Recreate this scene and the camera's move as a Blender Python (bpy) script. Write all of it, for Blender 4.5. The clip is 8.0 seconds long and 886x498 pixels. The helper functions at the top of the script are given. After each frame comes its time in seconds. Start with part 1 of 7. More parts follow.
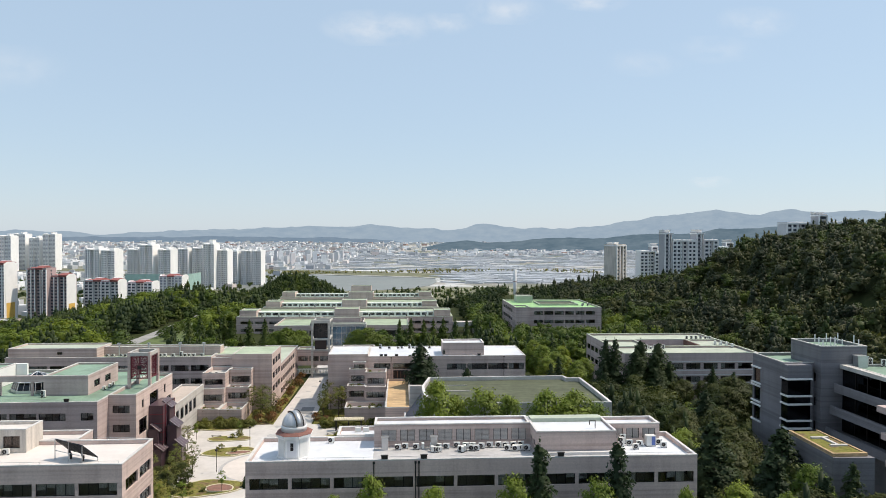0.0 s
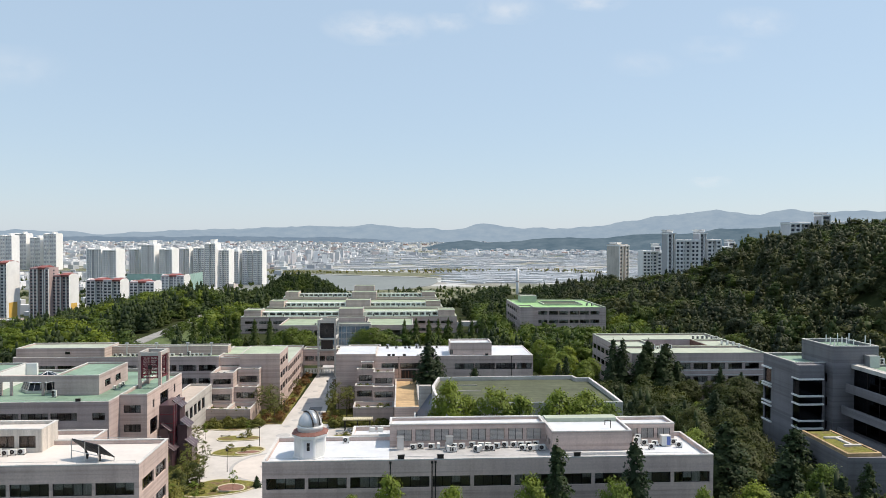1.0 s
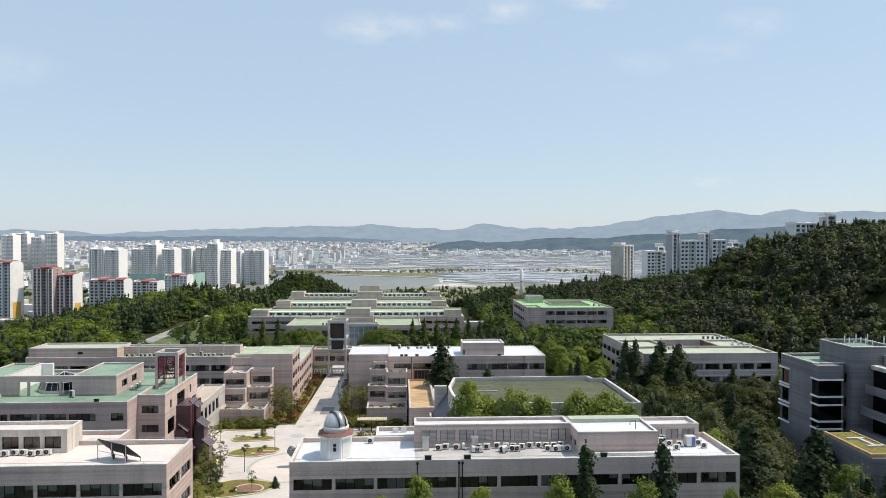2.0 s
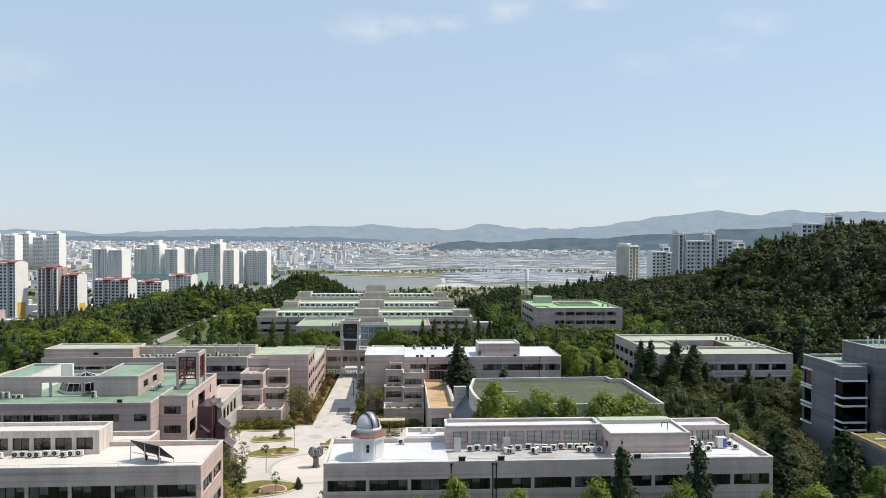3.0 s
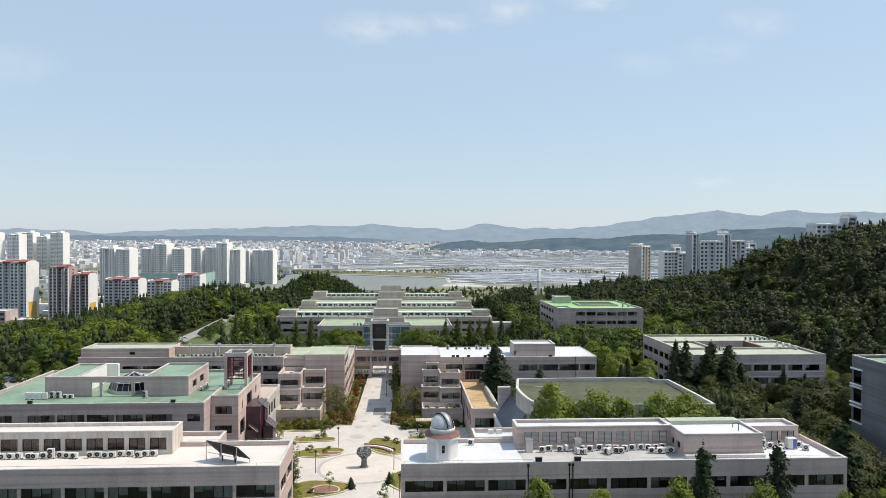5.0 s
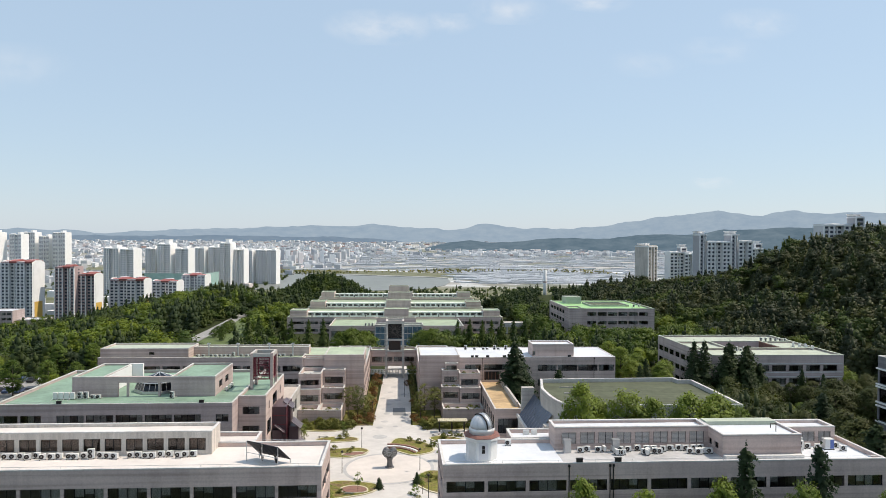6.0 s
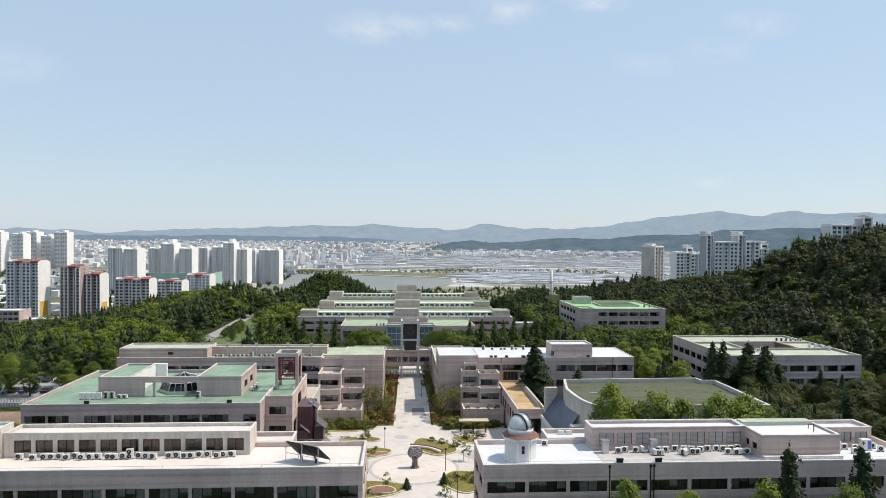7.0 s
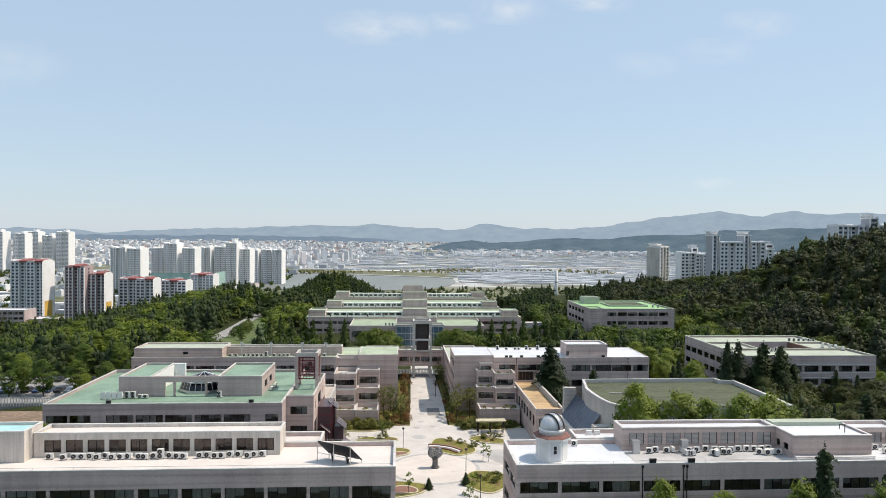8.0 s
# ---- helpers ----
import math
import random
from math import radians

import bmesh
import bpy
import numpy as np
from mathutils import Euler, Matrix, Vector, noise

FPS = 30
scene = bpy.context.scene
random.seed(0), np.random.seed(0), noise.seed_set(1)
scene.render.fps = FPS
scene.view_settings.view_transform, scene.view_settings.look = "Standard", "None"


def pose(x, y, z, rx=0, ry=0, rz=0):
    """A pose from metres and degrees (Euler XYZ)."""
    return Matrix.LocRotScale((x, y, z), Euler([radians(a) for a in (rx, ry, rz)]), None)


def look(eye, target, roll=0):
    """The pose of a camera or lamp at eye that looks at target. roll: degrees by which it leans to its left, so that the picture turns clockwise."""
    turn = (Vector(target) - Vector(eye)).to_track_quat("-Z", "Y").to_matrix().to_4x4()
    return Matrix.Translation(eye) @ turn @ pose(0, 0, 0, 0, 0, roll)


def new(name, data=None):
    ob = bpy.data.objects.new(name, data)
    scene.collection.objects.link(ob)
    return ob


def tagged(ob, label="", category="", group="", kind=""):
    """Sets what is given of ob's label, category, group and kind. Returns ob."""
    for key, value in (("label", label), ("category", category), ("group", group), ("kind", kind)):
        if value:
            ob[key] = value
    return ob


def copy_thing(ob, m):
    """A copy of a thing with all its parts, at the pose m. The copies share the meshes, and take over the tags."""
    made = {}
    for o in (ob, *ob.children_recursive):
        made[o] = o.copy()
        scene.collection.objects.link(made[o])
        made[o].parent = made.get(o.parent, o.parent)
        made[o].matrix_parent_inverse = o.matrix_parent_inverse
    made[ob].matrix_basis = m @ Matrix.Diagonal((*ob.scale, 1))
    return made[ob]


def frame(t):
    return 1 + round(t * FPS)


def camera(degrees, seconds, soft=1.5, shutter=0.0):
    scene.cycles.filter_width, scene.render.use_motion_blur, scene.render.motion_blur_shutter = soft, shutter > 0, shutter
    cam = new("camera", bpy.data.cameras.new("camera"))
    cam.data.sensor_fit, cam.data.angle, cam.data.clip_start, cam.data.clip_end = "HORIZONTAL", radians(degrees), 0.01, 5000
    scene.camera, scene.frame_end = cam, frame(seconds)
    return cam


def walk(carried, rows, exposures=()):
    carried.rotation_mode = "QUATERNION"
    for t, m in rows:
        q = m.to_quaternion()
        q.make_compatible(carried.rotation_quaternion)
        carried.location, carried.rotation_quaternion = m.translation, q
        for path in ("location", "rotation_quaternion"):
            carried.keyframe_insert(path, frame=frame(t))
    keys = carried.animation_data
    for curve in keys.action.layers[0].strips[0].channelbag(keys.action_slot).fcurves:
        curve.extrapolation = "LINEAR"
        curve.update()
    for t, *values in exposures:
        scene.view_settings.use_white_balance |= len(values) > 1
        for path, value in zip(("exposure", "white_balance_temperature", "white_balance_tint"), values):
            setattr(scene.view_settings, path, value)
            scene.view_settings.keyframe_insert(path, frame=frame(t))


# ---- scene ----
cam = camera(66.5, 8.0, 0.6)
# seconds, eye x y z, pitch, lean, yaw
PATH = [
    (0.0, -0.011, -0.169, 46.885, -0.981, -0.188, -3.540),
    (0.5, -0.902, -0.128, 46.887, -0.988, -0.202, -3.545),
    (1.0, -2.183, -0.053, 46.891, -0.994, -0.216, -3.552),
    (1.5, -3.788, 0.063, 46.903, -0.997, -0.231, -3.562),
    (3.0, -10.120, 0.613, 47.035, -0.984, -0.285, -3.598),
    (3.5, -12.436, 0.784, 47.054, -0.988, -0.304, -3.611),
    (4.0, -14.944, 0.949, 47.054, -0.998, -0.326, -3.626),
    (4.5, -17.512, 1.101, 47.062, -1.003, -0.347, -3.640),
    (6.0, -25.476, 1.516, 47.125, -0.999, -0.409, -3.686),
    (6.5, -28.117, 1.728, 47.112, -0.998, -0.432, -3.701),
    (7.0, -30.717, 2.007, 47.074, -0.996, -0.458, -3.716),
    (7.5, -33.271, 2.318, 47.022, -0.995, -0.486, -3.731),
    (8.0, -34.907, 2.578, 46.960, -0.996, -0.515, -3.740),
]
walk(cam, [(t, pose(x, y, z, 0, 0, yaw) @ pose(0, 0, 0, 90 + pitch, 0, 0) @ pose(0, 0, 0, 0, 0, -lean)) for t, x, y, z, pitch, lean, yaw in PATH],
     exposures=[(0.0, 0.15, 7250.0, 13.0), (8.0, 0.15, 7250.0, 13.0)])

# ---- sky and sun ----
SUN_ELEVATION, SUN_AZIMUTH = 58.0, 80.0
world = bpy.data.worlds.new("world")
scene.world = world
world.use_nodes = True
wn = world.node_tree
wn.nodes.clear()
sky = wn.nodes.new("ShaderNodeTexSky")
sky.sky_type, sky.sun_disc = "NISHITA", False
sky.sun_elevation, sky.sun_rotation = radians(SUN_ELEVATION), radians(SUN_AZIMUTH)
sky.air_density, sky.dust_density, sky.ozone_density, sky.altitude = 1.2, 0.35, 2.5, 60.0
bg = wn.nodes.new("ShaderNodeBackground")
bg.inputs["Strength"].default_value = 0.15
wout = wn.nodes.new("ShaderNodeOutputWorld")
haze = wn.nodes.new("ShaderNodeMix")
haze.data_type = "RGBA"
haze.inputs[0].default_value = 0.76
haze.inputs[7].default_value = (2.68, 3.84, 5.26, 1.0)
wn.links.new(sky.outputs[0], haze.inputs[6])
wn.links.new(haze.outputs[2], bg.inputs["Color"])
wn.links.new(bg.outputs[0], wout.inputs["Surface"])
sun = new("sun", bpy.data.lights.new("sun", "SUN"))
sun.data.energy, sun.data.angle, sun.data.color = 3.9, radians(0.6), (1.0, 0.95, 0.87)
sun_from = Vector((math.sin(radians(SUN_AZIMUTH)) * math.cos(radians(SUN_ELEVATION)),
                   math.cos(radians(SUN_AZIMUTH)) * math.cos(radians(SUN_ELEVATION)), math.sin(radians(SUN_ELEVATION))))
sun.matrix_world = look(sun_from * 400, (0, 0, 0))


# ---- materials ----
class Nodes:
    """A short way to write a node tree."""

    def __init__(self, name):
        self.mat = bpy.data.materials.new(name)
        self.mat.use_nodes = True
        self.tree = self.mat.node_tree
        self.tree.nodes.clear()
        self.out = self.tree.nodes.new("ShaderNodeOutputMaterial")

    def node(self, kind, props=None, **sockets):
        n = self.tree.nodes.new("ShaderNode" + kind)
        for key, value in (props or {}).items():
            setattr(n, key, value)
        for key, value in sockets.items():
            self.set(n, key.replace("_", " "), value)
        return n

    def set(self, n, key, value):
        socket = n.inputs[int(key)] if key.isdigit() else n.inputs[key]
        if isinstance(value, bpy.types.NodeSocket):
            self.tree.links.new(value, socket)
        else:
            socket.default_value = value

    def position(self, sx=1.0, sy=1.0, sz=1.0):
        g = self.node("NewGeometry")
        m = self.node("Mapping", Vector=g.outputs["Position"], Scale=(sx, sy, sz))
        return m.outputs[0]

    def noise(self, vector, scale, detail=4.0, rough=0.6):
        return self.node("TexNoise", Vector=vector, Scale=scale, Detail=detail, Roughness=rough).outputs["Fac"]

    def ramp(self, fac, *stops):
        r = self.node("ValToRGB", Fac=fac)
        els = r.color_ramp.elements
        while len(els) < len(stops):
            els.new(0.5)
        for e, (at, col) in zip(els, stops):
            e.position, e.color = at, (*col, 1.0)
        return r.outputs["Color"]

    def mix(self, fac, a, b, blend="MIX"):
        n = self.node("Mix", {"data_type": "RGBA", "blend_type": blend})
        for socket, value in ((n.inputs[0], fac), (n.inputs[6], a), (n.inputs[7], b)):
            if isinstance(value, bpy.types.NodeSocket):
                self.tree.links.new(value, socket)
            else:
                socket.default_value = value if isinstance(value, float) else (*value[:3], 1.0)
        return n.outputs[2]

    def done(self, shader):
        self.tree.links.new(shader, self.out.inputs["Surface"])
        return self.mat


def surface(name, colour, rough=0.8, metal=0.0, grain=6.0, spread=0.12, stain=0.15, relief=0.02, streak=None, specular=0.4):
    """Paint, metal or stone: grain, broad stains and, with streak=(sx, sy, sz), a banded pattern."""
    n = Nodes(name)
    c = Vector(colour)
    fine = n.noise(n.position(), grain, 5.0)
    broad = n.noise(n.position(), 0.17, 4.0)
    col = n.ramp(fine, (0.3, c * (1 - spread)), (0.7, c * (1 + spread)))
    col = n.mix(n.ramp(broad, (0.42, (0, 0, 0)), (0.68, (1, 1, 1))), col, n.mix(1.0, col, (1 - stain,) * 3, "MULTIPLY"))
    if streak:
        s = n.noise(n.position(*streak), 1.0, 3.0)
        col = n.mix(1.0, col, n.ramp(s, (0.35, (0.80, 0.79, 0.78)), (0.65, (1.08, 1.08, 1.08))), "MULTIPLY")
    bump = n.node("Bump", Strength=0.5, Distance=relief, Height=fine)
    b = n.node("BsdfPrincipled", Base_Color=col, Roughness=rough, Metallic=metal, Normal=bump.outputs[0])
    b.inputs["Specular IOR Level"].default_value = specular
    return n.done(b.outputs[0])


def concrete(name, colour, band=0.45):
    """Board-marked concrete in level lifts, with rain streaks and blotches."""
    n = Nodes(name)
    c = Vector(colour)
    fine = n.noise(n.position(), 5.0, 6.0)
    lifts = n.noise(n.position(0.02, 0.02, 1 / band), 1.0, 2.0)
    streaks = n.noise(n.position(0.55, 0.55, 0.04), 1.0, 4.0)
    broad = n.noise(n.position(), 0.11, 5.0)
    col = n.ramp(fine, (0.3, c * 0.90), (0.7, c * 1.08))
    col = n.mix(1.0, col, n.ramp(lifts, (0.34, (0.80, 0.79, 0.79)), (0.47, (0.98, 0.98, 0.98)), (0.66, (1.08, 1.08, 1.08))), "MULTIPLY")
    col = n.mix(1.0, col, n.ramp(streaks, (0.3, (0.84, 0.83, 0.82)), (0.55, (1.0, 1.0, 1.0))), "MULTIPLY")
    col = n.mix(1.0, col, n.ramp(broad, (0.35, (0.86, 0.85, 0.85)), (0.65, (1.06, 1.05, 1.03))), "MULTIPLY")
    both = n.node("Math", {"operation": "ADD"}, **{"0": fine, "1": lifts})
    bump = n.node("Bump", Strength=0.6, Distance=0.03, Height=both.outputs[0])
    b = n.node("BsdfPrincipled", Base_Color=col, Roughness=0.88, Normal=bump.outputs[0])
    b.inputs["Specular IOR Level"].default_value = 0.25
    return n.done(b.outputs[0])


def foliage(name, dark, light, shine=0.25):
    """Leaves: every clump of its own tone, every tree of its own tint, a little light through."""
    n = Nodes(name)
    geo = n.node("NewGeometry")
    info = n.node("ObjectInfo")
    col = n.ramp(geo.outputs["Random Per Island"], (0.0, Vector(dark).lerp(Vector(light), 0.30)), (0.6, Vector(dark).lerp(Vector(light), 0.5)), (1.0, Vector(dark).lerp(Vector(light), 0.72)))
    patch = n.noise(n.position(), 0.06, 3.0)
    col = n.mix(1.0, col, n.ramp(patch, (0.32, (0.72, 0.78, 0.8)), (0.66, (1.25, 1.16, 0.85))), "MULTIPLY")
    tree = n.node("Attribute", {"attribute_name": "tree_tone"}).outputs["Fac"]
    col = n.mix(1.0, col, n.ramp(tree, (0.0, (0.66, 0.72, 0.80)), (0.5, (1.0, 1.0, 0.96)), (0.85, (1.30, 1.22, 0.92)), (1.0, (1.62, 1.42, 0.84))), "MULTIPLY")
    col = n.mix(1.0, col, n.ramp(info.outputs["Random"], (0.0, (0.8, 0.86, 0.8)), (1.0, (1.2, 1.12, 1.0))), "MULTIPLY")
    b = n.node("BsdfPrincipled", Base_Color=col, Roughness=0.6)
    b.inputs["Specular IOR Level"].default_value = shine
    tr = n.node("BsdfTranslucent", Color=col)
    m = n.node("MixShader", Fac=0.28)
    n.tree.links.new(b.outputs[0], m.inputs[1])
    n.tree.links.new(tr.outputs[0], m.inputs[2])
    return n.done(m.outputs[0])


def pane_glass(name, tint, gloss=0.03):
    """A thin sheet of glass: clear through, and shiny by its angle."""
    n = Nodes(name)
    t = n.node("BsdfTransparent", Color=(*tint, 1.0))
    g = n.node("BsdfGlossy", Color=(0.9, 0.95, 1.0, 1.0), Roughness=gloss)
    f = n.node("Fresnel", IOR=1.5)
    m = n.node("MixShader", Fac=f.outputs[0])
    n.tree.links.new(t.outputs[0], m.inputs[1])
    n.tree.links.new(g.outputs[0], m.inputs[2])
    return n.done(m.outputs[0])


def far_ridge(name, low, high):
    """A distant range as a plain glowing backdrop, its air haze painted in."""
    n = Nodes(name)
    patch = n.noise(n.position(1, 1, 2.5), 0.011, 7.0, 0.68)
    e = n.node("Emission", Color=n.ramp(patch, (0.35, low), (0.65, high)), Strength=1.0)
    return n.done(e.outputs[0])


CONCRETE = concrete("board_marked_concrete", (0.57, 0.452, 0.412))
CONCRETE_GREY = concrete("grey_concrete", (0.51, 0.412, 0.392), 0.6)
CONCRETE_DARK = concrete("dark_grey_panels", (0.20, 0.195, 0.21), 0.6)
CONCRETE_PALE = concrete("pale_concrete", (0.50, 0.48, 0.45), 0.8)
CREAM = surface("cream_render", (0.62, 0.56, 0.50), streak=(1.5, 1.5, 0.08))
WHITE_PAINT = surface("white_paint", (0.78, 0.77, 0.75), rough=0.6, grain=2.0, spread=0.03, stain=0.10)
ROOF_WHITE = surface("white_roof_coating", (0.62, 0.64, 0.67), rough=0.55, grain=1.2, spread=0.05, stain=0.16, relief=0.005)
ROOF_CREAM = surface("cream_roof_coating", (0.66, 0.61, 0.57), rough=0.6, grain=1.2, spread=0.04, stain=0.12, relief=0.005)
ROOF_SAGE = surface("sage_roof_coating", (0.34, 0.41, 0.28), rough=0.6, grain=1.5, spread=0.1, stain=0.28, relief=0.005)
ROOF_GREEN = surface("green_roof_coating", (0.215, 0.325, 0.24), rough=0.6, grain=1.5, spread=0.12, stain=0.32, relief=0.005)
ROOF_BRIGHT = surface("bright_green_roof", (0.29, 0.50, 0.22), rough=0.6, grain=1.5, spread=0.08, stain=0.2, relief=0.005)
ROOF_PALE = surface("pale_green_roof", (0.42, 0.46, 0.37), rough=0.65, grain=1.5, spread=0.08, stain=0.2, relief=0.005)
ROOF_WING = surface("wing_roof_coating", (0.40, 0.47, 0.33), rough=0.6, grain=1.5, spread=0.1, stain=0.25, relief=0.005)
ROOF_MOSS = surface("moss_green_roof", (0.092, 0.103, 0.062), rough=0.9, grain=0.7, spread=0.2, stain=0.2, streak=(0.05, 1.2, 1.0))
COPING = surface("parapet_coping", (0.55, 0.53, 0.50), grain=3.0, streak=(0.6, 0.6, 0.6))
COPING_WHITE = surface("white_coping", (0.60, 0.58, 0.56), grain=3.0, stain=0.25)
DARK_FRAME = surface("dark_aluminium", (0.035, 0.03, 0.03), rough=0.45, metal=0.6, spread=0.1, stain=0.1, relief=0.002)
DARK_ROOM = surface("room_shell", (0.25, 0.235, 0.23), stain=0.3)
BLIND = surface("blind_cloth", (0.50, 0.52, 0.49), rough=0.9, streak=(4.0, 4.0, 0.5))
GLASS = pane_glass("window_glass", (0.86, 0.85, 0.85))
GLASS_BROWN = pane_glass("bronze_glass", (0.66, 0.57, 0.53))
GLASS_DARK = pane_glass("dark_glass", (0.12, 0.13, 0.15))
STEEL = surface("galvanised_steel", (0.55, 0.56, 0.57), rough=0.4, metal=0.8, spread=0.06, stain=0.15, relief=0.003)
DOME_METAL = surface("dome_sheet_metal", (0.62, 0.62, 0.63), rough=0.42, metal=0.35, grain=2.0, spread=0.05, stain=0.18, relief=0.004)
DARK_RED = surface("dark_red_steel", (0.17, 0.022, 0.035), rough=0.5, spread=0.2, stain=0.3, relief=0.004)
MAROON = surface("maroon_glazing", (0.085, 0.050, 0.062), rough=0.3, spread=0.2, stain=0.3, relief=0.003, specular=0.5)
DARK_METAL = surface("dark_bronze", (0.045, 0.04, 0.037), rough=0.5, metal=0.5, spread=0.2, stain=0.2)
SOLAR = surface("solar_cells", (0.012, 0.014, 0.02), rough=0.45, grain=9.0, spread=0.3, specular=0.25)
LOUVRE = surface("louvre_slat", (0.56, 0.49, 0.44), rough=0.6, stain=0.25)
AC_WHITE = surface("unit_casing", (0.72, 0.71, 0.68), rough=0.5, grain=4.0, spread=0.04, stain=0.2, relief=0.003)
BLUE_PANEL = surface("blue_panel", (0.10, 0.16, 0.42), rough=0.5)
ORANGE_DECK = surface("ochre_deck", (0.52, 0.36, 0.20), grain=2.0, spread=0.15, stain=0.3, streak=(0.3, 1.0, 1.0))
PAVING = surface("pale_paving", (0.54, 0.51, 0.48), grain=0.8, spread=0.06, stain=0.16, relief=0.006)
PAVING_GREY = surface("grey_paving", (0.42, 0.41, 0.40), grain=1.0, spread=0.1, stain=0.2, relief=0.006)
PATH_DARK = surface("path_dark_grey", (0.20, 0.20, 0.20), grain=1.0, spread=0.1, stain=0.2, relief=0.006)
PAVING_PINK = surface("pinkish_paving", (0.60, 0.545, 0.50), grain=0.7, spread=0.05, stain=0.12, relief=0.006)
BRICK_RED = surface("red_soil", (0.23, 0.12, 0.09), grain=1.5, spread=0.25, stain=0.3)
KERB = surface("kerb_stone", (0.55, 0.50, 0.36), grain=4.0)


def turf(name):
    """Thin grass over soil: olive and yellow tufts with bare brown patches."""
    n = Nodes(name)
    tuft = n.noise(n.position(), 2.2, 6.0, 0.7)
    bare = n.noise(n.position(), 0.42, 5.0, 0.65)
    col = n.ramp(tuft, (0.30, (0.075, 0.085, 0.020)), (0.5, (0.17, 0.165, 0.045)), (0.70, (0.30, 0.26, 0.09)))
    col = n.mix(n.ramp(bare, (0.50, (0, 0, 0)), (0.62, (0.9, 0.9, 0.9))), col, n.ramp(tuft, (0.3, (0.10, 0.062, 0.038)), (0.7, (0.25, 0.17, 0.11))))
    bump = n.node("Bump", Strength=0.7, Distance=0.08, Height=tuft)
    b = n.node("BsdfPrincipled", Base_Color=col, Roughness=0.95, Normal=bump.outputs[0])
    b.inputs["Specular IOR Level"].default_value = 0.1
    return n.done(b.outputs[0])


GRASS = turf("lawn")
ASPHALT = surface("asphalt", (0.30, 0.295, 0.285), rough=0.9, grain=2.0, spread=0.12, stain=0.25)
BARK = surface("bark", (0.10, 0.075, 0.055), rough=0.95, streak=(8.0, 8.0, 1.0), relief=0.03)
LEAF_BROAD = foliage("broad_leaves", (0.070, 0.115, 0.018), (0.200, 0.270, 0.050))
LEAF_OLIVE = foliage("olive_leaves", (0.070, 0.085, 0.022), (0.200, 0.205, 0.065))
LEAF_DARK = foliage("dark_needles", (0.017, 0.036, 0.018), (0.054, 0.086, 0.038))
LEAF_FOREST = foliage("forest_leaves", (0.022, 0.044, 0.014), (0.075, 0.115, 0.030))
LEAF_HILL = foliage("hill_leaves", (0.022, 0.034, 0.019), (0.074, 0.090, 0.047))
LEAF_CONIFER = foliage("wood_needles", (0.016, 0.034, 0.015), (0.058, 0.088, 0.034))
LEAF_GREEN = foliage("wood_leaves", (0.036, 0.072, 0.012), (0.125, 0.180, 0.034))
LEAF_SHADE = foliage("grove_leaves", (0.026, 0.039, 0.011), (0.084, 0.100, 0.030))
LEAF_COLUMN = foliage("cypress_leaves", (0.038, 0.070, 0.018), (0.105, 0.150, 0.040))
LEAF_RED = foliage("russet_leaves", (0.10, 0.045, 0.02), (0.21, 0.11, 0.045))
APT_WHITE = surface("apartment_paint", (0.83, 0.82, 0.80), rough=0.8, grain=0.3, spread=0.04, stain=0.06, relief=0.0)
APT_BRIGHT = surface("apartment_bright_paint", (0.84, 0.83, 0.82), rough=0.8, grain=0.3, spread=0.03, stain=0.05, relief=0.0)
APT_GREY = surface("apartment_grey", (0.66, 0.65, 0.66), rough=0.8, grain=0.3, spread=0.05, stain=0.08, relief=0.0)
APT_DARK = surface("apartment_dark_grey", (0.42, 0.41, 0.42), rough=0.8, grain=0.3, spread=0.05, stain=0.08, relief=0.0)
APT_MAUVE = surface("apartment_mauve", (0.42, 0.32, 0.31), rough=0.8, grain=0.3, spread=0.05, stain=0.08, relief=0.0)
APT_ROOF = surface("apartment_red_roof", (0.30, 0.10, 0.09), rough=0.8, grain=0.4)
APT_YELLOW = surface("yellow_gable_paint", (0.68, 0.42, 0.10), rough=0.8, grain=0.3, spread=0.05, stain=0.05)
APT_WINDOW = surface("apartment_window", (0.045, 0.052, 0.07), rough=0.3, grain=0.4, spread=0.3, specular=0.35)
APT_WINDOW_HAZED = surface("apartment_window_hazed", (0.30, 0.31, 0.34), rough=0.4, grain=0.4, spread=0.2)
NET_GREEN = surface("green_site_net", (0.30, 0.45, 0.41), rough=0.9, grain=0.2)
WATER = surface("river_water", (0.20, 0.215, 0.20), rough=0.5, grain=0.02, spread=0.1, stain=0.15, relief=0.02, specular=0.35)
RUBBER = surface("rubber", (0.03, 0.03, 0.03), rough=0.9)


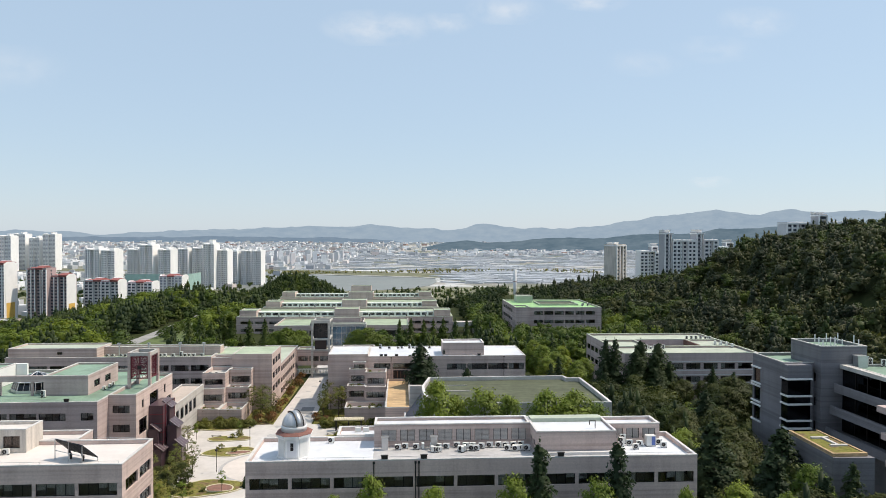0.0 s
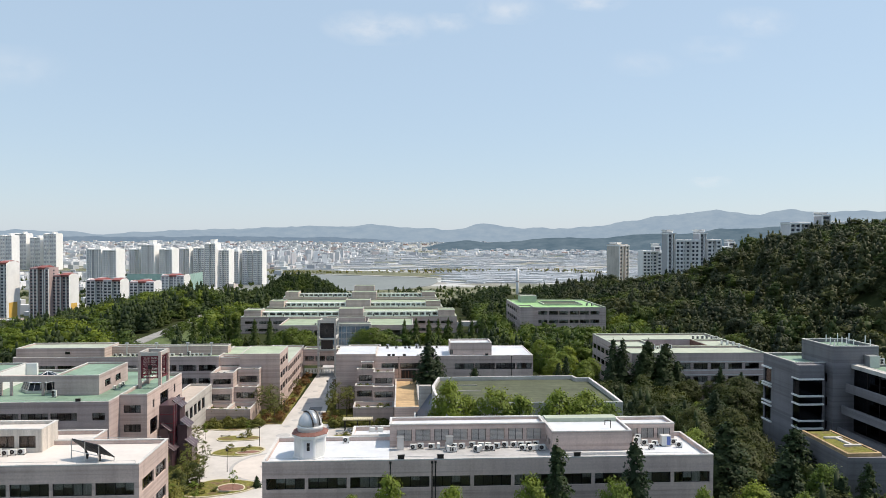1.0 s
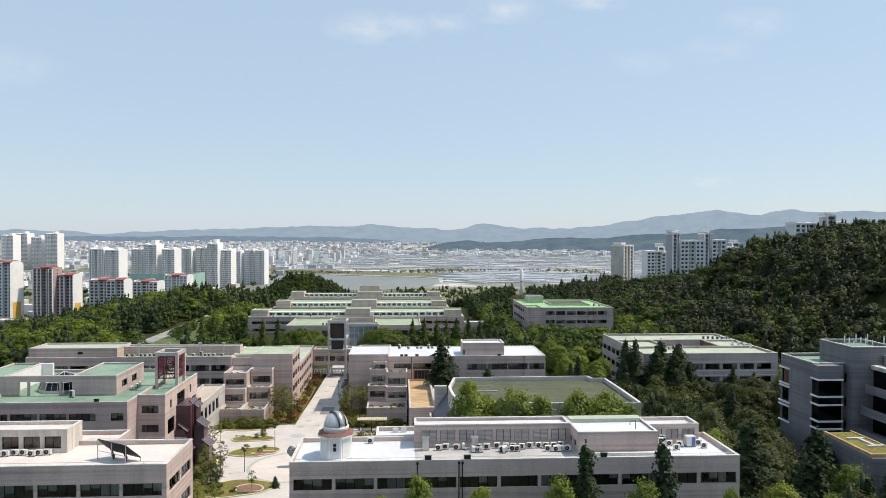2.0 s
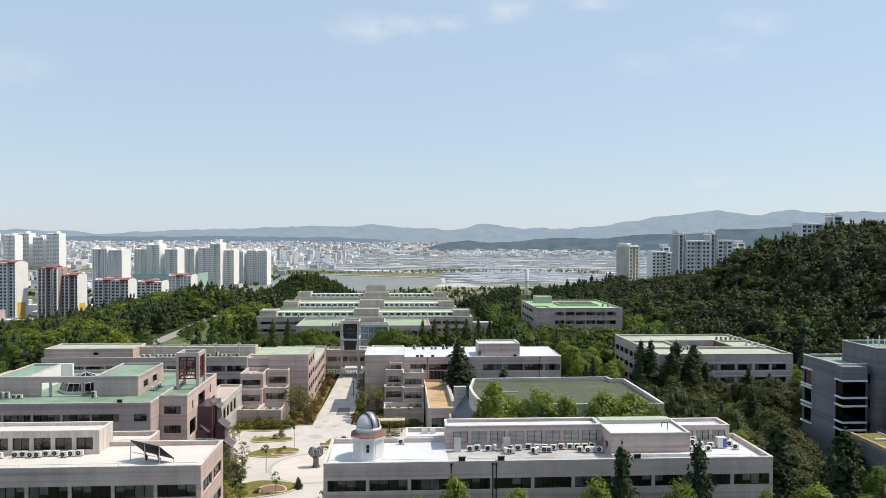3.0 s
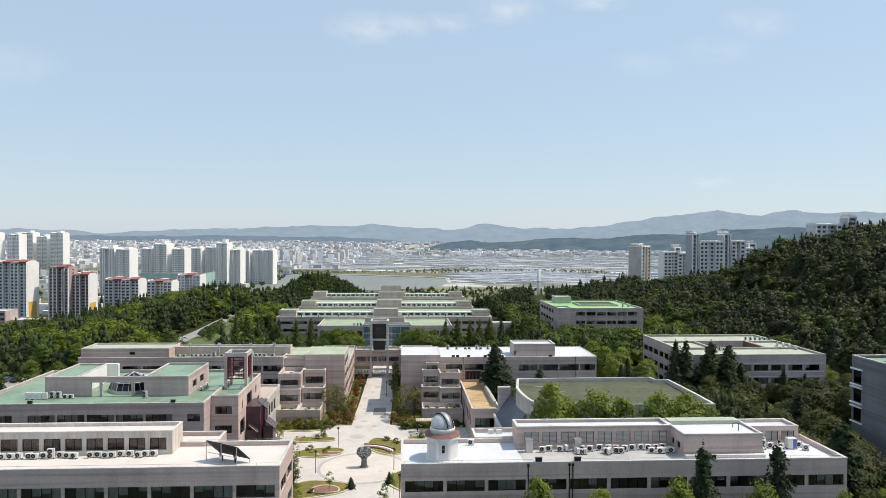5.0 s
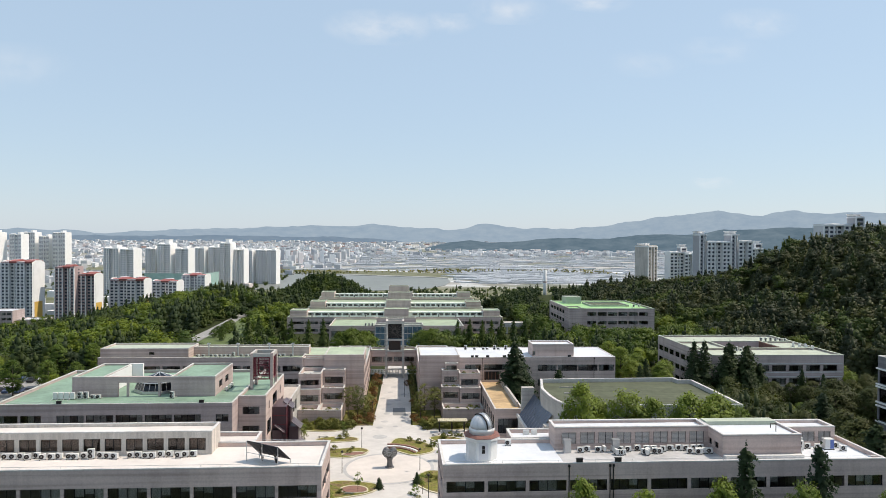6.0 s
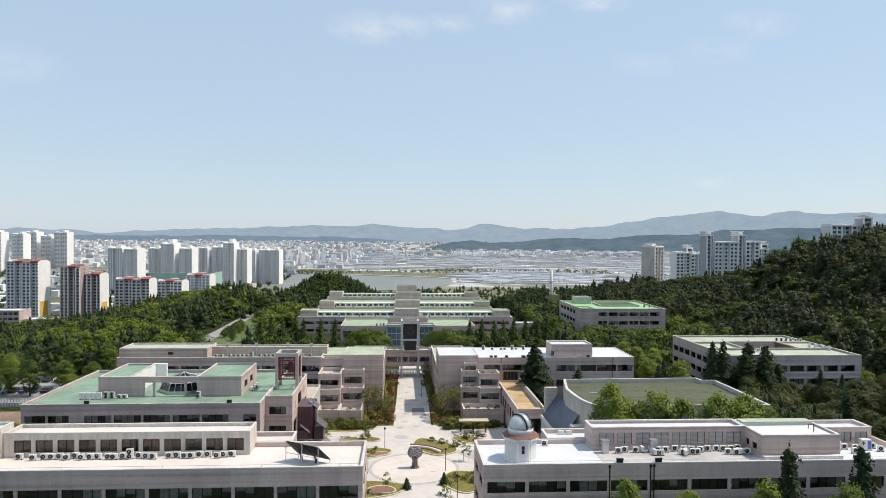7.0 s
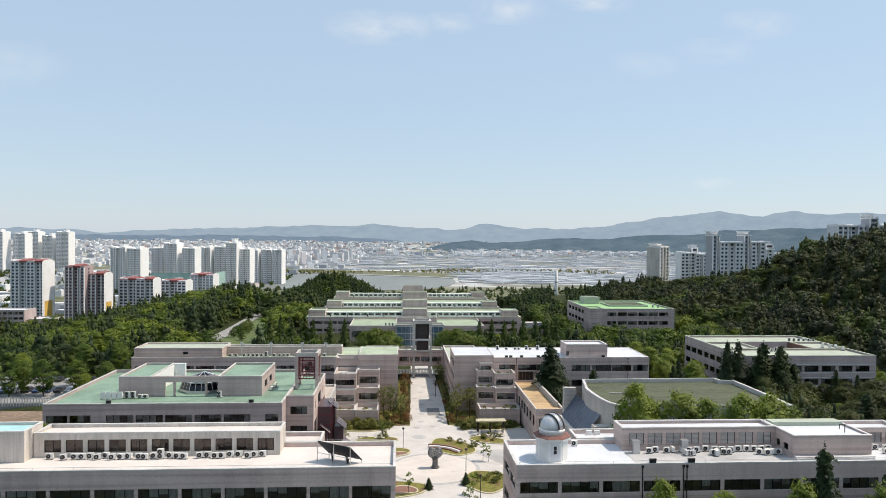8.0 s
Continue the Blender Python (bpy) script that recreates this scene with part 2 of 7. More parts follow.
# ---- mesh helpers ----
class Mesh:
    """Collects corners and faces of one part."""

    def __init__(self):
        self.v, self.f = [], []

    def face(self, *pts):
        k = len(self.v)
        self.v += [tuple(p) for p in pts]
        self.f.append(tuple(range(k, k + len(pts))))
        return self

    def box(self, x0, x1, y0, y1, z0, z1):
        k = len(self.v)
        self.v += [(x, y, z) for z in (z0, z1) for y in (y0, y1) for x in (x0, x1)]
        self.f += [tuple(k + i for i in q) for q in ((0, 2, 3, 1), (4, 5, 7, 6), (0, 1, 5, 4), (2, 6, 7, 3), (0, 4, 6, 2), (1, 3, 7, 5))]
        return self

    def prism(self, outline, z0, z1):
        """A level slab over an outline that runs counter-clockwise."""
        n, k = len(outline), len(self.v)
        self.v += [(x, y, z0) for x, y in outline] + [(x, y, z1) for x, y in outline]
        self.f += [tuple(range(k + n - 1, k - 1, -1)), tuple(range(k + n, k + 2 * n))]
        self.f += [(k + i, k + (i + 1) % n, k + n + (i + 1) % n, k + n + i) for i in range(n)]
        return self

    def tube(self, a, b, r0, r1=None, sides=8):
        a, b = Vector(a), Vector(b)
        r1 = r0 if r1 is None else r1
        q = (b - a).to_track_quat("Z", "Y")
        k = len(self.v)
        for c, r in ((a, r0), (b, r1)):
            for i in range(sides):
                t = 2 * math.pi * i / sides
                self.v.append(tuple(c + q @ Vector((r * math.cos(t), r * math.sin(t), 0))))
        self.f += [(k + i, k + (i + 1) % sides, k + sides + (i + 1) % sides, k + sides + i) for i in range(sides)]
        self.f += [tuple(range(k + sides - 1, k - 1, -1)), tuple(range(k + sides, k + 2 * sides))]
        return self

    def lathe(self, rings, cx=0.0, cy=0.0, sides=24, turn=0.0):
        """Rings of (radius, z) round an upright axis, closed at both ends."""
        k = len(self.v)
        for r, z in rings:
            for i in range(sides):
                t = 2 * math.pi * i / sides + turn
                self.v.append((cx + r * math.cos(t), cy + r * math.sin(t), z))
        for j in range(len(rings) - 1):
            for i in range(sides):
                a, b = k + j * sides + i, k + j * sides + (i + 1) % sides
                self.f.append((a, b, b + sides, a + sides))
        self.f += [tuple(range(k + sides - 1, k - 1, -1)), tuple(range(k + (len(rings) - 1) * sides, k + len(rings) * sides))]
        return self

    def weld(self):
        """Joins corners that lie on one another."""
        at, new_v, index = {}, [], []
        for p in self.v:
            key = (round(p[0], 4), round(p[1], 4), round(p[2], 4))
            if key not in at:
                at[key] = len(new_v)
                new_v.append(p)
            index.append(at[key])
        self.v, self.f = new_v, [tuple(index[i] for i in q) for q in self.f]
        return self

    def data(self, name, material, smooth=False):
        me = bpy.data.meshes.new(name)
        me.from_pydata(self.v, [], self.f)
        me.materials.append(material)
        if smooth:
            me.polygons.foreach_set("use_smooth", [True] * len(me.polygons))
        me.update()
        return me


def part(name, mesh, material, parent, label="", smooth=False):
    ob = new(name, mesh.data(name, material, smooth) if isinstance(mesh, Mesh) else mesh)
    ob.parent = parent
    return tagged(ob, label)


def thing(name, label, category, x=0.0, y=0.0, z=0.0, turn=0.0, group="", kind=""):
    ob = tagged(new(name), label, category, group, kind)
    ob.matrix_world = pose(x, y, z, 0, 0, turn)
    return ob


def solid(name, mesh, material, label, category, group="", kind="", smooth=False):
    return tagged(new(name, mesh.data(name, material, smooth)), label, category, group, kind)


# ---- buildings ----
WINDOWS = {}
FACING = {"S": 0, "E": 90, "N": 180, "W": -90}
luck = random.Random(7)


def window_meshes(w, h, n):
    key = (round(w, 2), round(h, 2), n)
    if key not in WINDOWS:
        w, h, n = key
        bar, f = 0.07, Mesh()
        f.box(0, w, 0.02, 0.10, 0, bar).box(0, w, 0.02, 0.10, h - bar, h)
        for i in range(n + 1):
            x = (w - bar) * i / n
            f.box(x, x + bar, 0.02, 0.10, bar, h - bar)
        g = Mesh().box(bar, w - bar, 0.055, 0.065, bar, h - bar)
        b = Mesh().box(0, w / n - bar, 0.14, 0.16, 0, h)
        WINDOWS[key] = (f.data("window", DARK_FRAME), b.data("blind", BLIND), [(g.data("pane", m), m) for m in (GLASS, GLASS_BROWN, GLASS_DARK)])
    return WINDOWS[key]


def window(parent, side, at, u0, u1, v0, v1, n, glass, deep):
    """A framed window with its panes in an opening of the wall at the plane 'at'."""
    frame_mesh, blind_mesh, panes = window_meshes(u1 - u0, v1 - v0, n)
    ob = new("window", frame_mesh)
    turn = FACING[side]
    place = {"S": (u0, at + deep, v0), "E": (at - deep, u0, v0), "N": (u1, at - deep, v0), "W": (at + deep, u1, v0)}[side]
    ob.parent = parent
    ob.matrix_local = pose(*place, 0, 0, turn)
    for mesh, m in panes:
        if m is glass:
            new("pane", mesh).parent = ob
    if glass is not GLASS_DARK:
        for i in range(n):
            if luck.random() < (0.5 if glass is GLASS else 0.92):
                bl = new("blind", blind_mesh)
                bl.parent = ob
                bl.matrix_local = pose((u1 - u0) / n * i + 0.05, 0, 0)
                if luck.random() < 0.5:
                    cut = luck.uniform(0.35, 0.7)
                    bl.matrix_local = pose((u1 - u0) / n * i + 0.05, 0, (v1 - v0) * (1 - cut)) @ Matrix.Diagonal((1, 1, cut, 1))


def walled(mesh, side, at, a0, a1, z0, z1, holes, thick):
    """One outer wall with thickness, and openings that go through it."""
    us = sorted({a0, a1, *[h[0] for h in holes], *[h[1] for h in holes]})
    vs = sorted({z0, z1, *[h[2] for h in holes], *[h[3] for h in holes]})
    sign = {"S": 1, "W": 1, "N": -1, "E": -1}[side]

    def pt(u, v, d):
        return (u, at + sign * d, v) if side in "SN" else (at + sign * d, u, v)

    for i in range(len(us) - 1):
        run = None
        for j in range(len(vs) - 1):
            cu, cv = (us[i] + us[i + 1]) / 2, (vs[j] + vs[j + 1]) / 2
            inside = any(h[0] < cu < h[1] and h[2] < cv < h[3] for h in holes)
            if not inside and run is None:
                run = vs[j]
            if run is not None and (inside or j == len(vs) - 2):
                top = vs[j] if inside else vs[j + 1]
                for d in (0, thick):
                    mesh.face(pt(us[i], run, d), pt(us[i + 1], run, d), pt(us[i + 1], top, d), pt(us[i], top, d))
                run = None
    for u0, u1 in zip(us, us[1:]):
        mesh.face(pt(u0, z0, 0), pt(u1, z0, 0), pt(u1, z0, thick), pt(u0, z0, thick))
    for u0, u1, v0, v1, *_ in holes:
        ring = [(u0, v0), (u1, v0), (u1, v1), (u0, v1)]
        for (a, b), (c, d) in zip(ring, ring[1:] + ring[:1]):
            mesh.face(pt(a, b, 0), pt(c, d, 0), pt(c, d, thick), pt(a, b, thick))


def row(u0, u1, count, gap, v0, v1, n=4):
    """A row of equal openings between u0 and u1, gap apart."""
    w = (u1 - u0 - gap * (count - 1)) / count
    return [(u0 + i * (w + gap), u0 + i * (w + gap) + w, v0, v1, n) for i in range(count)]


def block(parent, x0, x1, y0, y1, z0, z1, wall, roof, openings=None, drop=0.5, glass=GLASS, coping=COPING, deep=0.16, cap=0.14, rim=0.32, core=True):
    """A flat-roofed volume: walls with openings and windows, a sunk roof, and a coping round it."""
    openings = openings or {}
    t = 0.3
    for side, at, a0, a1 in (("S", y0, x0, x1), ("N", y1, x0, x1), ("W", x0, y0, y1), ("E", x1, y0, y1)):
        m = Mesh()
        walled(m, side, at, a0, a1, z0, z1, openings.get(side, []), t)
        part("wall", m.weld(), wall, parent)
    part("roof", Mesh().box(x0 + 0.02, x1 - 0.02, y0 + 0.02, y1 - 0.02, z1 - drop - 0.2, z1 - drop), roof, parent)
    c, p = Mesh(), 0.04
    c.box(x0 - p, x1 + p, y0 - p, y0 + rim, z1, z1 + cap).box(x0 - p, x1 + p, y1 - rim, y1 + p, z1, z1 + cap)
    c.box(x0 - p, x0 + rim, y0 + rim, y1 - rim, z1, z1 + cap).box(x1 - rim, x1 + p, y0 + rim, y1 - rim, z1, z1 + cap)
    part("coping", c, coping, parent)
    inset = min(4.0, (x1 - x0) / 3, (y1 - y0) / 3)
    if core and openings:
        k = Mesh().box(x0 + inset, x1 - inset, y0 + inset, y1 - inset, z0, z1 - drop - 0.25)
        part("room_core", k, DARK_ROOM, parent)
    for side, holes in openings.items():
        at = {"S": y0, "N": y1, "W": x0, "E": x1}[side]
        for u0, u1, v0, v1, n in holes:
            if n:
                window(parent, side, at, u0, u1, v0, v1, n, glass, deep)


# ---- ground ----
PLAIN = -26.0


def smooth(a, b, x):
    t = np.clip((x - a) / (b - a), 0, 1)
    return t * t * (3 - 2 * t)


def height(x, y):
    """Height of the ground: the campus shelf, the wooded hills beside it, and the river plain beyond."""
    x, y = np.asarray(x, float), np.asarray(y, float)
    flank = smooth(20, 80, x) + 1 - smooth(-165, -110, x)
    shelf = smooth(-300, -115, x) * (1 - smooth(0.0, 1.0, (y - 425 - 70 * flank) / 150))
    z = PLAIN + shelf * (-PLAIN + 4.5 * flank * smooth(380, 470, y))
    z = z + 35.0 * np.exp(-(((x + 89) / 48) ** 2 + ((y - 585) / 52) ** 2))
    ridge = np.interp(x, [105, 134, 150, 157, 168, 188, 208, 226, 250, 320, 420, 900, 1400], [0, 12, 17, 22, 33, 40, 43.5, 47, 48, 54, 58, 40, 10])
    z = z + ridge * smooth(110, 215, y) * (1 - smooth(345, 430, y))
    z = z + 38.0 * smooth(2300, 4600, np.hypot(x, y))
    z = z + 14 * smooth(100, 200, x) * (1 - smooth(700, 900, x)) * smooth(360, 430, y) * (1 - smooth(560, 760, y))
    return z


def ground_at(x, y):
    return float(height(x, y))


def spaced(near, fine, far, count):
    """Even steps up to near, then growing steps out to far."""
    a = np.arange(-near, near + fine / 2, fine)
    g = near * (far / near) ** (np.arange(1, count + 1) / count)
    return np.concatenate([-g[::-1], a, g])


def sheet(name, xs, ys, material, fn):
    gx, gy = np.meshgrid(xs, ys)
    v = np.column_stack([gx.ravel(), gy.ravel(), fn(gx, gy).ravel()])
    w, h = len(xs), len(ys)
    i = (np.arange(h - 1)[:, None] * w + np.arange(w - 1)[None, :]).ravel()
    f = np.column_stack([i, i + 1, i + w + 1, i + w])
    return bulk(name, v, f, material)


def bulk(name, v, f, material, normals=None, tone=None):
    """A mesh of many quads from arrays; leaves take the rounded normals of their crown."""
    me = bpy.data.meshes.new(name)
    me.vertices.add(len(v))
    me.vertices.foreach_set("co", np.asarray(v, np.float32).ravel())
    me.loops.add(f.size)
    me.loops.foreach_set("vertex_index", f.ravel().astype(np.int32))
    me.polygons.add(len(f))
    me.polygons.foreach_set("loop_start", np.arange(0, f.size, f.shape[1], dtype=np.int32))
    me.update(calc_edges=True)
    me.validate()
    me.polygons.foreach_set("use_smooth", [normals is not None] * len(f))
    if normals is not None:
        me.normals_split_custom_set_from_vertices(np.asarray(normals, np.float32))
        me.attributes.new("tree_tone", "FLOAT", "POINT").data.foreach_set("value", np.full(len(v), 0.5, np.float32) if tone is None else np.asarray(tone, np.float32))
    me.materials.append(material)
    return me


def ground_material():
    """Woodland soil and grass near by; far out a patchwork of fields, plastic greenhouses and roofs on the plain."""
    n = Nodes("ground_cover")
    soil = n.ramp(n.noise(n.position(), 0.35, 6.0), (0.3, (0.020, 0.027, 0.010)), (0.55, (0.036, 0.046, 0.016)), (0.75, (0.06, 0.06, 0.03)))
    cells = n.node("TexVoronoi", {"feature": "F1"}, Vector=n.position(0.010, 0.022, 0.0), Scale=1.0, Randomness=0.85)
    tone = n.node("SeparateColor", Color=cells.outputs["Color"])
    # Distance haze sits in this palette: field tones pulled towards blue-grey.
    fields = n.ramp(tone.outputs[0], (0.0, (0.15, 0.165, 0.13)), (0.22, (0.23, 0.225, 0.195)), (0.38, (0.36, 0.345, 0.325)), (0.60, (0.46, 0.46, 0.46)), (0.8, (0.60, 0.61, 0.62)))
    fields.node.color_ramp.interpolation = "CONSTANT"
    rows = n.noise(n.position(0.004, 0.08, 0.0), 1.0, 4.0)
    fields = n.mix(n.ramp(rows, (0.50, (0, 0, 0)), (0.60, (0.85, 0.85, 0.85))), fields, (0.24, 0.245, 0.225))
    land = n.noise(n.position(0.0011, 0.0022, 0.0), 1.0, 3.0)
    fields = n.mix(n.ramp(land, (0.50, (0, 0, 0)), (0.62, (0.5, 0.5, 0.5))), fields, (0.17, 0.19, 0.15))
    low = n.node("SeparateXYZ", Vector=n.position())
    far = n.node("MapRange", Value=low.outputs["Y"])
    far.inputs[1].default_value, far.inputs[2].default_value = 950.0, 1040.0
    bank = n.node("MapRange", Value=low.outputs["Y"])
    bank.inputs[1].default_value, bank.inputs[2].default_value = 640.0, 820.0
    meadow = n.ramp(n.noise(n.position(0.02, 0.05, 0.0), 1.0, 5.0), (0.35, (0.10, 0.115, 0.06)), (0.55, (0.19, 0.195, 0.13)), (0.7, (0.33, 0.31, 0.25)))
    col = n.mix(far.outputs[0], n.mix(bank.outputs[0], soil, meadow), fields)
    b = n.node("BsdfPrincipled", Base_Color=col, Roughness=0.95)
    b.inputs["Specular IOR Level"].default_value = 0.1
    return n.done(b.outputs[0])


ground = tagged(new("ground", sheet("ground", spaced(420, 12, 4950, 26), np.concatenate([-spaced(60, 30, 900, 6)[:6][::-1] * -1, np.arange(-60, 700, 12), 700 * (4950 / 700) ** (np.arange(1, 40) / 39)]),
                                    ground_material(), height)),
                "wooded campus shelf falling to a plain of fields and greenhouses", "ground", kind="structure")
for p in ground.data.polygons:
    p.use_smooth = True


# ---- plants ----
def leaf_blades(centres, normals, size, rng, squash=1.0):
    """A small leaf clump at every centre, turned about its normal."""
    n = len(centres)
    nrm = normals + rng.normal(0, 0.65, (n, 3))
    nrm /= np.linalg.norm(nrm, axis=1, keepdims=True) + 1e-9
    a = np.cross(nrm, rng.normal(0, 1, (n, 3)))
    a /= np.linalg.norm(a, axis=1, keepdims=True) + 1e-9
    b = np.cross(nrm, a)
    s = size * rng.uniform(0.6, 1.35, (n, 1))
    k = rng.uniform(0.6, 1.0, (n, 1))
    v = np.stack([centres + a * s, centres - a * s * 0.5 + b * s * k * 0.87, centres - a * s * 0.5 - b * s * k * 0.87], 1)
    v[:, :, 2] = centres[:, None, 2] + (v[:, :, 2] - centres[:, None, 2]) * squash
    soft = normals / (np.linalg.norm(normals, axis=1, keepdims=True) + 1e-9) * 1.0 + nrm * 0.5
    soft /= np.linalg.norm(soft, axis=1, keepdims=True) + 1e-9
    return v.reshape(-1, 3), np.arange(3 * n).reshape(-1, 3), np.repeat(soft, 3, axis=0)


def broad_crown(rng, tall, wide, clumps, leaves, size, foot=0.2, waist=0.5):
    """Points of an egg-shaped crown: small lobes of leaves along ragged boughs, with gaps between them."""
    c, nr = [], []
    phase = rng.uniform(0, 6.28, 3)
    per = max(3, leaves // clumps)
    for i in range(clumps):
        t = rng.uniform(0, 2 * math.pi)
        u = rng.uniform(0.02, 1.0) ** 0.8
        girth = (u / waist) ** 0.55 if u < waist else math.cos((u - waist) / (1 - waist) * math.pi / 2) ** 0.55
        girth *= 1 + 0.16 * math.sin(2 * t + phase[0]) + 0.12 * math.sin(3 * t + 5 * u + phase[1])
        reach = wide * girth * 0.86 * math.sqrt(rng.uniform(0.18, 1.0))
        r = wide * rng.uniform(0.15, 0.31) * (1.5 if clumps < 30 else 1.0)
        centre = np.array([reach * math.cos(t), reach * math.sin(t), tall * (foot + (0.96 - foot) * u) - r * 0.3])
        d = rng.normal(0, 1, (per, 3))
        d /= np.linalg.norm(d, axis=1, keepdims=True)
        d[:, 2] = np.where(d[:, 2] < -0.3, -d[:, 2], d[:, 2])
        c.append(centre + d * r * rng.uniform(0.3, 1.15, (per, 1)) * [1, 1, 0.8])
        nr.append(d * 0.7 + [0, 0, 0.3] + (centre - [0, 0, tall * 0.5]) / (wide * 1.0))
    return leaf_blades(np.concatenate(c), np.concatenate(nr), size, rng)


def spire_crown(rng, tall, wide, leaves, size, first=0.10, whorls=16, boughs=6):
    """Points of a conifer: tiers of drooping boughs, narrower to the top."""
    c, nr = [], []
    total = sum((1 - i / whorls) + 0.25 for i in range(whorls))
    for i in range(whorls):
        h = first + (1 - first) * i / whorls
        per = max(2, int(leaves * ((1 - i / whorls) + 0.25) / total / boughs))
        reach = wide * (1 - h) ** 0.68 * rng.uniform(0.8, 1.1) + 0.10
        for j in range(boughs):
            t = 2 * math.pi * j / boughs + rng.uniform(-0.4, 0.4) + i * 0.7
            length = reach * rng.uniform(0.38, 1.2)
            lift = rng.normal(0, 0.45 * tall / whorls)
            s = rng.uniform(0.03, 1.0, per) ** 0.62
            fan = rng.normal(0, 0.20, per) * (1.1 - 0.7 * s) * length
            p = np.column_stack([np.cos(t) * length * s - np.sin(t) * fan, np.sin(t) * length * s + np.cos(t) * fan,
                                 tall * h + lift + 0.10 * length * s - 0.42 * length * s ** 2 - np.abs(rng.normal(0, 0.012 * tall + 0.03, per))])
            c.append(p)
            nr.append(np.tile([0.85 * math.cos(t), 0.85 * math.sin(t), 0.6], (per, 1)))
    tip = np.column_stack([rng.normal(0, 0.05, (14, 2)), tall * rng.uniform(0.93, 1.02, 14)])
    c.append(tip)
    nr.append(np.tile([0.0, 0.0, 1.0], (14, 1)))
    return leaf_blades(np.concatenate(c), np.concatenate(nr), size, rng, 0.85)


def trunk_mesh(rng, tall, girth, limbs, spread):
    m = Mesh()
    m.tube((0, 0, -0.4), (0.05, 0, tall * 0.45), girth, girth * 0.7, 8)
    m.tube((0.05, 0, tall * 0.45), (rng.normal(0, 0.15), rng.normal(0, 0.15), tall * 0.9), girth * 0.7, girth * 0.15, 6)
    for i in range(limbs):
        t = rng.uniform(0, 2 * math.pi)
        h = tall * rng.uniform(0.28, 0.7)
        m.tube((0, 0, h), (spread * math.cos(t), spread * math.sin(t), h + tall * 0.2), girth * 0.35, girth * 0.08, 5)
    return m.data("trunk", BARK)


TREE_KINDS = {}


def tree_kind(kind):
    if kind in TREE_KINDS:
        return TREE_KINDS[kind]
    rng = np.random.default_rng(abs(hash_name(kind)))
    base = kind.split("_")[0]
    if base == "broad":
        crown, mat, trunk = broad_crown(rng, 10, 3.4, 180, 9500, 0.155, 0.10), LEAF_BROAD, trunk_mesh(rng, 10, 0.2, 7, 1.8)
    elif base == "olive":
        crown, mat, trunk = broad_crown(rng, 8, 2.4, 44, 1150, 0.15, 0.3), LEAF_OLIVE, trunk_mesh(rng, 8, 0.13, 8, 1.6)
    elif base == "spruce":
        crown, mat, trunk = spire_crown(rng, 14, 3.3, 15000, 0.155, 0.06, 26, 11), LEAF_DARK, trunk_mesh(rng, 14, 0.2, 0, 0)
    elif base == "cedar":
        crown, mat, trunk = spire_crown(rng, 14, 4.3, 19000, 0.18, 0.03, 26, 12), LEAF_DARK, trunk_mesh(rng, 14, 0.24, 0, 0)
    elif base == "shade":
        crown, mat, trunk = broad_crown(rng, 10, 4.0, 170, 11000, 0.16, 0.12), LEAF_SHADE, trunk_mesh(rng, 10, 0.22, 7, 2.2)
    elif base == "leafy":
        crown, mat, trunk = broad_crown(rng, 10, 3.8, 90, 5000, 0.20, 0.10), LEAF_GREEN, trunk_mesh(rng, 10, 0.2, 6, 1.8)
    elif base == "column":
        crown, mat, trunk = spire_crown(rng, 10, 2.7, 4200, 0.24, 0.04, 18, 9), LEAF_COLUMN, trunk_mesh(rng, 10, 0.16, 0, 0)
    elif base == "dome":
        crown, mat, trunk = broad_crown(rng, 7, 4.2, 100, 5200, 0.18, 0.12, 0.4), LEAF_GREEN, trunk_mesh(rng, 7, 0.2, 6, 2.0)
    elif base == "russet":
        crown, mat, trunk = broad_crown(rng, 2.6, 1.9, 22, 700, 0.15, 0.15), LEAF_RED, trunk_mesh(rng, 2.6, 0.07, 5, 0.8)
    elif base == "sapling":
        crown, mat, trunk = broad_crown(rng, 4.5, 1.1, 16, 260, 0.16, 0.4), LEAF_BROAD, trunk_mesh(rng, 4.5, 0.05, 5, 0.7)
    else:
        crown, mat, trunk = broad_crown(rng, 1.6, 1.3, 18, 420, 0.15, 0.05), LEAF_OLIVE, None
    TREE_KINDS[kind] = (bulk("crown", crown[0], crown[1], mat, crown[2]), trunk)
    return TREE_KINDS[kind]


def hash_name(text):
    return sum((i + 3) * ord(ch) * 131 for i, ch in enumerate(text))


TREE_LABELS = {"broad": ("broadleaf_tree", "fresh green broadleaf tree with a dense rounded crown", "tree"),
               "olive": ("ornamental_tree", "thin olive-green ornamental tree with open branches", "tree"),
               "spruce": ("conifer_tree", "dark green conifer with drooping tiers of boughs", "tree"),
               "cedar": ("cedar_tree", "broad dark cedar with drooping boughs to the ground", "tree"),
               "shade": ("shade_tree", "dark green spreading broadleaf tree", "tree"),
               "column": ("cypress_tree", "narrow pointed green cypress tree", "tree"),
               "leafy": ("broadleaf_tree", "green broadleaf tree with a full crown", "tree"),
               "dome": ("round_tree", "bright green tree with a broad round dome of leaves", "tree"),
               "russet": ("maple_shrub", "low russet-leaved maple shrub in a bed", "shrub"),
               "sapling": ("sapling", "young green sapling with a thin stem", "tree"),
               "shrub": ("shrub", "rounded olive-green shrub in a planting bed", "shrub")}


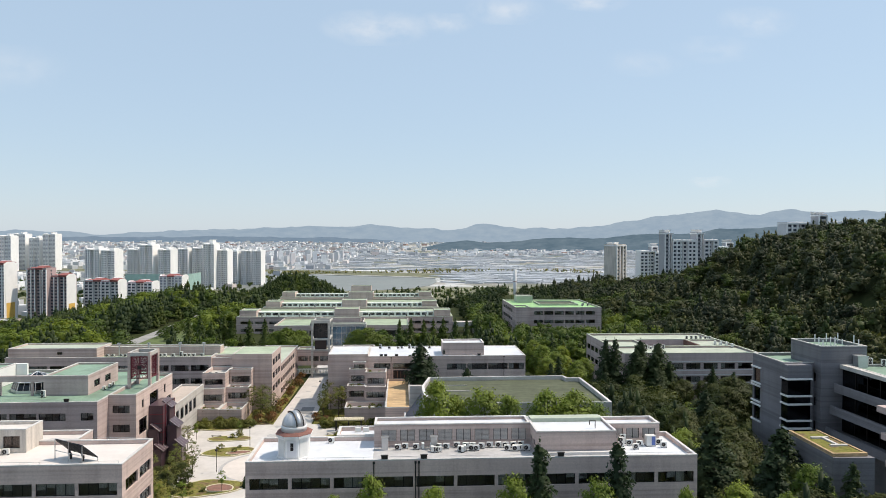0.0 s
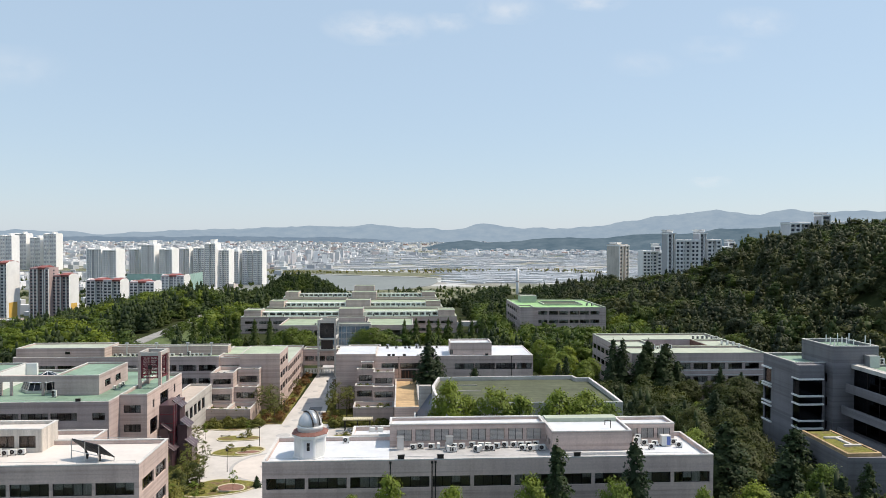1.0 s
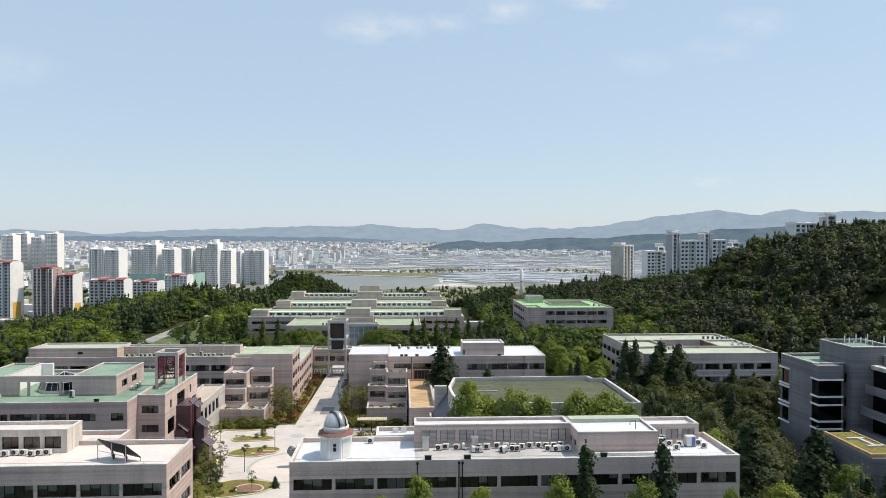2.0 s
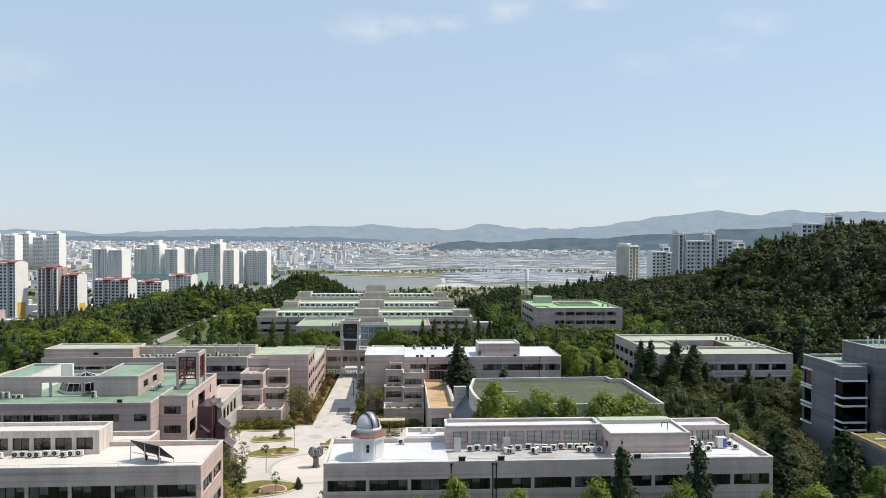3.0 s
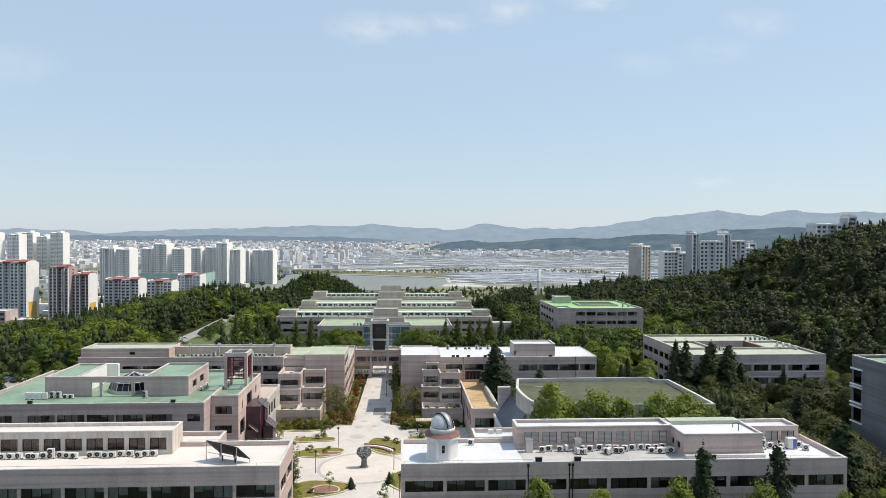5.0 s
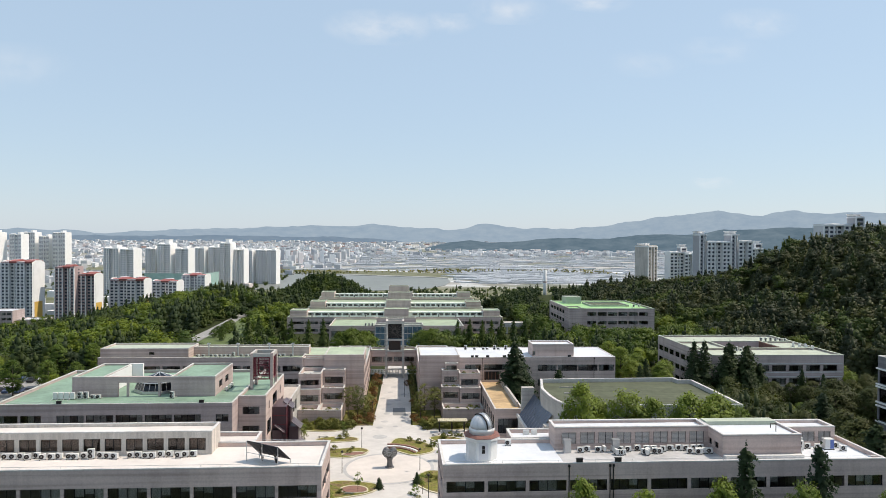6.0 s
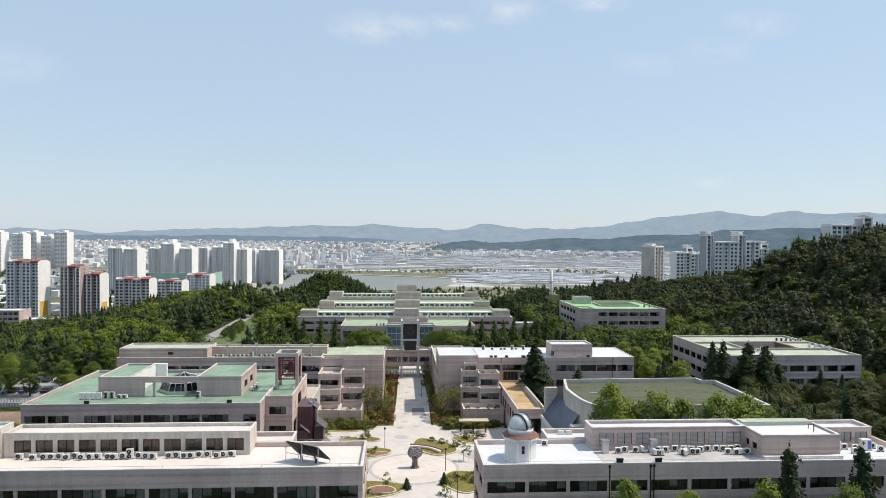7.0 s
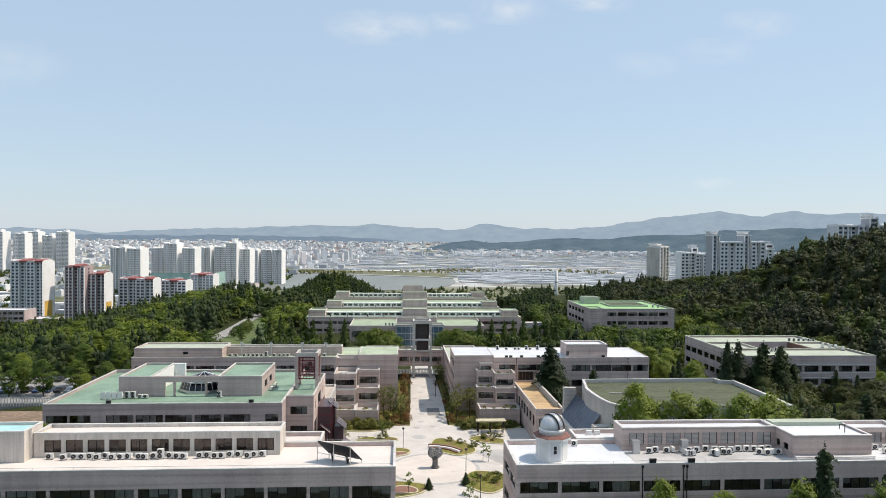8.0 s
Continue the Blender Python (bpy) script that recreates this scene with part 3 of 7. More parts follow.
def plant(kind, x, y, scale=1.0, turn=0.0, z=None, stretch=1.0):
    base = kind.split("_")[0]
    name, label, category = TREE_LABELS[base]
    crown, trunk = tree_kind(kind)
    if trunk is None:
        ob = tagged(new(name, crown), label, category, name + "s of the campus")
    else:
        ob = tagged(new(name), label, category, name + "s of the campus")
        part("crown", crown, None, ob)
        part("trunk", trunk, None, ob)
    ob.matrix_world = pose(x, y, ground_at(x, y) if z is None else z, 0, 0, turn) @ Matrix.Diagonal((scale, scale, scale * stretch, 1))
    return ob


def lump(sides=6, rings=3):
    """A low round bough mass of unit size, open below."""
    v = [(0.0, 0.0, 1.0)]
    for j in range(1, rings + 1):
        a = math.pi * 0.72 * j / rings
        v += [(math.sin(a) * math.cos(2 * math.pi * (i + j / 2) / sides), math.sin(a) * math.sin(2 * math.pi * (i + j / 2) / sides), math.cos(a)) for i in range(sides)]
    f = [(0, 1 + i, 1 + (i + 1) % sides) for i in range(sides)]
    for j in range(rings - 1):
        p, q = 1 + j * sides, 1 + (j + 1) * sides
        for i in range(sides):
            f += [(p + i, q + i, p + (i + 1) % sides), (p + (i + 1) % sides, q + i, q + (i + 1) % sides)]
    return np.array(v), np.array(f)


LUMP = lump()


def massed(rng, masses, leaves, size, squash=1.0):
    """A crown of bough masses (centre, radii), each with its own leaves standing out of it."""
    vs, fs, ns, k = [], [], [], 0
    total = sum(r[0] * r[0] for c, r in masses)
    for c, r in masses:
        v, f = LUMP
        d = v * rng.uniform(0.62, 1.15, (len(v), 1))
        vs.append(np.array(c) + d * np.array(r) * 0.72)
        ns.append(v + [0, 0, 0.15])
        fs.append(f + k)
        k += len(v)
        m = max(4, int(leaves * r[0] * r[0] / total))
        d = rng.normal(0, 1, (m, 3))
        d /= np.linalg.norm(d, axis=1, keepdims=True)
        d[:, 2] = np.where(d[:, 2] < -0.45, -d[:, 2], d[:, 2])
        lv, lf, ln = leaf_blades(np.array(c) + d * np.array(r) * rng.uniform(0.62, 1.22, (m, 1)), d + [0, 0, 0.25], size, rng, squash)
        vs.append(lv)
        ns.append(ln)
        fs.append(lf + k)
        k += len(lv)
    n = np.concatenate(ns)
    return np.concatenate(vs), np.concatenate(fs), n / (np.linalg.norm(n, axis=1, keepdims=True) + 1e-9)


def round_masses(rng, tall, wide):
    """A spreading crown: one heart and smaller heads round and over it."""
    out = [((0, 0, tall * 0.55), (wide * 0.72, wide * 0.72, tall * 0.32))]
    for i in range(7):
        t, u = 2.4 * i + rng.uniform(-0.5, 0.5), rng.uniform(0.30, 0.84)
        reach = wide * 0.66 * math.sqrt(max(0.0, 1 - (abs(u - 0.5) / 0.48) ** 2))
        r = wide * rng.uniform(0.28, 0.44)
        out.append(((reach * math.cos(t), reach * math.sin(t), tall * u), (r, r, r * 0.8)))
    return out


def spire_masses(rng, tall, wide):
    """A pointed crown: tiers of boughs that narrow to the tip."""
    out = []
    for i in range(6):
        h = 0.14 + 0.80 * i / 6
        w = wide * (1 - h) ** 0.8
        for j in range(3 if i < 3 else 2 if i < 5 else 1):
            t = 2.1 * j + i * 1.3 + rng.uniform(-0.4, 0.4)
            off = w * (0.42 if i < 5 else 0.0)
            out.append(((off * math.cos(t), off * math.sin(t), tall * (h + rng.uniform(-0.03, 0.04))), (w * 0.66, w * 0.66, tall * (0.15 if i < 5 else 0.17))))
    return out


def wood(name, label, spots, tall, seed, conifer=0.5, material=None, leaves=80, size=0.62, girth=1.0):
    """A wood too dense to count: one mesh of many whole trees."""
    rng = np.random.default_rng(seed)
    kinds = [massed(rng, round_masses(rng, 9.0, 3.3), leaves, size) for i in range(6)]
    kinds += [massed(rng, spire_masses(rng, 11.0, 2.7), leaves, size * 0.9, 0.8) for i in range(6)]
    vs, fs, ns, ts, k = [], [], [], [], 0
    zs = height(spots[:, 0], spots[:, 1])
    for (x, y), z in zip(spots, zs):
        v, f, nr = kinds[rng.integers(6, 12) if rng.random() < conifer else rng.integers(0, 6)]
        s = tall * rng.uniform(0.66, 1.30)
        t = rng.uniform(0, 2 * math.pi)
        c, d = math.cos(t), math.sin(t)
        vs.append(np.column_stack([x + (v[:, 0] * c - v[:, 1] * d) * s * girth, y + (v[:, 0] * d + v[:, 1] * c) * s * girth, z - 0.4 + v[:, 2] * s]))
        ns.append(np.column_stack([nr[:, 0] * c - nr[:, 1] * d, nr[:, 0] * d + nr[:, 1] * c, nr[:, 2]]))
        ts.append(np.full(len(v), rng.uniform(0, 1)))
        fs.append(f + k)
        k += len(v)
    ob = new(name, bulk(name, np.concatenate(vs), np.concatenate(fs), material or LEAF_FOREST, np.concatenate(ns), np.concatenate(ts)))
    return tagged(ob, label, "woodland", kind="stuff")


def scatter(x0, x1, y0, y1, step, seed, keep):
    """Jittered spots on a grid, kept where keep(x, y) holds."""
    rng = np.random.default_rng(seed)
    gx, gy = np.meshgrid(np.arange(x0, x1, step), np.arange(y0, y1, step))
    p = np.column_stack([gx.ravel(), gy.ravel()]) + rng.uniform(-0.48, 0.48, (gx.size, 2)) * step
    return p[keep(p[:, 0], p[:, 1])]


def clear(x, y, boxes):
    ok = np.ones(len(x), bool)
    for x0, x1, y0, y1 in boxes:
        ok &= ~((x > x0) & (x < x1) & (y > y0) & (y < y1))
    return ok


def open_lawn(x, y):
    """False on the lawn that falls from the lane to the courts."""
    slope = (y > 232) & (y < 330) & (x > -0.36 * y - 11.5) & (x < -0.36 * y + 7)
    return ~(slope | ((y > 272) & (y < 412) & (x > -124) & (x < -30 - 0.1975 * y)))


TAKEN = [(150, 172, 505, 530), (195, 222, 530, 556), (183, 233, 460, 484), (250, 288, 424, 446), (253, 290, 514, 550), (-105, -42, 84, 160), (-120, 45, 180, 240), (-24, 45, 84, 160), (-86, 36, 288, 452), (48, 100, 300, 362), (56, 112, 182, 238),
         (60, 130, 60, 140), (-65, 0, 60, 305), (-175, -100, 110, 232)]
# the wooded hill
def mixed(spots, share, seed):
    """Splits spots in two at random, in patches."""
    pick = np.array([noise.noise(Vector((x / 38, y / 38, seed))) * 0.9 + 0.5 for x, y in spots]) + np.random.default_rng(seed).normal(0, 0.16, len(spots))
    return spots[pick > share], spots[pick <= share]


spots = scatter(96, 420, 60, 520, 5.9, 3, lambda x, y: clear(x, y, TAKEN) & (x > 104 + 10 * np.sin(y / 23)) & (x < 0.80 * y + 70) & (y < 500) & (height(x, y) > 1.0) & ((y < 452) | (x > 290) | (x < 150)))
leafy, needled = mixed(spots, 0.72, 3)
wood("hill_wood", "dense dark mixed wood covering the hillside", needled, 0.98, 11, 0.55, LEAF_HILL, leaves=400, size=0.34, girth=1.35)
wood("hill_wood", "brighter broadleaf trees on the hillside", leafy, 0.95, 17, 0.1, LEAF_FOREST, leaves=400, size=0.34, girth=1.35)
# woods left of and behind the campus
spots = scatter(-330, -86, 236, 590, 7.3, 4, lambda x, y: clear(x, y, TAKEN) & (x > -0.62 * y - 15) & ~((x > -124) & (x < -108) & (y > 296) & (y < 410)) & open_lawn(x, y) & (y < 520))
leafy, needled = mixed(spots, 0.56, 4)
wood("west_wood", "dark conifers on the slope beside the campus", needled, 1.2, 12, 0.8, LEAF_CONIFER, leaves=520, size=0.29, girth=1.35)
wood("west_wood", "fresh green broadleaf trees on the slope beside the campus", leafy, 1.2, 18, 0.05, LEAF_GREEN, leaves=620, size=0.29, girth=1.4)
spots = scatter(-230, 175, 388, 660, 6.0, 5, lambda x, y: clear(x, y, TAKEN) & ((((x + 89) / 95) ** 2 + ((y - 570) / 85) ** 2 < 1) | ((y < 530) & (x > -200))) & ~((y > 452) & (x > 135)) & ~((y > 425) & (x > 0.235 * y - 38) & (x < 0.17 * y + 3)))
leafy, needled = mixed(spots, 0.68, 5)
wood("north_wood", "dark pine wood closing the back of the campus", needled, 0.78, 13, 0.6, LEAF_CONIFER, leaves=180, size=0.46, girth=1.3)
wood("north_wood", "green broadleaf trees in the back wood", leafy, 0.78, 19, 0.1, LEAF_FOREST, leaves=180, size=0.46, girth=1.3)
spots = scatter(-190, 10, 500, 680, 4.6, 31, lambda x, y: ((x + 89) / 62) ** 2 + ((y - 575) / 60) ** 2 < 1)
wood("knoll_wood", "round wooded knoll behind the campus", spots, 0.85, 32, 0.5, LEAF_FOREST, leaves=180, size=0.46, girth=1.3)
spots = scatter(30, 125, 226, 400, 5.6, 6, lambda x, y: clear(x, y, TAKEN) & (x > 30) & (x < 112))
leafy, needled = mixed(spots, 0.45, 6)
wood("east_wood", "green trees between the campus buildings", leafy, 1.0, 14, 0.1, LEAF_GREEN, leaves=420, size=0.32, girth=1.2)
wood("east_wood", "dark conifers between the campus buildings", needled, 1.05, 20, 0.85, LEAF_CONIFER, leaves=420, size=0.32, girth=1.2)
spots = scatter(-112, 36, 242, 292, 5.6, 8, lambda x, y: clear(x, y, TAKEN) & open_lawn(x, y))
leafy, needled = mixed(spots, 0.40, 8)
wood("grove", "bright green grove between the terraced hall and the courts", leafy, 0.72, 15, 0.05, LEAF_GREEN, leaves=420, size=0.30, girth=1.2)
wood("grove", "dark conifers between the terraced hall and the courts", needled, 0.85, 21, 0.9, LEAF_CONIFER, leaves=400, size=0.30, girth=1.15)
spots = scatter(41, 66, 60, 185, 5.0, 9, lambda x, y: (x > 43) & ((x < 60) | (y > 142)) & (y > 62))
leafy, needled = mixed(spots, 0.5, 9)
wood("east_grove", "shady green trees between the near block and the glazed block", leafy, 1.05, 16, 0.1, LEAF_SHADE, leaves=2200, size=0.17, girth=1.15)
wood("east_grove", "dark trees between the near block and the glazed block", needled, 1.15, 22, 0.75, LEAF_CONIFER, leaves=2200, size=0.17, girth=1.15)


# ---- far country ----
def ridge_line(name, label, knots, depth, floor, material, seed, rough=9.0):
    """A range of hills: rounded bumps along an arc, with slopes towards the plain. Knots: sideways place and height at that depth."""
    turns = np.radians(np.arange(-62, 62.01, 0.35))
    side = np.tan(turns) * depth
    base = np.interp(side, *zip(*knots))
    base = base + np.array([noise.fractal(Vector((x / 260, seed, 0)), 0.9, 2.1, 5) for x in side]) * rough
    v, f = [], []
    lanes = 6
    for j in range(lanes + 1):
        t = j / lanes
        for a, h in zip(turns, base):
            r = depth - 240 * (1 - t)
            wob = noise.noise(Vector((a * 38, j * 0.7, seed))) * 10 * math.sin(math.pi * t)
            top = 47 + (h - 47) * math.cos(a)
            v.append((r * math.sin(a), r * math.cos(a), floor + (top - floor) * t ** 0.8 + wob))
    w = len(turns)
    for j in range(lanes):
        for i in range(w - 1):
            a = j * w + i
            f.append((a, a + 1, a + w + 1, a + w))
    ob = new(name, bulk(name, np.array(v), np.array(f), material))
    for p in ob.data.polygons:
        p.use_smooth = True
    return tagged(ob, label, "hills", kind="structure")


# Air haze is painted into these blues, paler for each range farther off.
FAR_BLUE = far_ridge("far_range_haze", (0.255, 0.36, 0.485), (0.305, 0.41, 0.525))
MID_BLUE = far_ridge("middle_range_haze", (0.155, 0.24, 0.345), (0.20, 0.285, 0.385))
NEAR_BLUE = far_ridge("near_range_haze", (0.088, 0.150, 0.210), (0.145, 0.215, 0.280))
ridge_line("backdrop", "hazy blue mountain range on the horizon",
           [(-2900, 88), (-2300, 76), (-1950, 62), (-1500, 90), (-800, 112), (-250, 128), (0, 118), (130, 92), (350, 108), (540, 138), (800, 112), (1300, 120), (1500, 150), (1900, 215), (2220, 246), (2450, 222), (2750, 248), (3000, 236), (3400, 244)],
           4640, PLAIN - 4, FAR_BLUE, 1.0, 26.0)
ridge_line("backdrop", "low hills behind the towns of the plain, painted haze blue",
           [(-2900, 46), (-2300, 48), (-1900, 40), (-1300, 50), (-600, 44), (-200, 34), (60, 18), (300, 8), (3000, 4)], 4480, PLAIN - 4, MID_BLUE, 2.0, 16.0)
ridge_line("backdrop", "wooded hill rising from the plain, painted haze blue",
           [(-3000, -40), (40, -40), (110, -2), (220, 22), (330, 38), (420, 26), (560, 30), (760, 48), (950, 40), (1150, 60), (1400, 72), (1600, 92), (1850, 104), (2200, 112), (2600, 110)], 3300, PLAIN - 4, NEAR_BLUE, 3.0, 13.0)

river = Mesh()
west = [(-900, 930), (-420, 940), (-210, 930), (-60, 915), (10, 950), (44, 1020), (58, 1100)]
east = [(60, 1180), (20, 1215), (-60, 1250), (-230, 1330), (-430, 1390), (-900, 1420)]
river.prism(west + east, PLAIN - 1, PLAIN + 0.6)
solid("river", river, WATER, "calm grey-green river across the plain", "river", kind="structure")
levee = Mesh()
for a, b in zip(east[:-1], east[1:]):
    levee.prism([(b[0], b[1]), (a[0], a[1]), (a[0], a[1] + 14), (b[0], b[1] + 14)], PLAIN - 0.5, PLAIN + 1.6)
solid("levee_road", levee, PAVING_GREY, "pale road along the river bank", "road", kind="structure")


flood = Mesh()
for a, b in zip(east[:-1], east[1:]):
    flood.prism([(b[0], b[1] + 30), (a[0], a[1] + 30), (a[0] + 30, a[1] + 165), (b[0] + 30, b[1] + 150)], PLAIN - 0.5, PLAIN + 0.5)
solid("meadow", flood, surface("flood_meadow", (0.15, 0.155, 0.085), grain=0.05, spread=0.3, stain=0.3, relief=0.0), "olive flood meadow behind the river bank", "meadow", kind="structure")


def town(name, label, seed, count, spread, tall, material):
    """Distant houses and slabs, too small to count."""
    rng = np.random.default_rng(seed)
    vs, fs, k = [], [], 0
    corner = np.array([(x, y, z) for z in (0, 1) for y in (-1, 1) for x in (-1, 1)], float)
    quads = np.array([(4, 5, 7, 6), (0, 1, 5, 4), (2, 6, 7, 3), (0, 4, 6, 2), (1, 3, 7, 5)])
    for i in range(count):
        x, y = spread(rng)
        w, d, h = rng.uniform(*tall[0]), rng.uniform(*tall[1]), rng.uniform(*tall[2])
        t = rng.uniform(-0.5, 0.5)
        c, s = math.cos(t), math.sin(t)
        v = corner * [w / 2, d / 2, h]
        vs.append(np.column_stack([x + v[:, 0] * c - v[:, 1] * s, y + v[:, 0] * s + v[:, 1] * c, ground_at(x, y) - 0.5 + v[:, 2]]))
        fs.append(quads + k)
        k += 8
    return tagged(new(name, bulk(name, np.concatenate(vs), np.concatenate(fs), material)), label, "town", kind="stuff")


def town_paint():
    n = Nodes("town_paint")
    geo = n.node("NewGeometry")
    col = n.ramp(geo.outputs["Random Per Island"], (0.0, (0.34, 0.36, 0.39)), (0.3, (0.56, 0.56, 0.57)), (0.62, (0.74, 0.74, 0.74)), (0.86, (0.82, 0.82, 0.82)), (1.0, (0.42, 0.28, 0.24)))
    b = n.node("BsdfPrincipled", Base_Color=col, Roughness=0.8)
    return n.done(b.outputs[0])


TOWN = town_paint()
GREENHOUSE = surface("greenhouse_film", (0.50, 0.51, 0.53), rough=0.35, grain=0.05, spread=0.1, stain=0.1, relief=0.0)
town("low_town", "white and grey low houses of a distant town", 21, 2300, lambda r: (r.uniform(-1700, -150), r.uniform(1500, 3800)), ((7, 19), (7, 15), (4, 12)), TOWN)
town("near_town", "low houses between the apartment towers", 22, 330, lambda r: (r.uniform(-720, -230), r.uniform(640, 1350)), ((7, 17), (7, 14), (4, 10)), TOWN)
town("tower_town", "cluster of pale towers in the middle of the plain", 23, 70, lambda r: (r.uniform(-640, -170), r.uniform(1750, 2150)), ((8, 13), (8, 12), (14, 36)), TOWN)
town("east_town", "pale houses and slabs along the foot of the hills", 24, 620, lambda r: (r.uniform(250, 2100), r.normal(2760, 130)), ((8, 26), (8, 18), (4, 13)), TOWN)
town("far_town", "specks of pale houses across the far plain", 33, 1800, lambda r: (r.uniform(-2200, 2400), r.uniform(2600, 4300)), ((10, 28), (10, 24), (5, 14)), TOWN)
town("greenhouse_rows", "rows of pale plastic greenhouses on the plain", 25, 900, lambda r: (r.uniform(-250, 1500), r.uniform(1480, 2900)), ((30, 110), (6, 9), (2, 3.5)), GREENHOUSE)
town("greenhouse_rows", "rows of pale plastic greenhouses on the near plain", 38, 420, lambda r: (r.uniform(90, 900), r.uniform(1050, 1480)), ((25, 80), (6, 8), (2, 3.2)), GREENHOUSE)
spots = scatter(-420, 420, 1230, 1560, 13, 26, lambda x, y: (np.abs(y - 1395 - 45 * np.sin(x / 130)) < 42 + 30 * np.sin(x / 47)) & (y > 1280))
scrub = scatter(-230, 330, 640, 925, 13, 34, lambda x, y: np.sin(x / 31) * np.sin(y / 43 + x / 90) > -0.35)
street_trees = scatter(-760, -215, 630, 1300, 15, 36, lambda x, y: np.sin(x / 23) * np.sin(y / 31 + x / 60) > -0.1)
wood("street_trees", "dark trees between the houses of the town", street_trees, 0.85, 37, 0.3, LEAF_FOREST, leaves=60, size=0.9)
wood("scrub_wood", "low scrub and trees on the near side of the river", scrub, 0.75, 35, 0.2, LEAF_FOREST, leaves=40, size=1.1)
wood("river_trees", "line of dark trees along the river bank", spots, 0.6, 27, 0.1, LEAF_OLIVE, leaves=30, size=1.0)
spots = scatter(-900, 2200, 1500, 3100, 34, 28, lambda x, y: (np.sin(x / 190 + y / 70) * np.sin(y / 60 + x / 300) > 0.55) & (np.sin(y / 21) > 0.8))
wood("field_trees", "dark clumps of trees among the fields", spots, 0.62, 29, 0.1, LEAF_OLIVE, leaves=24, size=1.5)


def tower_block(name, label, x, y, z0, z1, wide, deep, bays, turn, paint, gable=None, roof=None, balcony=True, crown=0, group="apartment towers"):
    """A slab of flats: piers, recessed bays, window bands storey by storey, a lift head and a roof."""
    # Far towers take paler glass: fading with distance is put into its colour.
    glaze = APT_WINDOW if y < 700 else APT_WINDOW_HAZED
    ob = thing(name, label, "apartment building", x, y, z0, turn, group)
    h = z1 - z0
    floors = max(4, round(h / 2.8))
    step = h / floors
    bay = wide / bays
    run = 2 if bays > 3 else 1
    setback = [1.1 * ((i // run) % 2) * 2 for i in range(bays)]
    body = Mesh()
    for i in range(bays):
        u = -wide / 2 + bay * i
        body.box(u, u + bay, -deep / 2 + setback[i], deep / 2 + setback[i] * 0.5, 0, h + (1.4 if (i // run) % 2 == 0 else 0))
    tagged(part("wall", body, paint, ob), kind="stuff")
    win, rail = Mesh(), Mesh()
    for i in range(bays + 1):
        u = -wide / 2 + bay * i
        y = -deep / 2 + min(setback[min(i, bays - 1)], setback[max(i - 1, 0)])
        part("pier", Mesh().box(u - 0.32, u + 0.32, y - 0.8, y + 0.02, 0, h), APT_WHITE if paint is not APT_WHITE else APT_GREY, ob)
    for f in range(floors):
        z = f * step
        for i in range(bays):
            u, y = -wide / 2 + bay * i, -deep / 2 + setback[i]
            win.box(u + 0.6, u + bay - 0.6, y - 0.06, y + 0.1, z + 0.9, z + 2.3)
            if balcony and i % 2 == 0:
                rail.box(u + 0.35, u + bay - 0.35, y - 0.7, y - 0.6, z, z + 0.9)
        if not gable:
            win.box(wide / 2 - 0.06, wide / 2 + 0.1, -0.9, 0.9, z + 1.0, z + 2.2)
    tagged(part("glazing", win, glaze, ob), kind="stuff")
    if rail.v:
        tagged(part("balcony_rail", rail, paint, ob), kind="stuff")
    if gable:
        for s in (-1, 1):
            k = s * (wide / 2 + 0.12)
            d = deep / 2 + 0.3
            g = Mesh()
            g.v += [(k + e, y, z) for e in (-0.1, 0.1) for y, z in ((-d, 0), (d, 0), (d, h + 0.6), (deep / 4, h + 2.4), (-deep / 4, h + 2.4), (-d, h + 0.6))]
            g.f += [tuple(range(6)), tuple(range(11, 5, -1))] + [(i, (i + 1) % 6, 6 + (i + 1) % 6, 6 + i) for i in range(6)]
            part("gable", g, APT_WHITE, ob, "white painted gable wall")
        if gable == "yellow":
            part("gable_band", Mesh().box(wide / 2 + 0.23, wide / 2 + 0.27, -deep / 3, deep / 3, 0.5, 15), APT_YELLOW, ob, "yellow painted band")
    top = Mesh()
    if roof:
        r = Mesh()
        for i in range(max(1, bays // 2)):
            u0, u1 = -wide / 2 + i * bay * 2, -wide / 2 + (i + 1) * bay * 2
            z = h + (1.2 if i % 2 else 0)
            r.box(u0 + 0.3, u1 - 0.3, -deep / 2, deep / 2, h, z + 0.4)
            k = len(r.v)
            r.v += [(u0, -deep / 2 - 0.5, z + 0.4), (u1, -deep / 2 - 0.5, z + 0.4), (u1, deep / 2 + 0.5, z + 0.4), (u0, deep / 2 + 0.5, z + 0.4), (u0, 0, z + 2.0), (u1, 0, z + 2.0)]
            r.f += [(k, k + 1, k + 5, k + 4), (k + 2, k + 3, k + 4, k + 5), (k, k + 4, k + 3), (k + 1, k + 2, k + 5)]
        part("roof", r, roof, ob)
    else:
        top.box(-wide / 2 - 0.2, wide / 2 + 0.2, -deep / 2 - 0.9, deep / 2 + 0.2, h, h + 0.9)
        part("parapet", top, APT_WHITE, ob)
    for i in range(max(1, bays // 4)):
        u = -wide / 2 + wide * (i + 0.5) / max(1, bays // 4)
        head = part("lift_head", Mesh().box(u - 2.6, u + 2.6, -1, deep / 2, h, h + (crown or 3.2)), APT_WHITE if crown else paint, ob)
        if crown:
            part("cap", Mesh().box(u - 3.1, u + 3.1, -1.6, deep / 2 + 0.5, h + crown, h + crown + 0.7), APT_WHITE, head)
    return ob


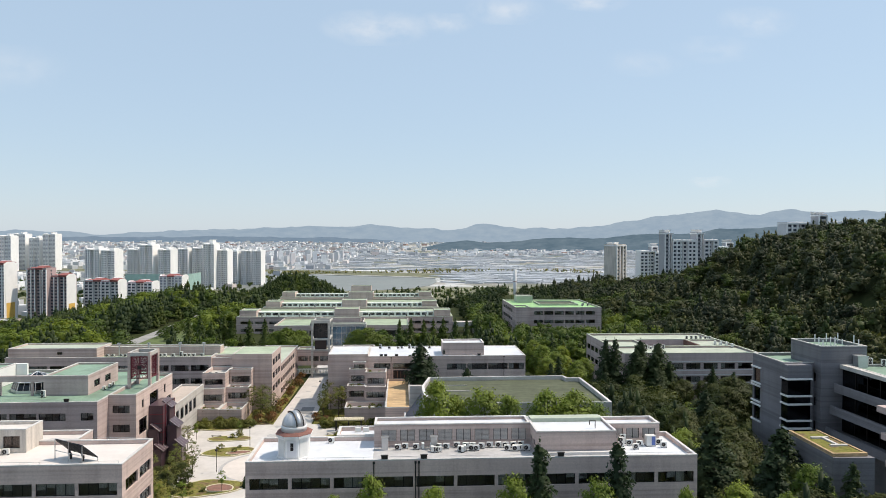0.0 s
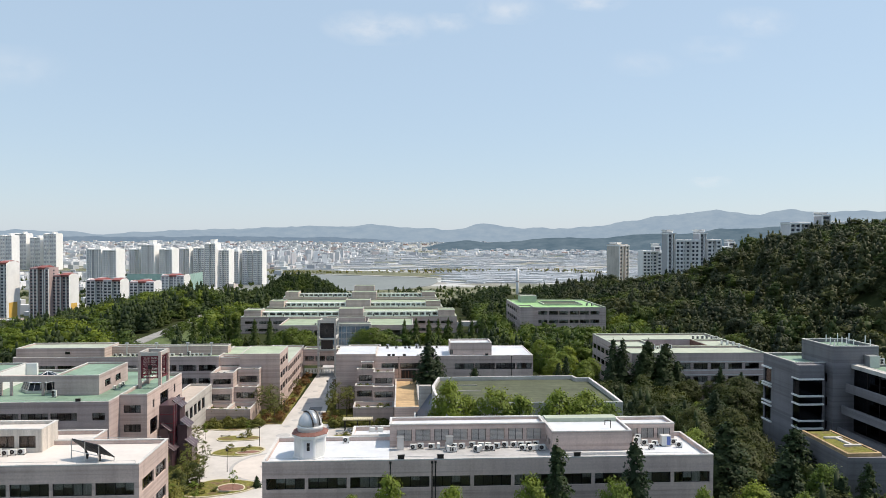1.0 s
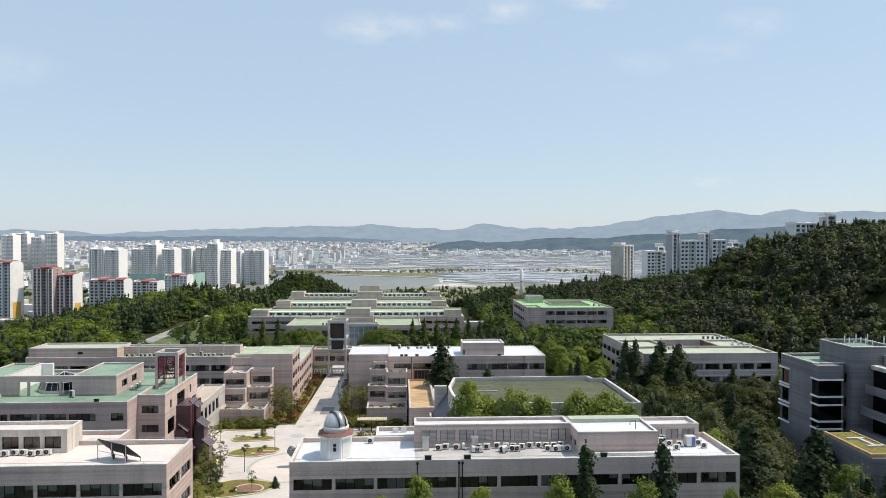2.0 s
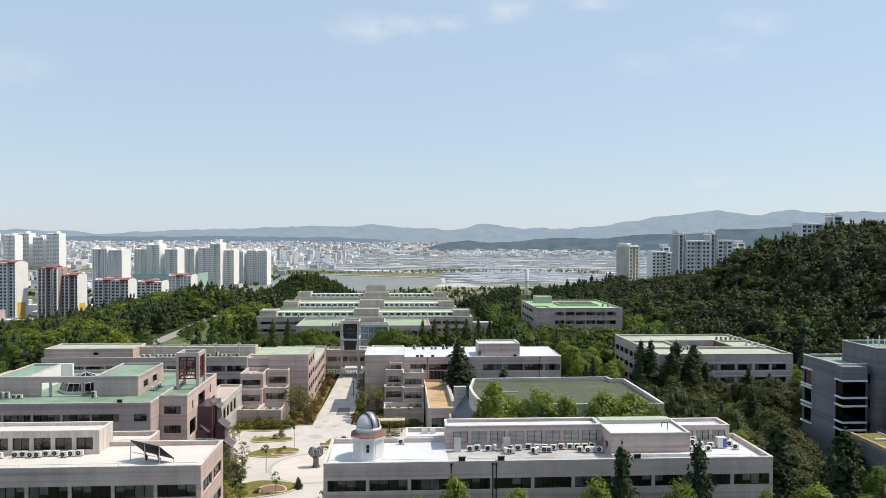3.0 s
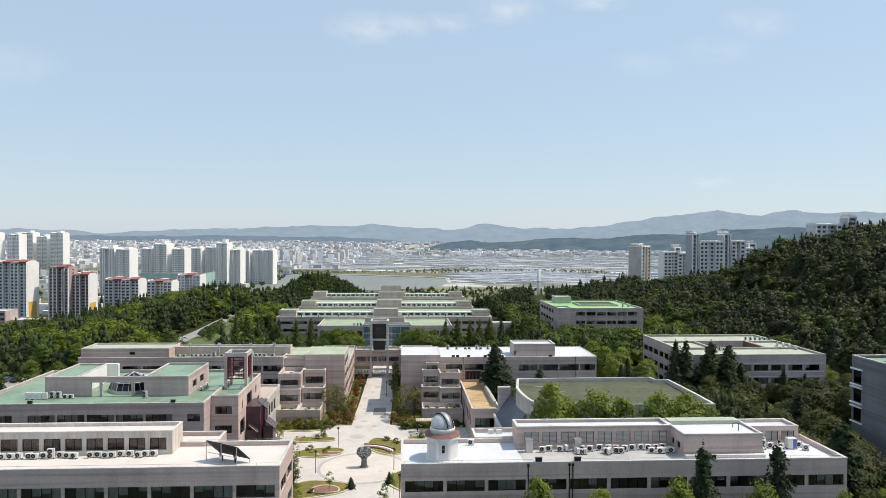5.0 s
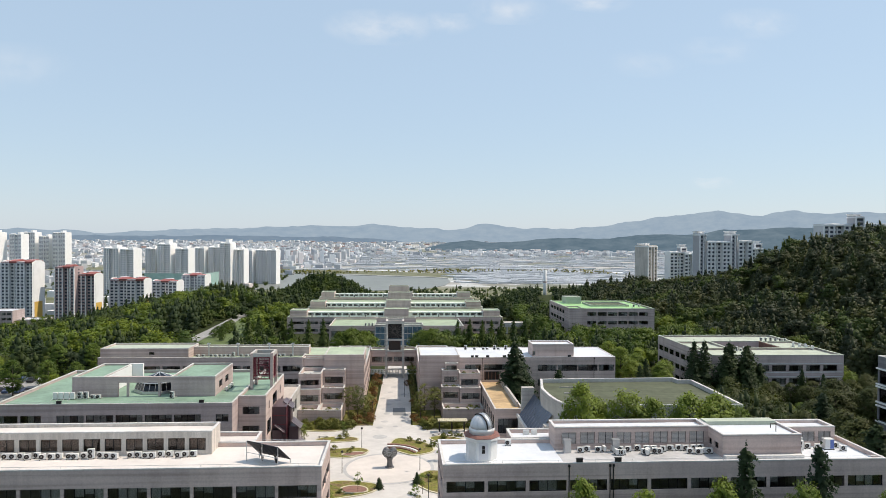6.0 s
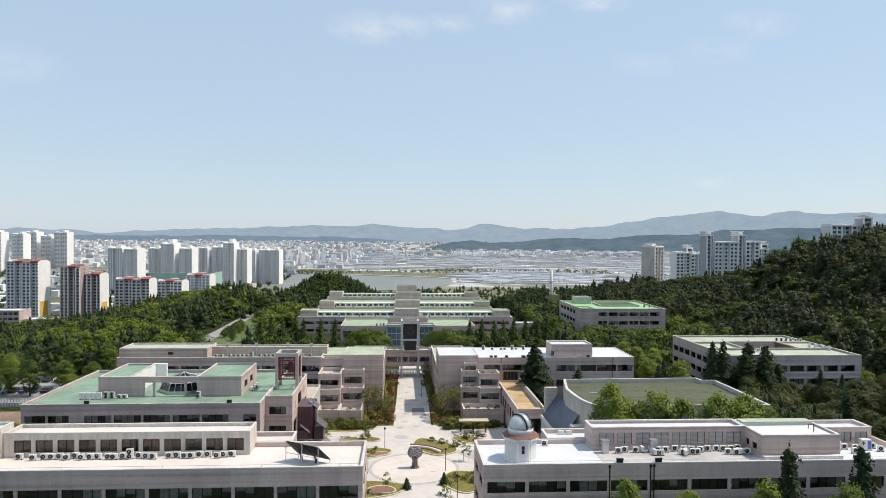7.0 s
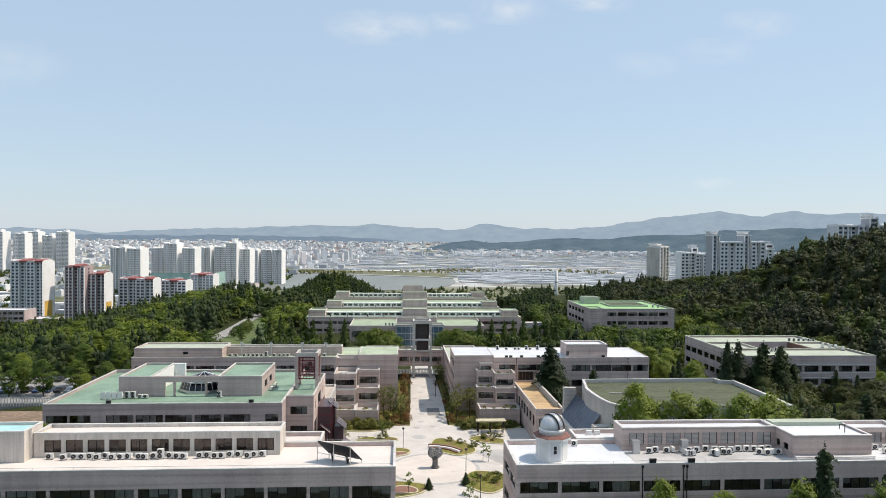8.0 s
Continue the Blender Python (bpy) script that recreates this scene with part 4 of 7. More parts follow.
def cloud(x, y, z, wide, tall, seed, thick):
    """A thin wisp of cloud, far off and soft all round."""
    n = Nodes("cloud_vapour")
    tc = n.node("TexCoord")
    body = n.noise(n.node("Mapping", Vector=tc.outputs["Generated"], Scale=(2.4, 1.0, 1.6), Location=(seed, 0, 0)).outputs[0], 1.5, 4.0, 0.5)
    grad = n.node("TexGradient", {"gradient_type": "SPHERICAL"}, Vector=n.node("Mapping", Vector=tc.outputs["Generated"], Location=(-1.0, 0.0, -1.0), Scale=(2.0, 0.0, 2.0)).outputs[0])
    fade = n.node("Math", {"operation": "MULTIPLY"}, **{"0": n.ramp(body, (0.28, (0, 0, 0)), (0.66, (1, 1, 1))), "1": grad.outputs["Fac"]})
    soft = n.node("Math", {"operation": "MULTIPLY", "use_clamp": True}, **{"0": fade.outputs[0], "1": thick})
    # The daylit white is the sheet's own glow; no lamp lights it.
    t, e = n.node("BsdfTransparent"), n.node("Emission", Color=(0.84, 0.90, 0.97, 1.0), Strength=0.95)
    m = n.node("MixShader", Fac=soft.outputs[0])
    n.tree.links.new(t.outputs[0], m.inputs[1])
    n.tree.links.new(e.outputs[0], m.inputs[2])
    v, f = [], []
    for j in range(5):
        for i in range(13):
            u, w = i / 12 - 0.5, j / 4 - 0.5
            v.append((x + wide * u, y + 60 * math.cos(u * 3), z + tall * w + 12 * math.sin(u * 5 + seed)))
    for j in range(4):
        for i in range(12):
            a = j * 13 + i
            f.append((a, a + 1, a + 14, a + 13))
    ob = tagged(new("cloud", bulk("cloud", np.array(v), np.array(f), n.done(m.outputs[0]))), "thin white wisp of cloud in a hazy sky", "cloud", kind="structure")
    ob.visible_shadow = False


for x, z, w, h, s, k in ((-175, 1440, 780, 250, 1.3, 0.62), (300, 1490, 420, 150, 4.1, 0.34), (690, 1580, 560, 210, 7.7, 0.42), (1280, 1650, 560, 140, 9.2, 0.4), (2430, 1540, 620, 230, 2.6, 0.3), (2110, 440, 330, 80, 5.2, 0.35), (-2560, 1130, 900, 330, 3.3, 0.22), (2150, 1350, 700, 200, 6.1, 0.18), (1640, 1240, 600, 200, 8.4, 0.18)):
    cloud(x, 4500, z, w, h, s, k)


flats = "grey-white apartment tower with dark window columns"
# towers with red roofs below the wood
tower_block("apartment_tower", "tall apartment tower with red roofs and a white gable", -341, 590, -24, 23, 27, 15, 8, -8, APT_GREY, "yellow", APT_ROOF)
tower_block("apartment_tower", "mauve and white apartment tower with stepped roofs", -307, 598, -26, 18.5, 17, 13, 5, -8, APT_MAUVE, None, APT_ROOF)
tower_block("apartment_tower", "mauve and white apartment tower with a yellow gable band", -291.5, 602, -26, 12, 15, 13, 4, -8, APT_MAUVE, "yellow", APT_ROOF)
tower_block("apartment_tower", "white apartment slab with red roofs", -272, 640, -26, 5.5, 32, 14, 8, -8, APT_GREY, "yellow", APT_ROOF)
tower_block("apartment_tower", "white apartment slab with red roofs and pale gable", -246, 662, -26, 2.5, 24, 14, 6, -8, APT_GREY, "yellow", APT_ROOF)
tower_block("apartment_tower", "white apartment slab with red roofs above the trees", -234, 712, -26, 5.5, 24, 14, 6, -8, APT_GREY, "white", APT_ROOF)
# the tall grey towers behind them
for x, y, top, w, b, tall in ((-372, 852, 30, 22, 6, 4), (-352, 848, 29, 20, 5, 3), (-345, 905, 29, 16, 4, 3), (-326, 900, 35, 20, 5, 6), (-304, 902, 29, 20, 5, 3), (-300, 962, 29, 18, 5, 3), (-281, 966, 30, 18, 5, 4),
                              (-264, 960, 36, 18, 5, 6), (-249, 970, 27, 20, 5, 3), (-252, 1042, 24, 18, 5, 3), (-233, 1046, 25, 18, 4, 3), (-216, 1040, 25, 17, 5, 3)):
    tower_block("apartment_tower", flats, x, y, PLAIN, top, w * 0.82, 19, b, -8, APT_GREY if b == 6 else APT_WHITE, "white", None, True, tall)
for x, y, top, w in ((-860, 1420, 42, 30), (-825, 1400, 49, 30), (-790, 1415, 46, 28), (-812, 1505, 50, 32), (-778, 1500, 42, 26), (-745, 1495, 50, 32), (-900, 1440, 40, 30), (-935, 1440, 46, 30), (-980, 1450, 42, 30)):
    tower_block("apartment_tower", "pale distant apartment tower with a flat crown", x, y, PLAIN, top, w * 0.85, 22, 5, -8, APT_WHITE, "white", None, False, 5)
# site netting between the towers
solid("site_net", Mesh().box(-333, -258, 838, 839, PLAIN, 1).box(-258.5, -258, 839, 890, PLAIN, 1), NET_GREEN, "green debris netting on a scaffold at the foot of the towers", "netting")
# towers behind the wooded hill
for x, y, top, w, deep, b, crown, turn, label in ((166.2, 517, 40.5, 13, 11, 3, 2.2, 40, "beige apartment tower with narrow windows"), (199.0, 540, 35.5, 13, 9, 4, 0.6, 6, "white apartment block with dark balconies"), (210.0, 541, 34.5, 10, 9, 3, 0.6, 6, "white apartment block with dark balconies"), (209.0, 550, 39.5, 5, 6, 1, 2.4, 6, "grey lift tower behind white flats"),
                                                  (186.2, 466, 49.6, 5.6, 9, 2, 2.6, 6, "grey stair tower of tall flats"), (198.2, 467, 44.6, 17.6, 8, 6, 0.5, 6, "white flats with balconies between stair towers"),
                                                  (210.2, 468.5, 49.8, 5.6, 9, 2, 2.6, 6, "grey stair tower of tall flats"), (218.6, 469.5, 45.0, 10.4, 8, 3, 0.5, 6, "white flats with balconies beside a stair tower"),
                                                  (264, 540, 39.0, 13, 9, 4, 0.6, 6, "white apartment block behind the wooded hill"), (270.5, 546, 43, 6, 6, 1, 2.2, 6, "grey lift tower behind the wooded hill"),
                                                  (263, 434, 56.4, 22, 10, 6, 1.0, 4, "grey apartment block on the hilltop"), (288, 436, 57.0, 20, 10, 6, 1.0, 4, "grey apartment block on the hilltop"), (275, 430, 61.6, 5.6, 8, 1, 2.2, 4, "grey stair tower with a flared cap on the hilltop")):
    tower_block("apartment_tower", label, x, y, 6, top, w, deep, b, turn, APT_DARK if "tower" in label and "grey" in label else APT_GREY if "grey" in label else (CREAM if "beige" in label else APT_BRIGHT), None, None, True, crown)


# ---- low school buildings below the wood ----
school = thing("school_block", "low grey school block with a flat pale roof", "building")
block(school, -345, -300, 500, 516, -24, -7.5, CONCRETE_GREY, ROOF_WHITE, {"S": [h for z in (-10.6, -14.2, -17.8) for h in row(-344, -301, 12, 0.8, z, z + 1.8, 2)]})
block(school, -299.9, -283, 506, 522, -24, -14.5, CONCRETE_GREY, ROOF_WHITE)


# ---- campus: the near right block with the observatory ----
def downspout(parent, x, y, z0, z1):
    m = Mesh().tube((x, y - 0.09, z0), (x, y - 0.09, z1), 0.07, 0.07, 8).box(x - 0.14, x + 0.14, y - 0.2, y - 0.002, z1 - 0.3, z1)
    part("downspout", m, DARK_METAL, parent, "dark metal downspout")


def roof_rail(parent, x0, x1, y, z, step=2.4):
    m = Mesh().tube((x0, y, z + 0.28), (x1, y, z + 0.28), 0.02, 0.02, 5)
    k = int((x1 - x0) / step)
    for i in range(k + 1):
        m.tube((x0 + (x1 - x0) * i / k, y, z), (x0 + (x1 - x0) * i / k, y, z + 0.3), 0.02, 0.02, 5)
    part("roof_rail", m, STEEL, parent, "thin metal rail along the parapet")


def roof_lamp(parent, x, y, z):
    part("roof_lamp", Mesh().box(x - 0.42, x + 0.42, y - 0.05, y + 0.22, z, z + 0.46).box(x - 0.48, x + 0.48, y - 0.08, y + 0.26, z + 0.46, z + 0.52), DARK_METAL, parent, "dark floodlight box on the parapet")


near_right = thing("lecture_block", "long grey concrete block with white roof and ribbon windows", "building")
NR0, NR1 = -19.8, 39.35
rows_front = [h for z in (14.5, 10.8, 7.1, 3.4) for h in row(-19.3, 38.9, 11, 0.46, z, z + 1.45)]
side_rows = [h for z in (14.5, 10.8, 7.1, 3.4) for h in row(88.0, 96.6, 2, 0.8, z, z + 1.45, 3)]
block(near_right, NR0, NR1, 86.9, 97.6, 0, 18.05, CONCRETE, ROOF_WHITE, {"S": rows_front, "W": side_rows, "E": side_rows}, coping=COPING_WHITE)
block(near_right, -9.2, 12.0, 97.6, 102.2, 0, 18.2, CONCRETE, ROOF_WHITE, coping=COPING_WHITE)
for x in (-3.48, 1.9, 2.35):
    downspout(near_right, x, 86.9, 0, 17.95)
for x in (-2.1, 3.0, 21.0):
    roof_lamp(near_right, x, 86.95, 18.2)
roof_rail(near_right, NR0 + 0.4, NR1 - 0.4, 87.1, 18.19)


def louvred(parent, y, u0, u1, count, z0, z1, slats=9):
    """Openings with a dark frame and level slats."""
    for a, b, *_ in row(u0, u1, count, 0.55, z0, z1):
        f = Mesh().box(a, b, y - 0.04, y + 0.02, z0 - 0.06, z0).box(a, b, y - 0.04, y + 0.02, z1, z1 + 0.06)
        for x in (a, (a + b) / 2 - 0.03, b - 0.06):
            f.box(x, x + 0.06, y - 0.04, y + 0.02, z0, z1)
        w = part("louvre_window", f, DARK_FRAME, parent)
        s = Mesh()
        for i in range(slats):
            z = z0 + (z1 - z0) * (i + 0.15) / slats
            s.face((a + 0.06, y - 0.03, z), (b - 0.06, y - 0.03, z), (b - 0.06, y + 0.05, z + (z1 - z0) / slats * 0.72), (a + 0.06, y + 0.05, z + (z1 - z0) / slats * 0.72))
        part("slats", s, LOUVRE, w)


# clerestory and stair head on its roof
block(near_right, -3.7, 18.3, 94.2, 98.0, 17.5, 20.6, CONCRETE, ROOF_WHITE, {"S": [(a, b, 18.35, 19.95, 0) for a, b, *_ in row(-2.7, 17.7, 8, 0.55, 18, 19.75)]}, drop=0.35, coping=COPING_WHITE)
louvred(near_right, 94.3, -2.7, 17.7, 8, 18.35, 19.95)
block(near_right, 18.3, 29.25, 89.7, 97.6, 17.5, 20.6, CONCRETE, ROOF_WHITE, {"W": [(91.0, 92.2, 18.3, 19.2, 2), (93.0, 94.0, 18.3, 19.2, 2)]}, drop=0.2, coping=COPING_WHITE, rim=0.25)
part("roof_sheet", Mesh().box(-3.7, 18.2, 87.3, 94.1, 17.555, 17.562), surface("grey_roof_sheet", (0.43, 0.42, 0.415), grain=1.0, stain=0.25), near_right, "grey weathered roof sheet")
part("roof_felt", Mesh().box(18.6, 28.9, 95.4, 97.2, 20.4, 20.95), ROOF_PALE, near_right, "pale green raised strip of roof coating")
part("kerb", Mesh().box(18.3, 29.25, 88.9, 89.65, 17.5, 18.05), COPING_WHITE, near_right, "white plinth before the stair head")
part("vent_pipe", Mesh().tube((27.0, 92.0, 20.3), (27.0, 92.0, 21.5), 0.06).tube((27.0, 92.0, 21.5), (26.2, 92.0, 21.5), 0.06).tube((26.2, 92.0, 21.5), (26.2, 92.0, 20.9), 0.06), DARK_METAL, near_right)
block(near_right, 29.25, 37.0, 94.2, 98.0, 17.5, 20.3, CONCRETE, ROOF_WHITE, {"S": [(a, b, 18.3, 19.7, 0) for a, b, *_ in row(29.8, 36.4, 3, 0.5, 18, 19.4)]}, drop=0.35, coping=COPING_WHITE)
louvred(near_right, 94.3, 29.8, 36.4, 3, 18.3, 19.7)


# observatory
def observatory(x, y, z):
    ob = thing("observatory", "small white octagonal observatory with a silver dome", "observatory", x, y, z)
    part("drum", Mesh().lathe([(2.45, 0), (2.45, 0.12), (2.2, 0.13), (2.2, 2.75)], sides=8, turn=radians(22.5)), WHITE_PAINT, ob)
    for i in range(8):
        t = radians(45 * i)
        q = pose(2.03 * math.cos(t), 2.03 * math.sin(t), 0, 0, 0, 45 * i + 90)
        pan = Mesh().box(-0.62, 0.62, -0.05, 0.05, 0.3, 2.5)
        p = part("door" if i == 6 else "panel", pan, APT_GREY if i == 6 else AC_WHITE, ob, "grey door with a dark glazed slot" if i == 6 else "")
        p.matrix_local = q
        if i == 6:
            part("door_glass", Mesh().box(-0.2, 0.2, -0.075, -0.055, 1.15, 1.65).box(-0.2, 0.2, -0.075, -0.055, 1.7, 2.15), DARK_FRAME, p)
    part("cornice", Mesh().lathe([(2.3, 2.75), (2.55, 2.8), (2.55, 3.05), (2.3, 3.1)], sides=8, turn=radians(22.5)), WHITE_PAINT, ob)
    part("flashing", Mesh().lathe([(2.57, 3.05), (2.6, 3.1), (2.2, 3.34), (1.7, 3.36)], sides=8, turn=radians(22.5)), surface("russet_flashing", (0.22, 0.10, 0.08)), ob, "russet sheet flashing")
    part("ring", Mesh().lathe([(1.72, 3.3), (1.70, 3.66), (1.74, 3.70), (1.74, 3.96), (1.66, 4.04)], sides=40), WHITE_PAINT, ob, "pale metal turntable ring", True)
    prof = [(1.62 * math.cos(a), 4.08 + 1.72 * math.sin(a)) for a in np.linspace(0, math.pi / 2 - 0.02, 14)]
    dome = part("dome", Mesh().lathe(prof, sides=48), DOME_METAL, ob, "ribbed silver sheet dome", True)
    rib, slit, edge = Mesh(), Mesh(), Mesh()

    def arch(m, half, r0, r1, t0, t1, yaw):
        """A band over the dome from t0 to t1 degrees."""
        pts = []
        for a in np.linspace(radians(t0), radians(t1), 14):
            for s in (-half, half):
                for r in (r0, r1):
                    u, w = r * 0.89 * math.cos(a), 4.08 + r * 0.945 * math.sin(a)
                    pts.append((u * math.cos(yaw) - s * math.sin(yaw), u * math.sin(yaw) + s * math.cos(yaw), w))
        k = len(m.v)
        m.v += pts
        for i in range(13):
            a, b = k + 4 * i, k + 4 * i + 4
            m.f += [(a + 1, b + 1, b + 3, a + 3), (a, b, b + 1, a + 1), (a + 2, a + 3, b + 3, b + 2)]
        m.f += [(k, k + 1, k + 3, k + 2), (k + 52, k + 54, k + 55, k + 53)]

    yaw = radians(-52)
    arch(slit, 0.42, 1.80, 1.90, 8, 118, yaw)
    part("shutter", slit, STEEL, dome, "pale shutter over the slit", True)
    for off in (-0.52, 0.52):
        m = Mesh()
        arch(m, 0.055, 1.78, 1.95, 2, 120, yaw)
        m.v = [(vx - off * math.sin(yaw), vy + off * math.cos(yaw), vz) for vx, vy, vz in m.v]
        part("shutter_rail", m, DARK_METAL, dome, "dark rail beside the slit")
    for i in range(12):
        m = Mesh()
        arch(m, 0.02, 1.8, 1.845, 0, 88, 2 * math.pi * i / 12)
        part("rib", m, STEEL, dome)
    return ob


dome_house = observatory(-14.3, 91.3, 17.55)
dome_house.matrix_world = pose(-14.3, 91.3, 17.55) @ Matrix.Diagonal((0.98, 0.98, 1.02, 1))

# air-conditioner units
def ac_unit(double=False):
    h = 1.25 if double else 0.68
    ob = thing("air_conditioner", "white outdoor air-conditioner with a round fan grille", "air conditioner", group="air conditioners on the roofs")
    body = bmesh.new()
    bmesh.ops.create_cube(body, size=1.0, matrix=Matrix.Translation((0, 0, 0.12 + h / 2)) @ Matrix.Diagonal((0.86, 0.38, h, 1)))
    bmesh.ops.bevel(body, geom=body.edges[:], offset=0.025, segments=2, affect="EDGES")
    me = bpy.data.meshes.new("casing")
    body.to_mesh(me)
    body.free()
    me.materials.append(AC_WHITE)
    part("casing", me, None, ob)
    for i in range(2 if double else 1):
        z = 0.12 + (0.34 if not double else 0.33 + 0.58 * i)
        g = Mesh()
        k = 20
        for r0, r1, yy in ((0.0, 0.07, -0.225), (0.10, 0.29, -0.208)):
            for j in range(k):
                a, b = 2 * math.pi * j / k, 2 * math.pi * (j + 1) / k
                g.face((-0.12 + r0 * math.cos(a), yy, z + r0 * math.sin(a)), (-0.12 + r0 * math.cos(b), yy, z + r0 * math.sin(b)),
                       (-0.12 + r1 * math.cos(b), yy, z + r1 * math.sin(b)), (-0.12 + r1 * math.cos(a), yy, z + r1 * math.sin(a)))
        part("fan_grille", g, DARK_FRAME, ob, "dark round fan opening")
    for s in (-0.36, 0.3):
        part("foot", Mesh().box(s, s + 0.06, -0.24, 0.24, 0, 0.13), DARK_METAL, ob)
    part("pipe", Mesh().tube((0.4, 0.2, 0.3), (0.46, 0.62, 0.08), 0.035).tube((0.46, 0.62, 0.08), (0.46, 1.0, 0.08), 0.035), surface("pipe_wrap", (0.5, 0.48, 0.44)) if not double else AC_WHITE, ob)
    return ob


ac_single, ac_double = ac_unit(), ac_unit(True)
units = {False: ac_single, True: ac_double}
placed = {False: False, True: False}


def put_ac(x, y, z, double=False, turn=0.0):
    m = pose(x, y, z, 0, 0, turn)
    if placed[double]:
        return copy_thing(units[double], m)
    units[double].matrix_world = m
    placed[double] = True
    return units[double]


rng_ac = random.Random(31)
x = -0.4
while x < 17.4:
    put_ac(x, 93.1 + rng_ac.uniform(-0.35, 0.25), 17.55, rng_ac.random() < 0.1, rng_ac.choice((0, 0, 0, 0, 90, 12, -8)))
    x += rng_ac.choice((0.95, 1.0, 1.1, 1.2, 1.5))
for i in range(15):
    put_ac(rng_ac.uniform(3.5, 17.6), 91.7 + rng_ac.uniform(-0.3, 0.25), 17.55, rng_ac.random() < 0.06, rng_ac.choice((0, 0, 90, 12, -8)))
for x, y, d, t in ((29.9, 91.3, False, 0), (32.6, 91.4, False, 10), (36.8, 92.0, False, 0), (30.9, 92.6, True, 0), (32.3, 93.2, False, 0), (33.6, 92.8, False, 0), (36.6, 93.4, False, 0), (31.6, 94.0, True, 0)):
    put_ac(x, y, 17.55, d, t)
for x, y, t in ((-9.9, 96.4, 0), (-6.4, 101.2, 180), (-5.2, 101.2, 180)):
    put_ac(x, y, 17.55, False, t)
chiller = thing("roof_chiller", "white and blue cabinet chiller on the roof", "chiller", 35.2, 92.9, 17.55)
part("casing", Mesh().box(-0.65, 0.65, -0.4, 0.5, 0.1, 1.5), AC_WHITE, chiller)
part("blue_panel", Mesh().box(0.05, 0.58, -0.43, -0.405, 0.2, 1.4), BLUE_PANEL, chiller, "blue front panel")
part("base", Mesh().box(-0.7, 0.7, -0.4, 0.5, 0, 0.1), DARK_METAL, chiller)
for x in (-2.2, 4.6):
    cab = thing("vent_box", "tall grey sheet-metal vent box", "vent", x, 93.0, 17.55, group="vent boxes")
    part("casing", Mesh().box(-0.45, 0.45, -0.35, 0.4, 0, 1.7).box(-0.52, 0.52, -0.42, 0.47, 1.7, 1.78), STEEL, cab)

# ---- campus: the near left block ----
near_left = thing("science_block", "long concrete block with a cream roof and ribbon windows", "building")
rl = [h for z in (14.2, 10.5, 6.8, 3.1) for h in row(-108.2, -35.7, 14, 0.42, z, z + 1.6)]
se = [h for z in (14.2, 10.5, 6.8, 3.1) for h in row(88.0, 96.6, 2, 0.7, z, z + 1.6, 3)]
block(near_left, -109, -35.1, 86.9, 97.6, 0, 18.1, CONCRETE, ROOF_CREAM, {"S": rl, "E": se}, coping=COPING_WHITE)
block(near_left, -109, -45.6, 97.6, 102.6, 0, 18.1, CONCRETE, ROOF_CREAM, coping=COPING_WHITE)
block(near_left, -82.5, -50.6, 94.0, 98.4, 17.5, 20.7, CREAM, ROOF_CREAM, {"S": row(-81.2, -51.4, 11, 0.55, 18.2, 19.85, 2)}, drop=0.35, coping=COPING_WHITE, glass=GLASS_BROWN)
block(near_left, -97.0, -82.6, 92.0, 96.6, 17.5, 21.5, CREAM, surface("turquoise_roof", (0.36, 0.60, 0.62), grain=1.0), {"S": [(-87.6, -85.9, 17.8, 19.8, 1)]}, drop=0.25, coping=COPING_WHITE)
part("ladder", Mesh().tube((-82.5, 93.0, 17.6), (-82.5, 93.0, 21.6), 0.03).tube((-82.5, 93.5, 17.6), (-82.5, 93.5, 21.6), 0.03), STEEL, near_left, "steel roof ladder")
roof_rail(near_left, -108, -35.6, 87.1, 18.24)
roof_rail(near_left, -49, -36.0, 97.3, 18.24)
for x in (-61.6, -60.4, -58.6, -57.2, -55.9):
    put_ac(x, 101.4, 17.6, False, 180)
for x in (-73.1, -68.7, -64.6):
    roof_lamp(near_left, x, 102.4, 18.25)
x = -80.0
while x < -52:
    put_ac(x, 93.0 + rng_ac.uniform(-0.4, 0.3), 17.6, rng_ac.random() < 0.22, rng_ac.choice((0, 0, 0, 14, -12, 25)))
    x += rng_ac.choice((0.8, 0.95, 1.0, 1.1, 1.3, 1.9))


